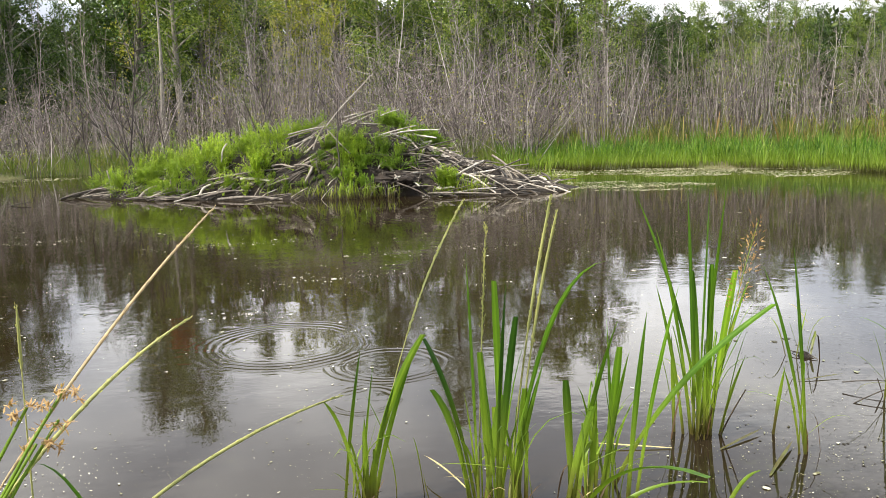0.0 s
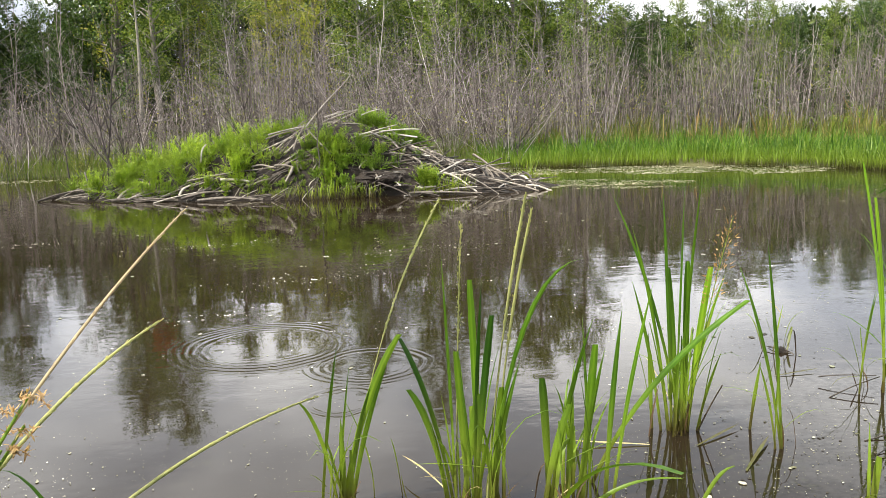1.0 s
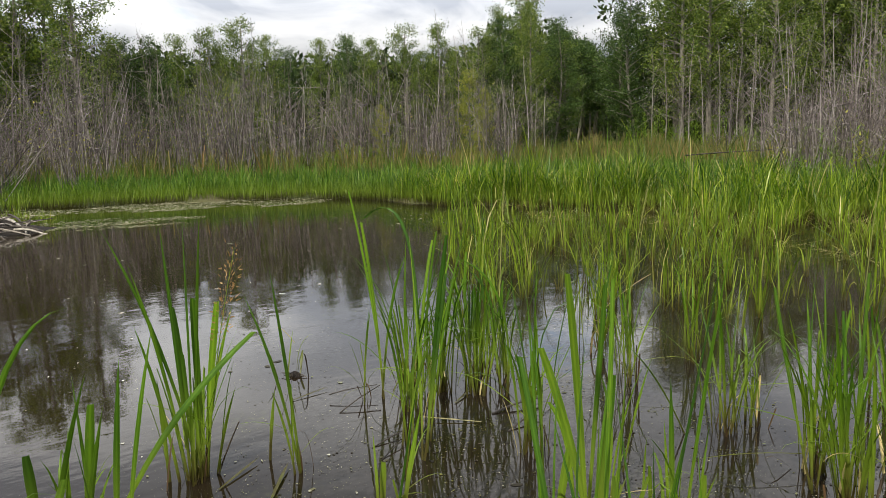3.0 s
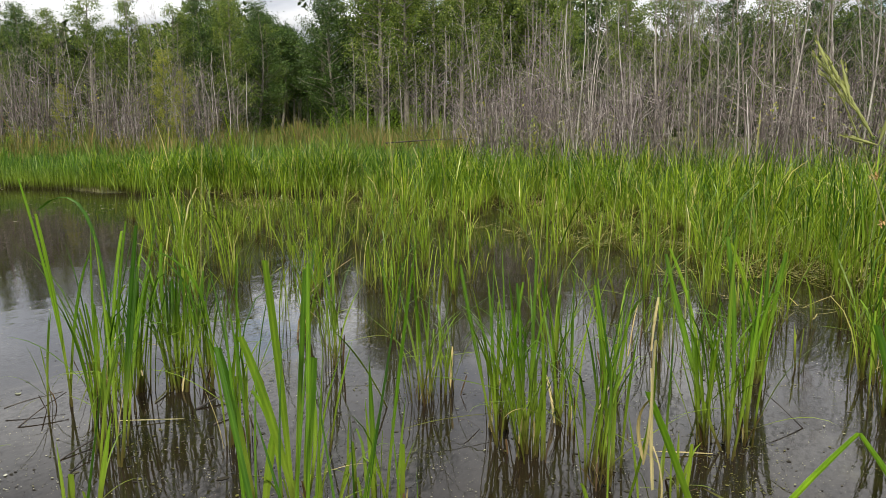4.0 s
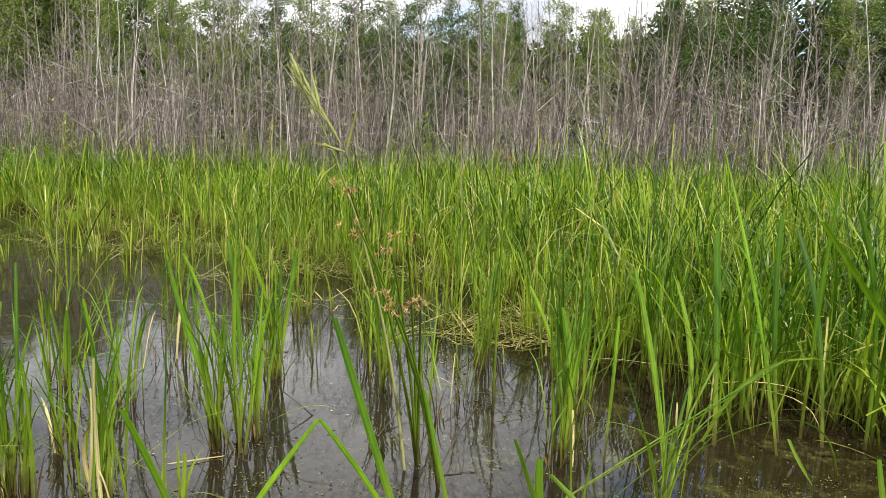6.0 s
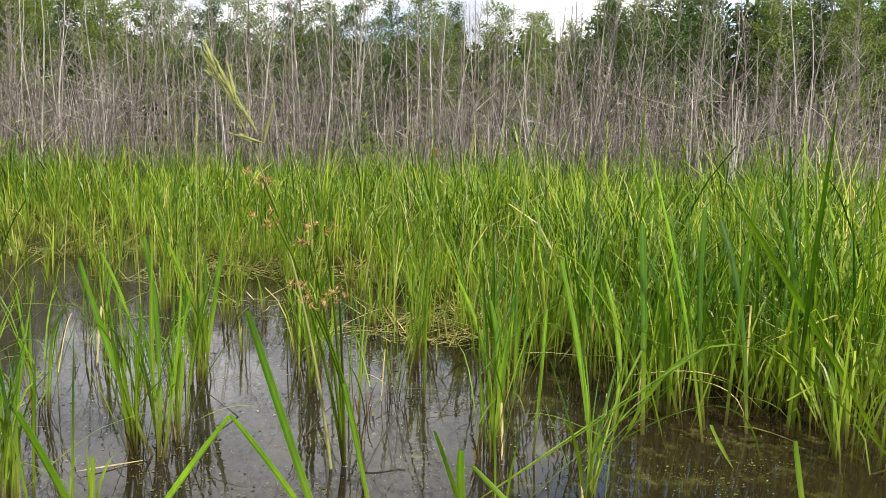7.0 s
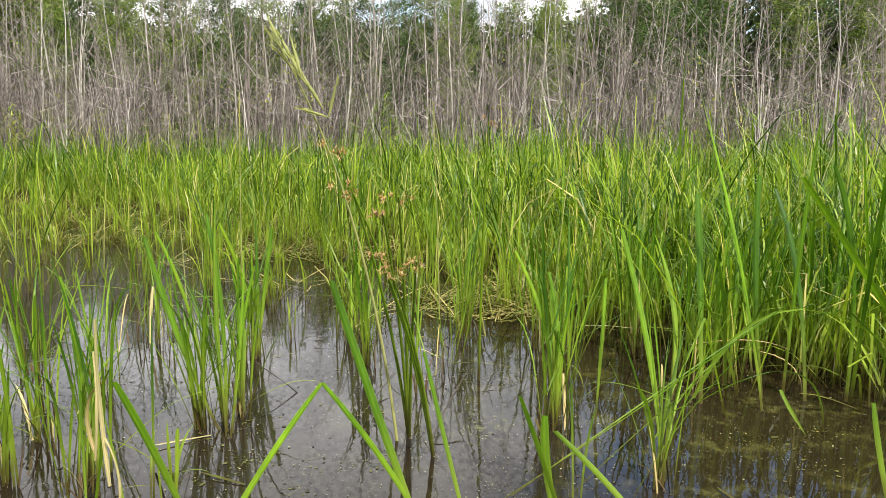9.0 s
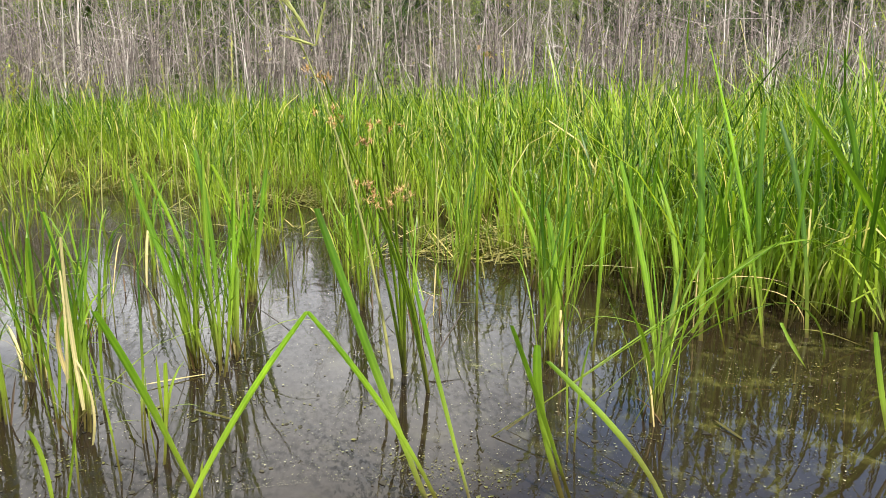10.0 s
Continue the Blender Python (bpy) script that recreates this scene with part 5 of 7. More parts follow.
def clump(x, y, h, n, spread=0.05, wide=0.018, label="", sig=(), fan=1.0):
    root = new("grass_clump")
    root.location = (x, y, 0)
    tagged(root, label or "clump of tall green marsh grass standing in the water", "grass clump", "grass clumps in the shallows")
    for row in sig:
        arched_leaf(root, *row, M["blade"], blunt=row[6] > 0.032)
    for _ in range(n):
        old, cut = crng.random() < 0.08, crng.random() < 0.42
        kind = int(crng.choice([0, 3, 7] if cut else [1, 2, 2, 4, 5, 6, 8, 9]))
        ln = h * (crng.uniform(0.15, 0.45) if old else crng.uniform(0.38, 0.75) if cut else crng.uniform(0.6, 1.05))
        w = wide * crng.uniform(0.4, 1.1)
        m = Matrix.Translation((crng.normal(0, spread), crng.normal(0, spread), -0.04)) @ Matrix.Rotation(crng.uniform(0, 6.28), 4, "Z") @ Matrix.Rotation(abs(crng.normal(0, 0.10)) * fan, 4, "Y") @ Matrix.Diagonal((ln, w, ln, 1))
        part("leaf", (DRY_BLADES if old else BLADES)[kind], root, m)
    for _ in range(2 + n // 6):
        ln = crng.uniform(0.08, 0.26)
        m = Matrix.Translation((crng.normal(0, spread * 1.3), crng.normal(0, spread * 1.3), -0.03)) @ Matrix.Rotation(crng.uniform(0, 6.28), 4, "Z") @ Matrix.Rotation(abs(crng.normal(0, 0.25)), 4, "Y") @ Matrix.Diagonal((ln, 0.010, ln, 1))
        part("dead_leaf", ROT_BLADES[int(crng.integers(0, 10))], root, m)
    # a few bent and broken leaves lying across the stems
    for _ in range(2 + n // 6):
        ln = h * crng.uniform(0.3, 0.6)
        m = Matrix.Translation((crng.normal(0, spread), crng.normal(0, spread), crng.uniform(0.05, 0.4) * h)) @ Matrix.Rotation(crng.uniform(0, 6.28), 4, "Z") @ Matrix.Rotation(crng.uniform(0.5, 1.5), 4, "Y") @ Matrix.Diagonal((ln, wide * crng.uniform(0.25, 0.6), ln, 1))
        part("bent_leaf", (DRY_BLADES if crng.random() < 0.08 else BLADES)[int(crng.choice([2, 4, 5, 6, 8]))], root, m)
    return root


A1 = [
    (-0.15, 2.63, 0.07, 2.61, 0.62, 0.05, 0.041), (-0.16, 2.63, -0.28, 2.63, 0.40, 0.06, 0.037), (-0.22, 2.64, -0.14, 2.64, 0.59, 0.00, 0.019), (-0.13, 2.62, -0.03, 2.62, 0.45, 0.02, 0.026),
    (-0.14, 2.62, -0.14, 2.62, 0.34, 0.00, 0.026), (-0.12, 2.62, 0.03, 2.61, 0.53, 0.02, 0.030), (-0.16, 2.63, -0.10, 2.63, 0.53, 0.00, 0.017),
]
A2 = [
    (0.32, 2.52, 0.30, 2.53, 0.81, 0.00, 0.036), (0.30, 2.52, 0.37, 2.51, 0.69, 0.00, 0.033), (0.24, 2.54, 0.07, 2.56, 0.62, 0.05, 0.033), (0.22, 2.54, 0.09, 2.56, 0.44, 0.06, 0.033),
    (0.24, 2.54, 0.21, 2.54, 0.91, 0.00, 0.016), (0.34, 2.52, 0.66, 2.43, 0.88, 0.22, 0.024), (0.28, 2.53, 0.25, 2.53, 0.57, 0.00, 0.036), (0.37, 2.51, 0.40, 2.51, 0.44, 0.00, 0.040),
    (0.30, 2.52, 0.34, 2.52, 0.81, 0.02, 0.022), (0.35, 2.52, 0.46, 2.49, 0.54, 0.02, 0.025), (0.26, 2.53, 0.32, 2.52, 0.42, 0.00, 0.044), (0.39, 2.51, 0.33, 2.52, 0.24, 0.03, 0.040),
]
A3 = [
    (0.67, 2.48, 0.71, 2.46, 0.58, 0.00, 0.041), (0.56, 2.50, 0.54, 2.51, 0.46, 0.03, 0.044), (0.56, 2.50, 0.70, 2.45, 0.68, 0.02, 0.026), (0.74, 2.45, 0.79, 2.43, 0.71, 0.02, 0.026),
    (0.62, 2.49, 0.64, 2.48, 0.41, 0.00, 0.030), (0.65, 2.48, 0.74, 2.45, 0.57, 0.00, 0.030), (0.70, 2.47, 0.67, 2.48, 0.68, 0.00, 0.015), (0.53, 2.48, 0.62, 2.46, 0.38, 0.02, 0.033),
    (0.75, 2.64, 1.22, 2.41, 0.71, 0.04, 0.040), (0.47, 2.29, 0.67, 1.74, 0.46, 0.10, 0.046), (0.76, 2.44, 0.88, 2.39, 0.80, 0.02, 0.020),
]
A4 = [
    (1.27, 3.01, 1.34, 2.98, 1.09, 0.00, 0.021), (1.26, 3.01, 1.28, 3.01, 1.06, 0.00, 0.021), (1.25, 3.02, 1.20, 3.04, 1.04, 0.00, 0.021), (1.29, 3.01, 1.01, 3.13, 1.03, 0.05, 0.021),
    (1.31, 3.01, 1.38, 2.97, 0.71, 0.00, 0.043), (1.30, 3.01, 1.43, 2.94, 0.69, 0.03, 0.021), (1.24, 3.02, 1.09, 3.09, 0.88, 0.03, 0.021), (1.27, 3.01, 1.23, 3.04, 0.70, 0.00, 0.033),
    (1.30, 3.01, 1.30, 3.01, 0.73, 0.00, 0.038), (1.35, 3.00, 1.43, 2.95, 0.36, 0.00, 0.022), (1.18, 3.06, 1.16, 3.07, 0.43, 0.00, 0.024), (1.21, 3.03, 1.09, 3.08, 0.65, 0.02, 0.021),
]
A5 = [
    (1.59, 2.75, 1.52, 2.80, 0.85, 0.00, 0.021), (1.59, 2.75, 1.43, 2.85, 0.75, 0.04, 0.021), (1.57, 2.96, 1.60, 2.94, 0.31, 0.00, 0.020), (1.57, 2.76, 1.50, 2.80, 0.36, 0.02, 0.016),
]
B1 = [(2.42, 3.26, 2.54, 3.17, 0.75, 0.10, 0.020)]
C1 = [
    (1.87, 1.52, 1.77, 1.65, 0.68, 0.02, 0.044), (1.87, 1.52, 1.90, 1.48, 0.60, 0.00, 0.050), (1.86, 1.54, 1.82, 1.59, 0.91, 0.00, 0.034), (1.80, 1.63, 1.83, 1.59, 0.36, 0.00, 0.034),
]
C2 = [(2.05, 1.33, 2.11, 1.22, 0.99, 0.00, 0.024), (2.04, 1.35, 2.03, 1.36, 0.59, 0.02, 0.024)]
C3 = [(1.54, 2.18, 1.55, 2.17, 0.23, 0.00, 0.045), (1.58, 2.12, 1.64, 2.07, 0.42, 0.00, 0.030)]
E1 = [
    (3.05, -2.30, 2.39, -1.90, 1.46, 0.00, 0.031), (3.03, -1.88, 3.15, -1.57, 1.34, 0.00, 0.026), (2.37, -1.01, 2.28, -1.52, 0.68, 0.02, 0.010),
    (3.21, -2.08, 3.11, -2.10, 1.30, 0.05, 0.029), (3.21, -2.50, 2.96, -2.16, 1.26, 0.03, 0.028),
]
# leaves told apart one by one: foot, half way, tip, width
BROAD_LEAVES = [
    (1.96, 1.78, 0.00, 1.93, 1.81, 0.30, 1.89, 1.85, 0.59, 0.037),
    (1.95, 1.79, 0.00, 2.00, 1.85, 0.39, 2.02, 1.93, 0.79, 0.018),
    (2.00, 1.70, 0.00, 1.98, 1.71, 0.28, 1.94, 1.76, 0.44, 0.025),
    (2.03, 1.67, 0.00, 2.09, 1.68, 0.35, 2.15, 1.68, 0.82, 0.028),
    (2.04, 1.64, 0.00, 2.11, 1.63, 0.28, 2.13, 1.69, 0.52, 0.028),
    (2.06, 1.59, 0.00, 2.12, 1.61, 0.27, 2.21, 1.56, 0.57, 0.018),
    (2.11, 1.50, 0.00, 2.11, 1.50, 0.19, 2.11, 1.49, 0.34, 0.014),
    (2.14, 1.42, 0.00, 2.14, 1.43, 0.19, 2.13, 1.44, 0.41, 0.019),
    (2.16, 1.34, 0.00, 2.17, 1.32, 0.13, 2.19, 1.28, 0.26, 0.015),
]
POND_LEAVES = [
    (2.01, 2.48, 0.00, 2.08, 2.48, 0.36, 2.16, 2.48, 0.77, 0.022),
    (2.01, 2.49, 0.00, 2.07, 2.56, 0.40, 2.12, 2.66, 0.92, 0.020),
    (2.38, 2.92, 0.00, 2.43, 2.94, 0.46, 2.51, 2.94, 0.84, 0.023),
    (2.44, 2.89, 0.00, 2.50, 2.90, 0.45, 2.60, 2.88, 0.86, 0.026),
    (2.49, 3.04, 0.00, 2.52, 3.14, 0.85, 2.41, 3.35, 0.93, 0.027),
    (2.76, 2.91, 0.00, 2.77, 2.98, 0.38, 2.81, 3.01, 0.74, 0.024),
    (2.78, 2.89, 0.00, 2.86, 2.87, 0.43, 2.77, 3.03, 0.69, 0.027),
    (2.40, 3.22, 0.00, 2.43, 3.33, 0.48, 2.41, 3.47, 1.07, 0.024),
    (2.28, 3.23, 0.00, 2.29, 3.22, 0.25, 2.32, 3.20, 0.50, 0.018),
]
CALF_LEAVES = [
    (2.82, 1.23, 0.00, 2.83, 1.33, 0.39, 2.85, 1.41, 0.74, 0.021),
    (2.79, 1.22, 0.00, 2.83, 1.26, 0.45, 2.87, 1.30, 0.72, 0.021),
    (2.82, 1.22, 0.00, 2.88, 1.20, 0.35, 2.94, 1.17, 0.67, 0.019),
    (2.79, 1.10, 0.00, 2.83, 1.13, 0.35, 2.87, 1.17, 0.68, 0.021),
    (2.79, 1.09, 0.00, 2.84, 1.09, 0.35, 2.91, 1.04, 0.64, 0.023),
    (2.81, 1.11, 0.00, 2.89, 1.11, 0.40, 2.96, 1.12, 0.81, 0.019),
    (2.73, 0.77, 0.00, 2.78, 0.78, 0.30, 2.81, 0.84, 0.71, 0.024),
    (2.73, 0.78, 0.00, 2.78, 0.75, 0.39, 2.84, 0.72, 0.64, 0.015),
]
TALL_LEAVES = [
    (3.15, 0.38, 0.00, 3.18, 0.52, 0.33, 3.21, 0.65, 0.78, 0.030),
    (3.13, 0.36, 0.00, 3.18, 0.39, 0.42, 3.23, 0.38, 0.95, 0.032),
    (3.15, 0.37, 0.00, 3.20, 0.37, 0.46, 3.25, 0.42, 0.86, 0.030),
    (3.13, 0.35, 0.00, 3.18, 0.30, 0.38, 3.24, 0.28, 0.73, 0.024),
    (3.89, 0.56, 0.00, 3.93, 0.63, 0.36, 3.96, 0.76, 0.69, 0.027),
    (2.56, 0.53, 0.00, 2.58, 0.52, 0.28, 2.61, 0.51, 0.67, 0.016),
    (2.59, 0.47, 0.00, 2.59, 0.48, 0.14, 2.59, 0.48, 0.28, 0.024),
]
NEAR_LEAVES = [
    (2.01, -0.33, 0.00, 2.10, -0.22, 0.28, 2.18, -0.05, 0.80, 0.037),
    (2.09, 0.28, 0.03, 2.07, 0.38, 0.31, 2.04, 0.49, 0.59, 0.040),
    (1.98, -0.71, 0.00, 2.01, -0.63, 0.24, 2.03, -0.54, 0.50, 0.033),
    (1.98, -0.69, 0.00, 2.03, -0.63, 0.23, 2.06, -0.62, 0.43, 0.040),
    (1.92, -0.95, 0.01, 1.99, -0.87, 0.15, 2.09, -0.66, 0.37, 0.035),
    (2.02, -0.44, 0.00, 2.13, -0.39, 0.20, 2.24, -0.31, 0.57, 0.021),
    (1.97, 0.61, 0.00, 1.98, 0.62, 0.20, 1.98, 0.65, 0.32, 0.021),
    (2.14, 0.29, 0.00, 2.14, 0.29, 0.08, 2.14, 0.28, 0.13, 0.014),
    (2.01, -1.71, 0.00, 2.06, -1.68, 0.17, 2.11, -1.66, 0.39, 0.026),
]
LEFT_LEAVES = [
    (2.65, 0.73, 0.00, 2.65, 0.73, 0.40, 2.62, 0.81, 0.84, 0.018),
    (2.64, 0.72, 0.00, 2.69, 0.72, 0.31, 2.73, 0.75, 0.58, 0.016),
    (2.65, 0.74, 0.00, 2.71, 0.72, 0.38, 2.78, 0.67, 0.79, 0.014),
    (2.21, 0.63, 0.00, 2.26, 0.64, 0.29, 2.31, 0.65, 0.60, 0.014),
    (2.30, 0.54, 0.00, 2.29, 0.56, 0.24, 2.28, 0.59, 0.44, 0.014),
    (2.38, 0.44, 0.00, 2.39, 0.42, 0.17, 2.39, 0.41, 0.32, 0.023),
    (2.40, 0.46, 0.00, 2.39, 0.47, 0.15, 2.39, 0.47, 0.30, 0.011),
    (3.03, 1.00, 0.00, 3.08, 1.00, 0.28, 3.13, 1.01, 0.75, 0.017),
    (3.05, 0.98, 0.00, 3.11, 0.97, 0.27, 3.17, 0.93, 0.64, 0.014),
]
MID_LEAVES = [
    (3.23, 0.49, 0.00, 3.22, 0.51, 0.25, 3.20, 0.63, 0.70, 0.021),
    (3.23, 0.48, 0.00, 3.27, 0.52, 0.29, 3.33, 0.48, 0.60, 0.019),
    (3.08, 0.36, 0.00, 3.13, 0.38, 0.32, 3.17, 0.44, 0.64, 0.018),
    (3.06, 0.35, 0.00, 3.12, 0.31, 0.32, 3.17, 0.30, 0.75, 0.023),
    (3.11, 0.34, 0.00, 3.17, 0.31, 0.31, 3.22, 0.24, 0.65, 0.019),
    (4.09, 0.34, 0.00, 4.13, 0.36, 0.33, 4.17, 0.49, 0.70, 0.034),
    (4.08, 0.33, 0.00, 4.14, 0.31, 0.33, 4.19, 0.31, 0.75, 0.037),
    (4.13, 0.32, 0.00, 4.19, 0.28, 0.32, 4.24, 0.23, 0.66, 0.037),
]
RIGHT_LEAVES = [
    (3.12, -0.96, 0.00, 3.17, -0.95, 0.34, 3.25, -0.83, 0.68, 0.026),
    (3.08, -0.96, 0.00, 3.14, -0.95, 0.30, 3.19, -0.93, 0.67, 0.029),
    (3.08, -0.96, 0.00, 3.12, -0.99, 0.30, 3.19, -0.96, 0.60, 0.029),
    (3.08, -0.99, 0.00, 3.12, -1.01, 0.30, 3.15, -1.07, 0.76, 0.026),
    (2.26, -0.78, 0.00, 2.26, -0.77, 0.28, 2.27, -0.76, 0.50, 0.015),
    (2.26, -0.80, 0.00, 2.25, -0.81, 0.23, 2.24, -0.84, 0.39, 0.014),
    (2.41, -1.11, 0.00, 2.47, -1.10, 0.24, 2.57, -1.00, 0.59, 0.017),
]
STAND_LEAVES = [
    (2.43, -1.14, 0.00, 2.67, -1.21, 0.29, 2.96, -1.18, 0.81, 0.034),
    (2.45, -1.17, 0.00, 2.55, -1.18, 0.22, 2.67, -1.16, 0.62, 0.018),
    (3.14, -1.65, 0.00, 3.22, -1.66, 0.49, 3.30, -1.66, 0.91, 0.047),
    (3.20, -1.53, 0.00, 3.29, -1.58, 0.36, 3.42, -1.52, 0.72, 0.045),
    (2.75, -2.56, 0.00, 2.84, -2.30, 0.43, 2.98, -1.94, 1.00, 0.063),
    (3.16, -1.95, 0.00, 3.28, -1.95, 0.52, 3.37, -1.99, 0.98, 0.039),
    (3.10, -2.12, 0.00, 3.22, -2.12, 0.53, 3.37, -2.07, 0.92, 0.039),
    (3.07, -2.29, 0.00, 3.12, -2.31, 0.59, 3.22, -2.25, 1.03, 0.040),
    (2.99, -1.11, 0.00, 3.03, -1.14, 0.27, 3.08, -1.17, 0.59, 0.023),
]
ARCHED_LEAVES = [
    (1.98, -2.22, 0.00, 2.42, -1.72, 0.59, 2.71, -1.39, 0.20, 0.030),
    (2.40, -0.52, 0.00, 2.44, -1.08, 0.30, 2.48, -1.60, 0.61, 0.021),
    (2.44, -0.58, 0.00, 2.48, -1.10, 0.30, 2.53, -1.60, 0.58, 0.016),
    (2.40, -0.78, 0.00, 2.48, -1.20, 0.29, 2.56, -1.65, 0.54, 0.016),
    (2.80, -2.00, 0.00, 2.50, -1.66, 0.36, 2.53, -1.30, 0.25, 0.020),
    (2.46, -1.58, 0.34, 2.43, -1.60, 0.26, 2.39, -1.64, 0.17, 0.028),
]
BANK_LEAVES = [
    (0.42, 2.16, 0.00, 0.60, 2.09, 0.24, 0.82, 2.05, 0.29, 0.034),
    (0.84, 2.10, 0.00, 0.93, 2.10, 0.21, 1.02, 2.11, 0.28, 0.024),
    (-0.62, 1.74, 0.00, -0.72, 1.67, 0.50, -0.82, 1.62, 0.68, 0.017),
    (0.07, 2.68, -0.00, 0.05, 2.68, 0.15, 0.03, 2.68, 0.23, 0.008),
    (0.09, 2.62, -0.00, 0.07, 2.62, 0.05, 0.06, 2.63, 0.11, 0.008),
    (-0.04, 2.65, 0.00, -0.05, 2.70, 0.17, -0.14, 2.75, 0.39, 0.010),
]
TANGLE_LEAVES = [
    (2.40, 3.22, -0.00, 2.38, 3.24, 0.44, 2.34, 3.28, 0.92, 0.027),
    (2.28, 3.23, 0.00, 2.29, 3.22, 0.25, 2.31, 3.20, 0.50, 0.018),
    (2.08, 2.54, 0.00, 2.11, 2.51, 0.44, 2.16, 2.47, 0.93, 0.027),
    (2.36, 2.98, -0.00, 2.39, 3.02, 0.46, 2.43, 3.04, 0.87, 0.023),
    (2.29, 2.81, 0.00, 2.35, 2.82, 0.49, 2.43, 2.82, 0.90, 0.019),
    (2.17, 2.62, -0.00, 2.27, 2.61, 0.53, 2.38, 2.56, 0.98, 0.021),
    (1.87, 2.43, 0.00, 1.91, 2.42, 0.29, 1.98, 2.40, 0.51, 0.021),
    (2.64, 3.07, 0.00, 2.74, 3.05, 0.38, 2.85, 3.02, 0.71, 0.021),
    (0.99, 1.54, 0.00, 1.04, 1.49, 0.41, 1.09, 1.44, 0.81, 0.012),
    (2.71, 2.92, 0.00, 2.69, 2.94, 0.29, 2.63, 3.00, 0.49, 0.021),
    (2.78, 2.87, -0.00, 2.83, 2.89, 0.38, 2.83, 2.97, 0.74, 0.024),
    (2.85, 2.78, -0.00, 2.84, 2.80, 0.50, 2.68, 2.96, 0.73, 0.024),
    (2.86, 2.81, -0.00, 2.83, 2.84, 0.30, 2.81, 2.86, 0.50, 0.021),
    (2.80, 2.94, 0.00, 2.90, 2.91, 0.27, 2.97, 2.90, 0.58, 0.022),
    (1.28, 1.12, 0.00, 1.30, 1.23, 0.40, 1.33, 1.35, 0.80, 0.022),
    (1.28, 1.21, 0.00, 1.33, 1.29, 0.47, 1.38, 1.37, 0.94, 0.018),
    (1.30, 1.03, 0.00, 1.30, 1.12, 0.36, 1.30, 1.24, 0.72, 0.016),
    (1.26, 1.18, 0.00, 1.34, 1.26, 0.41, 1.43, 1.31, 0.81, 0.011),
    (1.38, 1.20, 0.00, 1.47, 1.29, 0.41, 1.59, 1.35, 0.81, 0.011),
    (1.26, 1.12, 0.00, 1.36, 1.16, 0.43, 1.47, 1.18, 0.86, 0.014),
    (1.31, 1.12, 0.00, 1.44, 1.18, 0.48, 1.55, 1.24, 0.97, 0.019),
    (1.27, 1.10, 0.00, 1.38, 1.12, 0.40, 1.49, 1.16, 0.80, 0.019),
    (1.22, 1.05, 0.00, 1.30, 1.11, 0.36, 1.37, 1.15, 0.72, 0.016),
    (1.35, 0.98, 0.00, 1.40, 1.07, 0.38, 1.47, 1.18, 0.75, 0.012),
    (2.48, 1.83, -0.00, 2.50, 1.79, 0.24, 2.54, 1.74, 0.47, 0.018),
    (1.33, 1.03, 0.00, 1.48, 1.02, 0.53, 1.64, 1.00, 1.05, 0.013),
    (1.33, 1.03, 0.00, 1.43, 1.03, 0.38, 1.57, 1.02, 0.74, 0.014),
    (1.37, 1.10, 0.00, 1.40, 1.02, 0.30, 1.42, 0.98, 0.61, 0.010),
    (1.48, 1.05, 0.00, 1.45, 1.05, 0.32, 1.43, 1.05, 0.65, 0.012),
    (1.53, 0.95, 0.00, 1.53, 0.97, 0.32, 1.53, 1.00, 0.63, 0.010),
    (1.51, 0.89, 0.00, 1.51, 0.91, 0.29, 1.51, 0.92, 0.51, 0.008),
    (3.03, 1.86, 0.00, 2.84, 1.89, 0.27, 2.64, 1.92, 0.47, 0.018),
    (3.05, 2.60, 0.00, 2.98, 2.68, 0.13, 2.81, 2.86, 0.09, 0.018),
]
BROAD = "clump of broad bright green grass leaves with browsed blunt tips"
clump(-0.15, 2.63, 0.5, 9, 0.03, 0.018, BROAD, A1)
clump(0.30, 2.52, 0.62, 20, 0.05, 0.020, BROAD, A2)
clump(0.63, 2.48, 0.55, 15, 0.06, 0.020, BROAD, A3)
clump(1.27, 3.02, 0.78, 20, 0.04, 0.014, "tall green grass clump with dark wet stem bases", A4)
clump(1.59, 2.76, 0.6, 1, 0.02, 0.012, "few thin grass stems rising from the water", A5)
clump(2.30, 3.90, 0.45, 5, 0.03, 0.014, "small leaning grass tuft on a dark root knot", (), 2.5)
clump(2.35, 3.30, 0.5, 2, 0.03, 0.014, "few tall stiff grass stems in open water", B1)
clump(1.95, 1.50, 0.5, 16, 0.06, 0.022, BROAD, C1)
clump(2.05, 1.33, 0.6, 10, 0.05, 0.020, "", C2)
clump(1.56, 2.15, 0.4, 6, 0.04, 0.020, "", C3)
clump(3.6, -2.05, 1.0, 34, 0.10, 0.020, "dense stand of tall broad-leaved marsh grass", E1, 0.6)


def leaf_group(label, rows):
    """Leaves that rise together from the water."""
    root = new("grass_clump")
    root.location = (rows[0][0], rows[0][1], 0)
    tagged(root, label, "grass clump", "grass clumps in the shallows")
    for k, row in enumerate(rows):
        bowed_leaf(root, row, M["blade"], row[9] > 0.018 and k % 2 == 0)


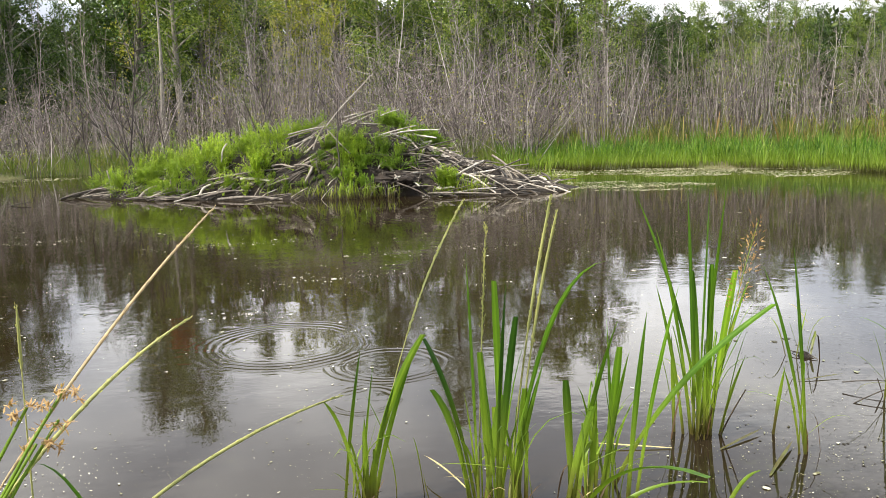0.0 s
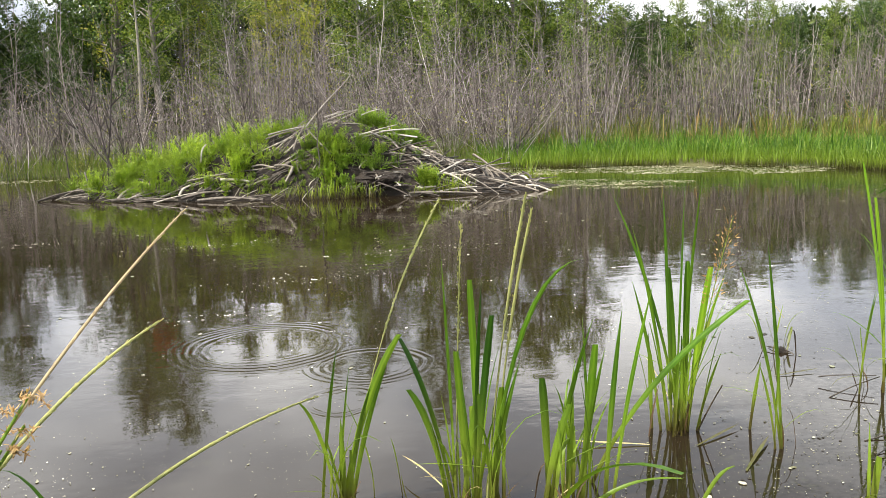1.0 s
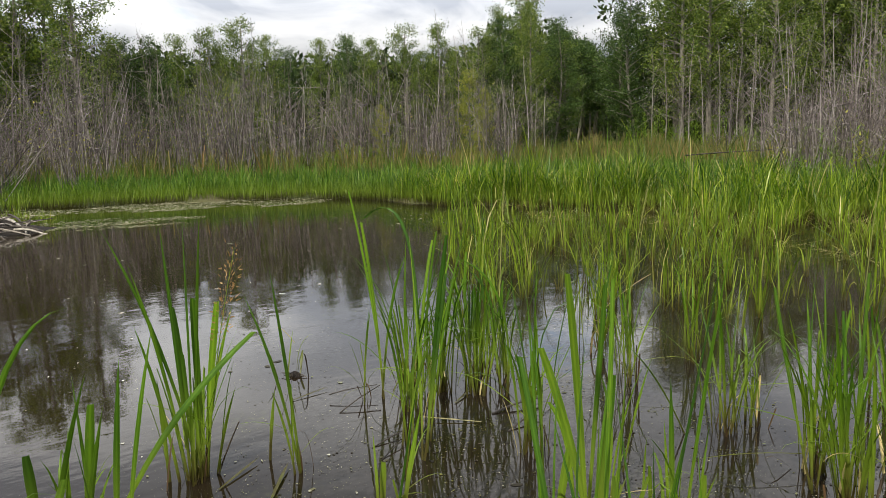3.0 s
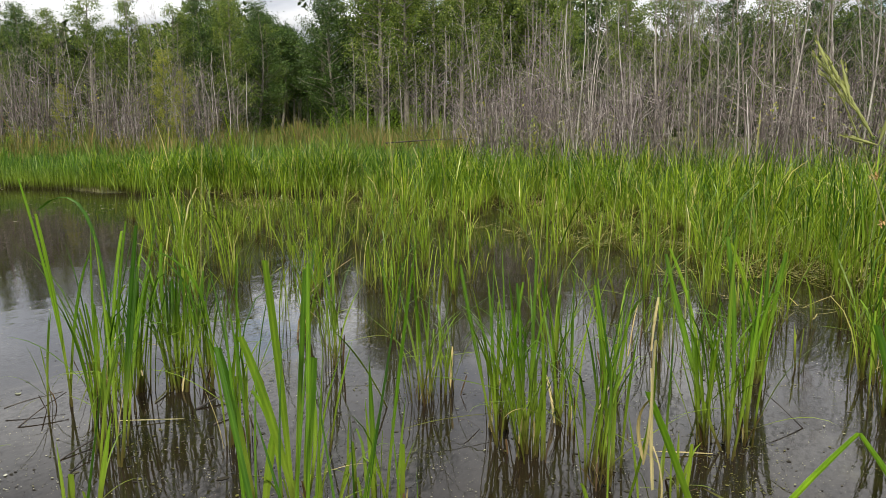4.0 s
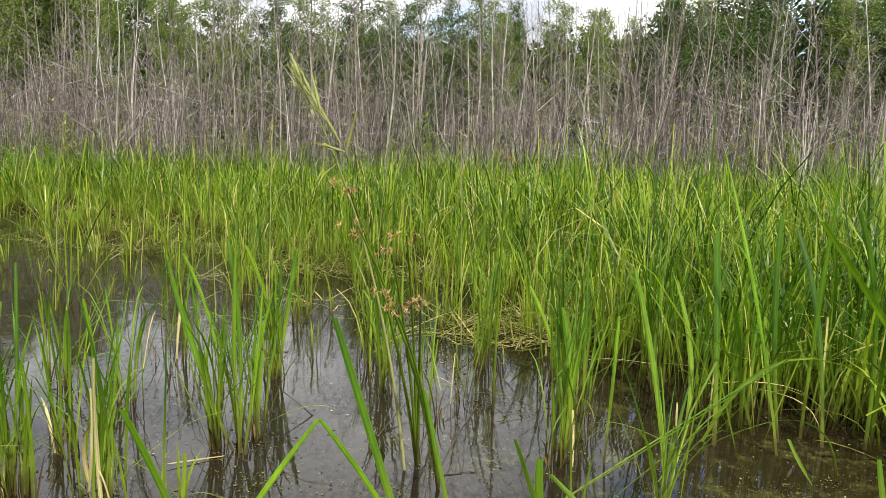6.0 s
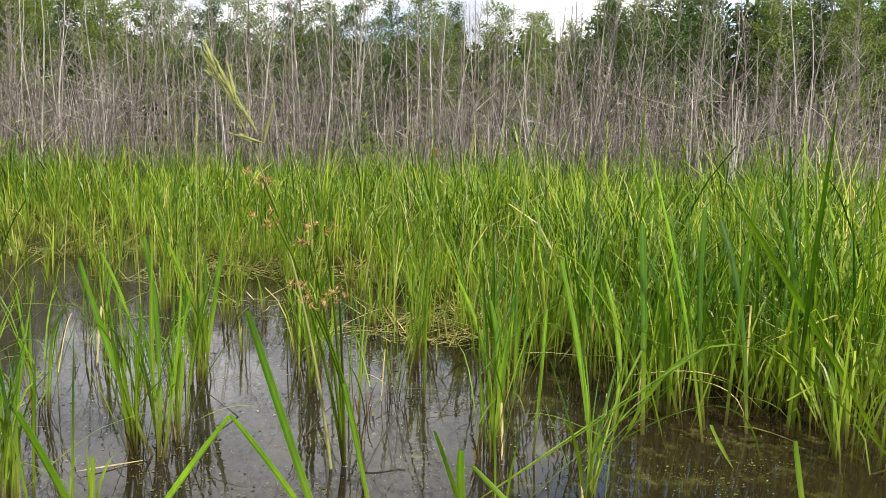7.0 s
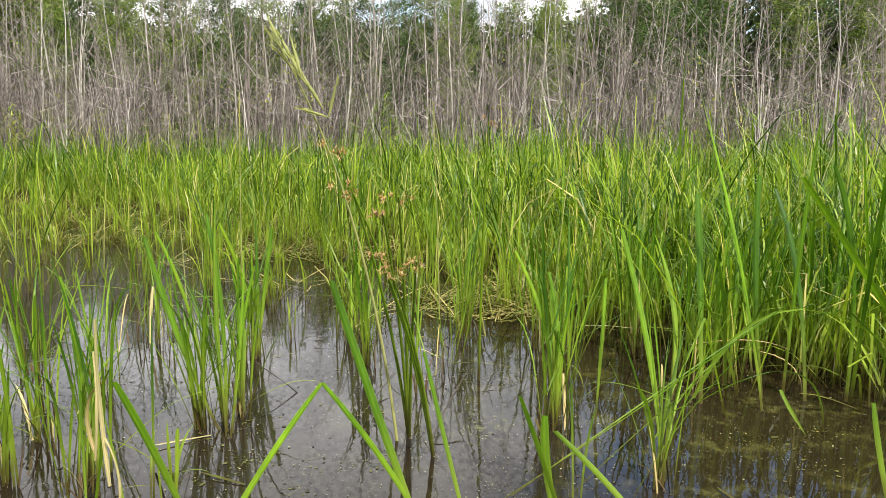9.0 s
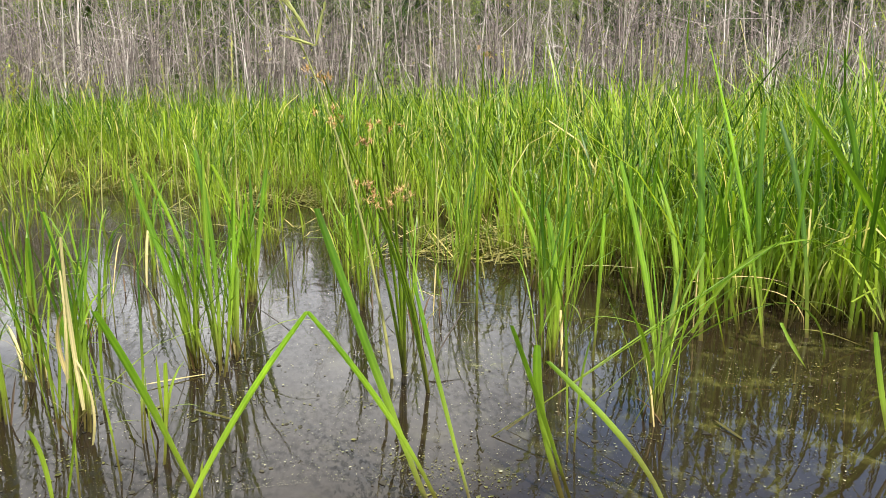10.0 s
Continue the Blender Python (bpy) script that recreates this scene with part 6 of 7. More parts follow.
for row in NEAR_LEAVES + BANK_LEAVES:
    leaf_group("long single green grass leaf leaning over the water", [row])
for rows, cuts, label in (
        (BROAD_LEAVES, (0, 3, 6, 9), "broad browsed grass leaves crossing one another"), (POND_LEAVES, (0, 5, 7, 9), "thin green grass stems with dark wet feet"),
        (TANGLE_LEAVES, (0, 2, 9, 14, 20, 25, 31, 33), "tangled grass leaves, some bitten off short"),
        (CALF_LEAVES, (0, 3, 6, 8), "slender yellow-green grass shoots with brown feet"), (TALL_LEAVES, (0, 4, 5, 7), "tall fanned green grass leaves"),
        (LEFT_LEAVES, (0, 3, 4, 5, 7, 9), "slender grass stems, some bitten off short"), (MID_LEAVES, (0, 2, 5, 8), "upright green grass leaves with reddish-brown feet"),
        (RIGHT_LEAVES, (0, 4, 6, 7), "bright yellow-green grass leaves in a tight bundle"), (STAND_LEAVES, (0, 2, 4, 5, 6, 7, 8, 9), "wide green leaf at the edge of the stand")):
    for i, j in zip(cuts, cuts[1:]):
        leaf_group(label, rows[i:j])
# the rest of the near clumps: foot, height, number of leaves
NEAR_1 = [(2.60, 3.25, 0.95, 22), (2.70, 3.08, 0.85, 16), (2.92, 2.86, 0.8, 14), (2.80, 2.95, 0.85, 18), (2.98, 3.12, 0.85, 16), (2.10, 2.65, 0.9, 12), (2.38, 2.20, 0.85, 18), (3.17, 1.74, 0.75, 16), (3.29, 1.68, 0.7, 10), (2.99, 1.30, 0.85, 20),
          (2.81, 1.10, 0.85, 20), (3.16, 1.07, 0.75, 14), (2.78, 0.79, 0.8, 16), (4.08, 2.40, 0.8, 16), (3.45, 2.45, 0.8, 14), (3.9, 2.95, 0.8, 16), (2.45, 2.95, 0.85, 12)]
NEAR_2 = [(3.20, 0.48, 0.9, 22), (3.27, 0.34, 0.9, 22), (4.11, 0.35, 0.85, 24), (3.90, -0.23, 0.85, 20), (3.48, -0.44, 0.65, 10), (3.70, -0.60, 0.7, 12), (4.30, -0.80, 0.85, 22), (2.95, -0.92, 0.85, 18),
          (2.78, 1.07, 0.8, 14), (2.43, -1.15, 0.8, 14), (2.52, 0.47, 0.35, 5), (2.62, 0.77, 0.75, 10), (3.7, 0.95, 0.8, 16), (4.0, 1.35, 0.75, 14), (3.55, -1.15, 0.9, 22)]
NEAR_3 = [(3.40, -1.72, 1.0, 26), (3.62, -2.12, 1.1, 32), (3.45, -2.45, 1.1, 30), (3.40, -2.85, 1.1, 30), (3.85, -1.65, 1.0, 26), (4.0, -1.2, 0.95, 22), (3.65, -2.75, 1.1, 28), (4.2, -1.8, 1.0, 24),
          (3.75, -2.5, 1.0, 26), (2.75, -2.55, 0.9, 5), (4.4, -0.2, 0.85, 18), (4.5, 0.9, 0.8, 18)]
for x, y, h, n in NEAR_1:
    clump(x, y, h, int(n * 1.1), 0.028, 0.0165)
for x, y, h, n in NEAR_2:
    clump(x, y, h, int(n * 0.9), 0.032, 0.0170)
for x, y, h, n in NEAR_3:
    clump(x, y, h, n, 0.065, 0.019, "dense tall green marsh grass clump at the edge of dark water", (), 0.6)


# ---- flowering stalks ----
def stalk(name, label, foot, tip, arch, thick, head_from, head_mat, spread, grains, z0=-0.03, mid=None):
    """A thin stem with a seed head of many small grains along its upper part."""
    root = new(name)
    root.location = (foot[0], foot[1], 0)
    tagged(root, label, "grass stalk")
    p0, p2 = np.array([0, 0, z0]), np.array(tip) - np.array([foot[0], foot[1], 0])
    p1 = (p0 + p2) / 2 + np.array([-p2[0] * 0.25, -p2[1] * 0.25, arch])
    if mid:
        p1 = np.array(mid) - np.array([foot[0], foot[1], 0])
    q = np.linspace(0, 1, 16)[:, None]
    pts = (1 - q) ** 2 * p0 + 2 * q * (1 - q) * p1 + q * q * p2
    s = Soup()
    tube(s, pts, np.linspace(thick * 0.85, thick * 0.25, 16), 6)
    dry_stem = head_mat is M["straw"]
    part("stem", s.mesh("stem", M["straw"] if dry_stem else M["seed"] if head_mat is M["seed"] else M["belt"], True), root)
    holder = root
    if spread < 0.0024:
        k = np.linspace(head_from, 0.995, 14)[:, None]
        sp = Soup()
        tube(sp, (1 - k) ** 2 * p0 + 2 * k * (1 - k) * p1 + k * k * p2, thick * (0.42 + 0.5 * np.sin(np.linspace(0.35, 3.05, 14)) ** 0.8), 6)
        holder = part("spike", sp.mesh("spike", head_mat, True), root)
        spread *= 0.9
    h = Soup()
    t = crng.uniform(head_from, 1.0, grains)
    c = (1 - t[:, None]) ** 2 * p0 + 2 * t[:, None] * (1 - t[:, None]) * p1 + t[:, None] ** 2 * p2
    d = 2 * (1 - t[:, None]) * (p1 - p0) + 2 * t[:, None] * (p2 - p1)
    d /= np.linalg.norm(d, axis=1)[:, None]
    off = crng.normal(0, spread, (grains, 3))
    side = np.cross(d, crng.normal(size=(grains, 3)))
    side /= np.linalg.norm(side, axis=1)[:, None]
    ln = crng.uniform(0.009, 0.016, grains)[:, None]
    a = c + off
    v = np.stack([a, a + d * ln * 0.5 + side * 0.0016 + off * 0.3, a + d * ln + off * 0.5, a + d * ln * 0.5 - side * 0.0016], 1)
    h.add(v.reshape(-1, 3), np.arange(grains * 4).reshape(-1, 4))
    part("seed_head", h.mesh("seed_head", head_mat), holder)["kind"] = "stuff"
    return root


RICE = "pale green wild rice stalk with a slender seed head"
stalk("rice_stalk", "leaning reddish-tan wild rice stalk with closed seed head", (-1.2, 1.2), (-0.57, 2.51, 1.09), 0.25, 0.0045, 0.5, M["straw"], 0.0018, 380, mid=(-0.95, 1.55, 0.68))
stalk("rice_stalk", RICE, (-1.15, 1.15), (-0.61, 2.2, 0.82), 0.30, 0.005, 0.45, M["seed"], 0.0018, 480, mid=(-0.95, 1.45, 0.72))
stalk("rice_stalk", RICE, (-1.1, 1.35), (-0.21, 2.34, 0.52), 0.28, 0.005, 0.4, M["seed"], 0.0018, 520, mid=(-0.86, 1.62, 0.60))
stalk("rice_stalk", "thin upright green grass stem near the bank", (-0.95, 1.9), (-0.93, 1.9, 0.94), 0.0, 0.004, 0.85, M["seed"], 0.002, 30)
stalk("rice_stalk", RICE, (-0.13, 2.63), (0.28, 3.01, 1.03), 0.12, 0.0035, 0.5, M["seed"], 0.002, 480)
stalk("rice_stalk", RICE, (0.34, 2.52), (0.50, 2.55, 1.08), 0.0, 0.006, 0.6, M["seed"], 0.0022, 520)
stalk("rice_stalk", RICE, (0.36, 2.52), (0.52, 2.55, 1.03), 0.05, 0.006, 0.55, M["seed"], 0.0022, 500)
stalk("rice_stalk", RICE, (0.24, 2.54), (0.29, 2.60, 0.99), 0.0, 0.0045, 0.6, M["seed"], 0.003, 160)
stalk("rice_stalk", RICE, (1.31, 3.0), (1.45, 2.93, 0.92), 0.0, 0.004, 0.6, M["flower"], 0.016, 160)
stalk("rice_stalk", "tall flowering rice stalk with open pale green branches", (2.95, -0.30), (2.87, 0.12, 1.51), 0.22, 0.0075, 0.80, M["seed"], 0.009, 120)


# tall pale seed heads rising above the marsh grass: bearing, distance, height of the tip, sideways lean
for az, rad, top, lean in ((45.7, 5.2, 1.18, 0.06), (64.2, 5.6, 1.15, -0.10), (70.3, 6.0, 1.12, 0.08), (55.0, 5.5, 1.05, 0.15), (84.6, 5.0, 1.36, 0.03), (80.8, 5.4, 1.25, -0.05), (107.0, 4.6, 1.42, 0.14), (109.4, 4.4, 1.36, -0.16), (98.8, 4.8, 1.32, -0.04), (92.0, 6.0, 1.25, 0.1), (103.0, 5.5, 1.28, 0.08), (113.0, 4.4, 1.34, 0.05), (75.5, 7.0, 1.15, 0.12)):
    fx, fy = polar(rad, az)
    side = polar(1.0, az + 90)
    stalk("rice_stalk", "tall thin seed stalk above the marsh grass", (fx, fy), (fx + side[0] * lean, fy + side[1] * lean, top), 0.0, 0.005, 0.72, M["tan"] if lean < -0.09 else M["seed"], 0.003, 220)


def open_panicle():
    """Loose side branches of the tall flowering stalk."""
    root = new("panicle")
    root.location = (2.87, -0.06, 1.235)
    tagged(root, "open branched pale green rice panicle on a tall stalk", "grass stalk")
    for a, dy, dz in ((0.0, 0.10, 0.03), (0.0, -0.03, 0.12), (0.1, 0.07, 0.12), (0.25, 0.09, 0.16), (0.4, 0.11, 0.13), (0.5, 0.03, 0.12), (0.55, 0.07, 0.14), (0.7, 0.08, 0.10), (0.85, 0.05, 0.11)):
        s = Soup()
        d = np.array([a * 0.1, dy, dz])
        b = np.array([0, 0.18 * a, 0.28 * a])
        tube(s, [b, b + d * 0.35, b + d * 0.7, b + d], [0.002, 0.0058, 0.0048, 0.0012], 6)
        branch = part("spikelet_branch", s.mesh("spikelet_branch", M["panicle"], True), root)
        h = Soup()
        q = crng.uniform(0.25, 1.0, 26)[:, None]
        g = b + d * q + crng.normal(0, 0.004, (26, 3))
        way = d / np.linalg.norm(d) * 0.022
        side = np.cross(way, crng.normal(size=(26, 3)))
        side *= 0.0028 / np.linalg.norm(side, axis=1)[:, None]
        h.add(np.stack([g, g + way * 0.5 + side, g + way, g + way * 0.5 - side], 1).reshape(-1, 3), np.arange(104).reshape(-1, 4))
        part("spikelet", h.mesh("spikelet", M["panicle"]), branch)["kind"] = "stuff"


open_panicle()


def sedge_flower(x, y, z, seed, size=0.04):
    """A drooping brown sedge flower: a cluster of small chaffy spikes."""
    r = np.random.default_rng(seed)
    root = new("sedge_flower")
    root.location = (x, y, z)
    tagged(root, "brown drooping sedge flower cluster", "flower", "brown sedge flowers")
    for _ in range(5):
        s = Soup()
        c = r.normal(0, size * 0.5, 3) * np.array([1.2, 1.2, 0.5])
        d = np.array([*r.normal(0, 0.6, 2), -0.5])
        n = 16
        base = c + d * (r.uniform(0, 1, n) * size * 0.6)[:, None]
        ribbons(s, base, r.uniform(0, 6.28, n), r.uniform(0.6, 2.4, n), r.normal(0, 0.5, n), r.uniform(0.4, 0.8, n) * size * 0.7, np.full(n, 0.005), 2)
        part("spike", s.mesh("spike", M["flower"]), root)
    return root


def sedge_plant(foot, heads, label, seed):
    root = new("sedge")
    root.location = (foot[0], foot[1], 0)
    tagged(root, label, "sedge")
    for k, (x, y, z) in enumerate(heads):
        s = Soup()
        p2 = np.array([x - foot[0], y - foot[1], z])
        q = np.linspace(0, 1, 8)[:, None]
        p1 = p2 * 0.5 + np.array([-p2[0] * 0.2, -p2[1] * 0.2, 0.04])
        tube(s, (1 - q) ** 2 * np.array([0, 0, -0.03]) + 2 * q * (1 - q) * p1 + q * q * p2, np.linspace(0.007, 0.003, 8), 6)
        part("stem", s.mesh("stem", M["belt"], True), root)
        sedge_flower(x, y, z, seed + k)


sedge_plant((2.80, -0.42), [(2.34, -0.22, 0.80), (2.35, -0.19, 0.84), (2.34, -0.11, 1.04)], "green sedge stem leaning over the water", 301)
sedge_plant((3.0, -0.35), [(2.33, -0.30, 0.82), (2.44, -0.21, 0.96), (2.43, -0.08, 1.14), (2.44, -0.26, 1.0)], "green sedge stems with several flower heads", 321)
sedge_plant((-1.1, 1.35), [(-0.79, 1.74, 0.79), (-0.83, 1.67, 0.70), (-0.84, 1.67, 0.78), (-0.80, 1.72, 0.73)], "sedge stems at the bank with orange-brown flowers", 341)
sedge_plant((3.6, -0.75), [(3.3, -0.72, 1.22)], "single sedge stem with a brown flower", 361)


# ---- bent and dead leaves, sticks in the water ----
def loose_leaf(label, rows, mat, cat="leaf", blunt=False):
    root = new("bent_leaf")
    root.location = (rows[0][0], rows[0][1], 0)
    tagged(root, label, cat)
    for x, y, z0, tx, ty, tz, arch, w in rows:
        arched_leaf(root, x, y, tx, ty, tz, arch, w, mat, blunt, "leaf_half", z0)


loose_leaf("long green leaf folded sharply in the middle over the water", [(1.83, 0.36, -0.03, 2.0, -0.02, 0.575, 0.0, 0.024), (1.99, -0.36, -0.03, 2.0, -0.02, 0.575, 0.0, 0.020)], M["blade"], blunt=True)
leaf_group("long pale green leaf arching over dark water", ARCHED_LEAVES[:1])
leaf_group("bundle of thin grass stems leaning far over", ARCHED_LEAVES[1:4])
leaf_group("green leaf snapped so that its end hangs to the water", ARCHED_LEAVES[4:])


def dead_leaf(foot, top):
    """A bleached dead leaf, torn into strips, that hangs from the bent end of its stem."""
    root = new("dead_leaf")
    root.location = (foot[0], foot[1], 0)
    tagged(root, "bleached dead leaf hanging in strips from a bent stem", "leaf")
    x, y, z = top
    bowed_leaf(root, (foot[0], foot[1], 0.0, x + 0.16, y + 0.05, z * 0.62, x, y, z, 0.013), M["blade"])
    for dx, dy, top_z, bow, ln, w in ((0.004, -0.006, 0.03, 0.010, 0.36, 0.014), (-0.010, 0.012, -0.03, -0.014, 0.24, 0.010), (0.012, 0.016, -0.10, 0.016, 0.17, 0.012), (0.0, -0.016, -0.20, -0.012, 0.20, 0.008)):
        leaf = bowed_leaf(root, (x + dx * 0.3, y + dy * 0.3, z + top_z, x + dx + bow, y + dy + bow, z + top_z - ln * 0.5, x + dx, y + dy, z + top_z - ln, w), M["dry"], True)
        leaf.name = "strip"


dead_leaf((1.98, 0.62), (1.56, 0.39, 0.87))


def water_sticks():
    rows = ((2.2, 3.42, 0.03, 2.42, 3.3, 0.06, 0.006), (2.12, 3.22, 0.0, 2.4, 3.25, 0.07, 0.006), (1.95, 2.75, 0.0, 2.3, 2.78, 0.03, 0.006), (1.9, 2.62, 0.0, 2.12, 2.7, 0.02, 0.005), (2.62, 2.66, 0.0, 2.9, 2.6, 0.03, 0.010),
            (2.5, 2.45, 0.0, 2.78, 2.48, 0.03, 0.008), (2.9, -0.42, 0.0, 3.25, -0.62, 0.16, 0.007), (3.55, 0.1, 0.0, 3.6, 0.28, 0.14, 0.006), (-5.9, 14.6, 0.0, -5.6, 14.7, 0.05, 0.02), (3.3, -0.2, 0.0, 3.6, -0.35, 0.05, 0.005), (1.35, 3.0, -0.02, 1.42, 2.92, 0.22, 0.008))
    for k, (x, y, z, a, b, c, th) in enumerate(rows):
        ob = part("water_stick", WET_STICKS[k % 7], None, span((x, y, z), (a, b, c), th * 0.55))
        tagged(ob, "thin wet blackened stick poking out of the water", "stick", "sticks in the water")
    for x, y, a, ln in ((1.28, 2.85, 0.5, 0.3), (1.1, 2.9, 2.9, 0.32), (2.05, 3.55, 0.1, 0.26), (2.6, 2.9, 0.4, 0.25), (2.65, 0.25, 1.0, 0.2), (2.25, -1.35, 0.2, 0.14), (1.35, 2.6, 0.8, 0.35), (2.5, 2.62, 2.2, 0.3), (3.1, 0.42, 2.0, 0.24)):
        s = Soup()
        ribbons(s, np.array([[0, 0, 0.004]]), np.array([a]), np.array([1.52]), np.array([0.02]), np.array([ln]), np.array([0.016]), 6)
        ob = part("floating_leaf", s.mesh("floating_leaf", M["dry"] if a > 1.5 else M["belt"]), None, Matrix.Translation((x, y, 0)))
        tagged(ob, "fallen yellow-green grass leaf floating on the water", "leaf", "floating leaves")


water_sticks()


def root_knot(x, y, size):
    """A small dark lump of roots and mud at the waterline."""
    r = np.random.default_rng(77)
    root = new("root_knot")
    root.location = (x, y, 0)
    tagged(root, "dark muddy root knot just above the water", "root")
    bm = bmesh.new()
    bmesh.ops.create_icosphere(bm, subdivisions=3, radius=size)
    for v in bm.verts:
        v.co *= 1 + 0.45 * noise.noise(v.co * 28)
        v.co.z *= 0.8
    me = bpy.data.meshes.new("lump")
    bm.to_mesh(me)
    bm.free()
    me.materials.append(M["mud"])
    part("lump", me, root)
    for k in range(5):
        a = r.uniform(0, 6.28)
        part("rootlet", WET_STICKS[k], root, span((0, 0, 0.01), (math.cos(a) * size * 2.4, math.sin(a) * size * 2.4, r.uniform(-0.02, 0.03)), 0.004))


root_knot(2.32, 3.92, 0.035)


# ---- flecks and mats floating on the water ----
def discs(soup, xy, rad, z, sides, r):
    n = len(xy)
    th = np.arange(sides) * 2 * np.pi / sides
    rr = rad[:, None] * r.uniform(0.35, 1.4, (n, sides))
    el, ca, sa = r.uniform(0.45, 1.0, n)[:, None], *(f(r.uniform(0, 3.14, n))[:, None] for f in (np.cos, np.sin))
    px, py = rr * np.cos(th), rr * np.sin(th) * el
    v = np.stack([xy[:, :1] + px * ca - py * sa, xy[:, 1:] + px * sa + py * ca, np.full((n, sides), z)], -1)
    c = np.column_stack([xy, np.full(n, z + 0.0004)])[:, None]
    allv = np.concatenate([v, c], 1)
    k = np.arange(n)[:, None] * (sides + 1)
    j = np.arange(sides)[None]
    f = np.stack([k + j, k + (j + 1) % sides, np.broadcast_to(k + sides, (n, sides))], -1)
    soup.add(allv.reshape(-1, 3), f.reshape(-1, 3))


def build_floaters():
    r = np.random.default_rng(201)
    n = 46000
    az, rad = r.uniform(-32, 130, n), 2.2 + 16 * r.random(n) ** 2.5
    xy = np.column_stack([rad * np.sin(np.radians(az)), rad * np.cos(np.radians(az))])
    d = np.array([noise.noise((x * 0.55, y * 0.9, 7)) + 0.6 * noise.noise((x * 2, y * 3, 2)) for x, y in xy])
    keep = (d + np.where(az > 40, 0.35, np.interp(rad, [2, 4, 6, 10], [-0.12, 0.0, 0.2, 0.2])) + r.normal(0, 0.22, n) > 0.18) & (rad < shore(az))
    xy, rad, az = xy[keep], rad[keep], az[keep]
    s = Soup()
    discs(s, xy, np.where(az > 40, 0.65, 1.05) * np.interp(rad, [2, 6, 16], [0.0014, 0.0032, 0.010]) * r.lognormal(-0.1, 0.5, len(xy)), 0.003, 6, r)
    tagged(part("duckweed_flecks", s.mesh("duckweed_flecks", M["fleck"])), "small pale duckweed and seed flecks scattered on the water", "floating flecks", kind="stuff")
    s = Soup()
    for az0, az1, r0, r1, n, size in ((13, 26, 14.2, 16.6, 8500, 0.016), (10, 37, 17.2, 20.6, 22000, 0.021), (-28, -17, 21, 24, 1800, 0.03), (-20, 10, 13.2, 14.0, 260, 0.022), (36, 60, 12, 16, 2200, 0.014), (18, 128, 2.2, 5.5, 17000, 0.0018)):
        az = r.uniform(az0, az1, n)
        rr = r.uniform(r0, r1, n)
        xy = np.column_stack([rr * np.sin(np.radians(az)), rr * np.cos(np.radians(az))])
        if r0 > 10:
            # ragged drifts that thin out towards their ends
            d = np.array([noise.noise((x * 0.45, y * 1.3, 61)) + 0.5 * noise.noise((x * 1.6, y * 4, 62)) for x, y in xy])
            edge = np.minimum(1, np.minimum((az - az0) / 3.5, (az1 - az) / 3.5)) + np.minimum(1, np.minimum((rr - r0) / 0.7, (r1 - rr) / 0.7)) - 2
            xy = xy[d + 0.6 * edge + r.normal(0, 0.12, n) > -0.16]
        discs(s, xy, size * r.lognormal(-0.3, 0.5, len(xy)), 0.004, 6, r)
    # petals, seed fluff and foam on the open water: single flecks and thin drifts
    n = 420
    az, rr = r.uniform(-32, 34, n), 2.3 + 9 * r.random(n) ** 1.4
    g = Soup()
    discs(g, np.column_stack([rr * np.sin(np.radians(az)), rr * np.cos(np.radians(az))]), 0.0065 * (rr / 4) ** 0.7 * r.lognormal(-0.25, 0.55, n), 0.0035, 7, r)
    for x0, y0, x1, y1, n in ((-1.75, 2.75, -1.35, 3.15, 260), (-1.5, 2.4, -1.2, 2.9, 120), (-0.9, 6.6, 0.2, 6.9, 330), (-2.3, 8.8, -0.6, 9.1, 260), (0.1, 7.9, 1.6, 8.2, 300), (-4.5, 9.6, -3.2, 9.9, 240), (-1.3, 5.5, -0.6, 5.65, 120)):
        q = r.random(n)
        xy = np.column_stack([x0 + (x1 - x0) * q + r.normal(0, 0.16, n), y0 + (y1 - y0) * q + r.normal(0, 0.11, n)])
        discs(g, xy, 0.0025 * np.hypot(x0, y0) ** 0.6 / 2 * r.lognormal(-0.1, 0.6, n), 0.0035, 6, r)
    tagged(part("foam_flecks", g.mesh("foam_flecks", M["foam"])), "pale foam, seed fluff and petals drifting on the open water", "floating flecks", kind="stuff")
    # dark crumbs of rotten leaf on the still side
    n = 16000
    az, rr = r.uniform(26, 128, n), 1.9 + 4.2 * r.random(n) ** 1.3
    xy = np.column_stack([rr * np.sin(np.radians(az)), rr * np.cos(np.radians(az))])
    d = np.array([noise.noise((x * 1.1, y * 1.6, 44)) + 0.6 * noise.noise((x * 4, y * 5, 19)) for x, y in xy])
    xy = xy[d + r.normal(0, 0.2, n) > 0.05]
    g = Soup()
    discs(g, xy, 0.0030 * r.lognormal(-0.1, 0.6, len(xy)), 0.002, 6, r)
    tagged(part("leaf_crumbs", g.mesh("leaf_crumbs", M["crumb"])), "dark crumbs of rotten leaf floating on the shallow water", "floating flecks", kind="stuff")
    # olive algae gathered in patches on the shallows
    n = 80000
    az, rr = r.uniform(40, 128, n), 1.9 + 2.6 * r.random(n)
    xy = np.column_stack([rr * np.sin(np.radians(az)), rr * np.cos(np.radians(az))])
    d = np.array([noise.noise((x * 1.7, y * 1.7, 31)) + 0.6 * noise.noise((x * 6, y * 6, 12)) for x, y in xy])
    near = np.zeros(n)
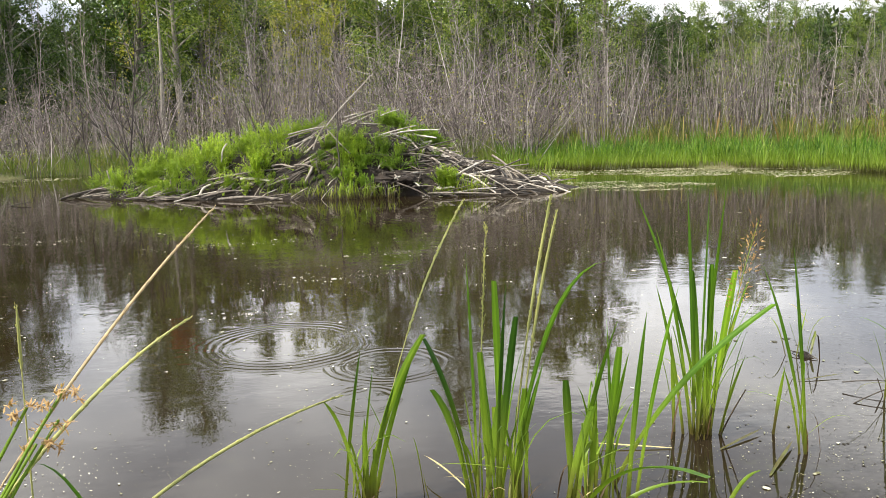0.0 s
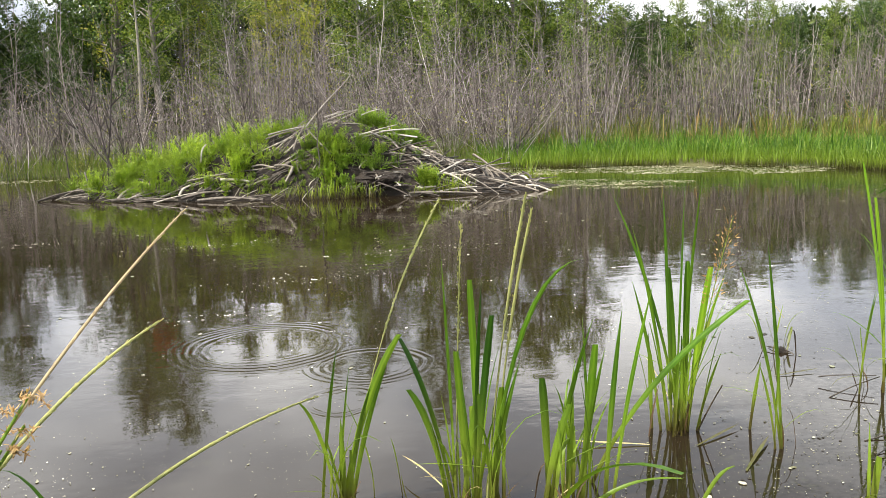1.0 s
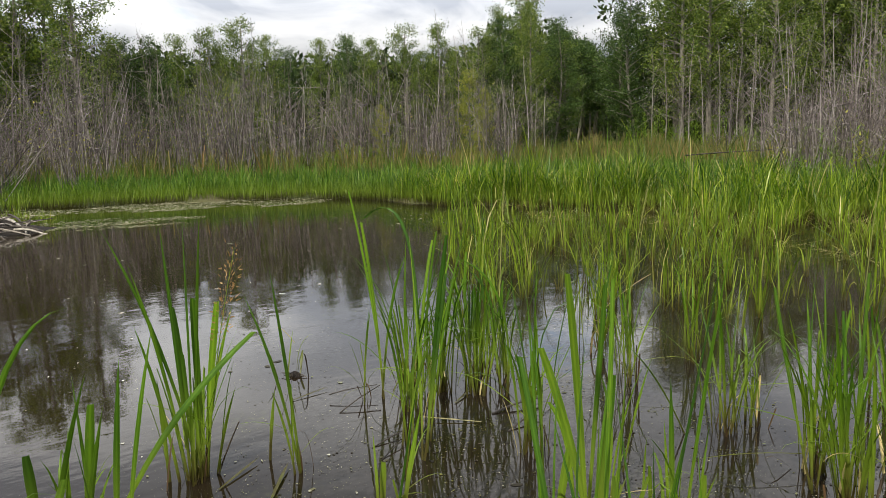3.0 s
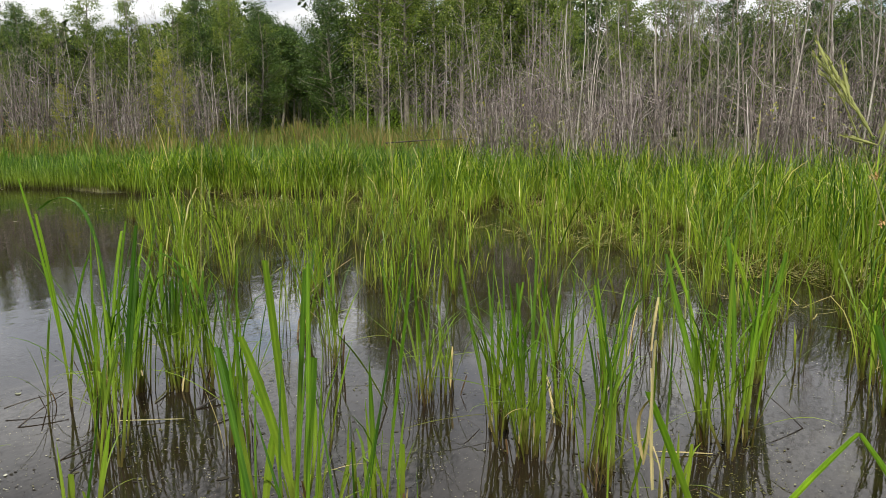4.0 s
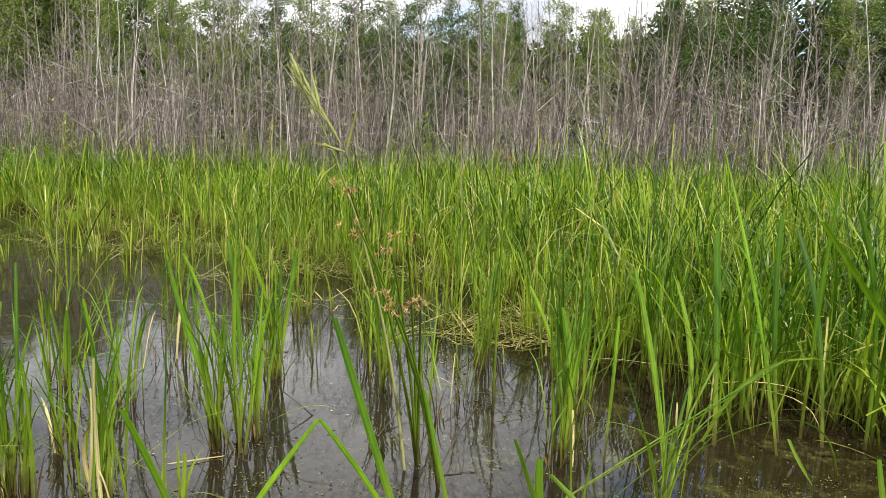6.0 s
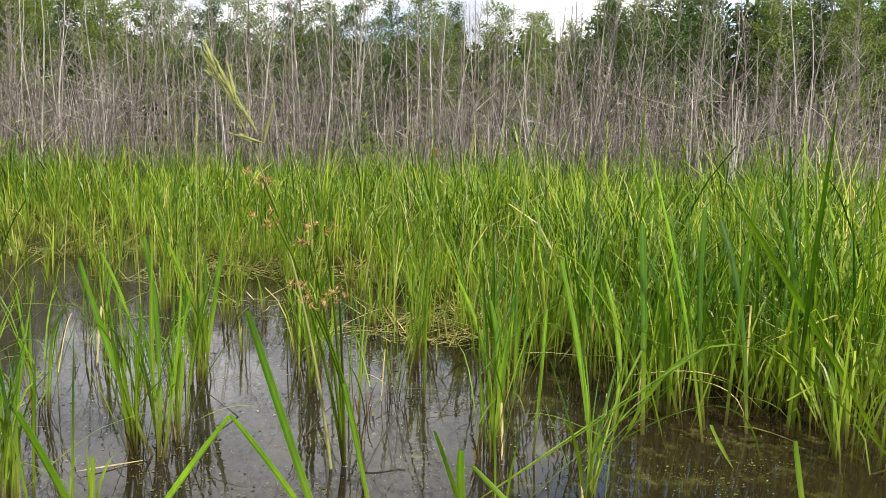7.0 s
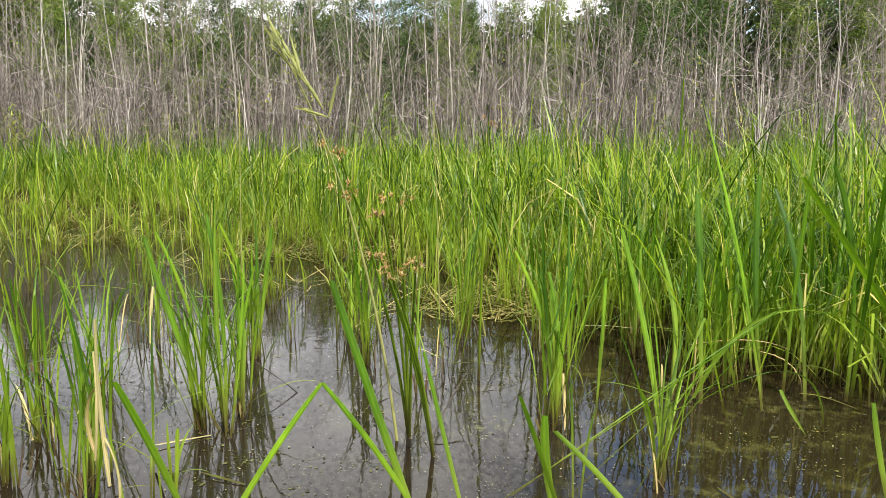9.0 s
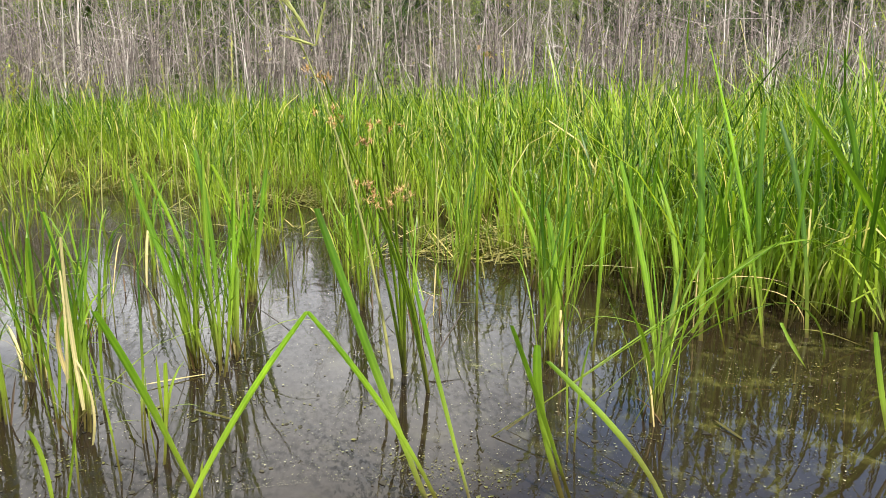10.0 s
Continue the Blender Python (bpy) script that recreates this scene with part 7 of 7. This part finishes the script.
    for cx, cy, size in ((2.58, 0.02, 0.16), (2.72, -0.20, 0.12), (2.44, -1.61, 0.22), (2.11, -1.32, 0.18), (2.15, -0.56, 0.10), (2.35, 0.48, 0.12), (2.82, -2.12, 0.25)):
        near = np.maximum(near, 1 - np.hypot(xy[:, 0] - cx, (xy[:, 1] - cy) * 0.8) / size)
    xy = xy[d + 0.55 * near + r.normal(0, 0.10, n) > 0.40]
    g = Soup()
    discs(g, xy, 0.0021 * r.lognormal(-0.1, 0.6, len(xy)), 0.0025, 5, r)
    tagged(part("algae_patches", g.mesh("algae_patches", M["alga"])), "olive-yellow algae patches floating on the shallow water", "algae", kind="stuff")
    tagged(part("floating_mats", s.mesh("floating_mats", M["scum"])), "pale tan-green floating weed mats by the lodge and far shore", "floating weed", kind="stuff")


build_floaters()


# ---- bushes and a fallen pole at the meadow's edge ----
def build_meadow_edge():
    r = np.random.default_rng(221)
    kinds = [leafy_clump("weed_bush", 230, M["herb_dark"], 14, 1.0, 0.28, 0.14, 0.035, 26), leafy_clump("weed_bush", 231, M["leaf_yellow"], 14, 0.9, 0.25, 0.12, 0.03, 22), leafy_clump("weed_bush", 232, M["meadow"], 16, 1.0, 0.3, 0.14, 0.02, 20)]
    for k, lab in zip(kinds, ("green leafy bush at the wood's edge", "yellowing weed clump in the meadow", "tan dried weed clump at the meadow's edge")):
        tagged(k, lab, "bush", "weeds along the meadow")
    first = set()

    def put(i, rad, az, sc):
        x, y = polar(rad, az)
        m = Matrix.Translation((x, y, float(ground_z(x, y)))) @ Matrix.Rotation(r.uniform(0, 6.28), 4, "Z")
        if i in first:
            copy_thing(kinds[i], m).scale = (sc, sc, sc)
        else:
            first.add(i)
            kinds[i].matrix_basis, kinds[i].scale = m, (sc, sc, sc)

    for az in np.arange(16, 60, 0.75):
        put(int(r.choice([1, 2, 2, 0])), r.uniform(25, 30) if az < 47 else r.uniform(29, 38), az, r.uniform(0.7, 1.2))
    for az in np.arange(66, 126, 1.1):
        put(int(r.choice([0, 1, 2, 2])), shore(az) + r.uniform(0.8, 6), az, r.uniform(0.7, 1.6))
    for az in np.arange(57, 66, 0.9):
        put(0, r.uniform(34, 38), az, r.uniform(1.2, 2.0))
    for az in np.arange(-34, 12, 1.5):
        put(int(r.choice([0, 1, 2])), shore(az) + r.uniform(0, 3), az, r.uniform(0.6, 1.1))
    root = part("fallen_pole", WET_STICKS[2], None, span((16.6, 9.6, 0.86), (18.6, 8.4, 0.92), 0.018))
    tagged(root, "thin fallen pole lying across bare saplings", "pole")


build_meadow_edge()
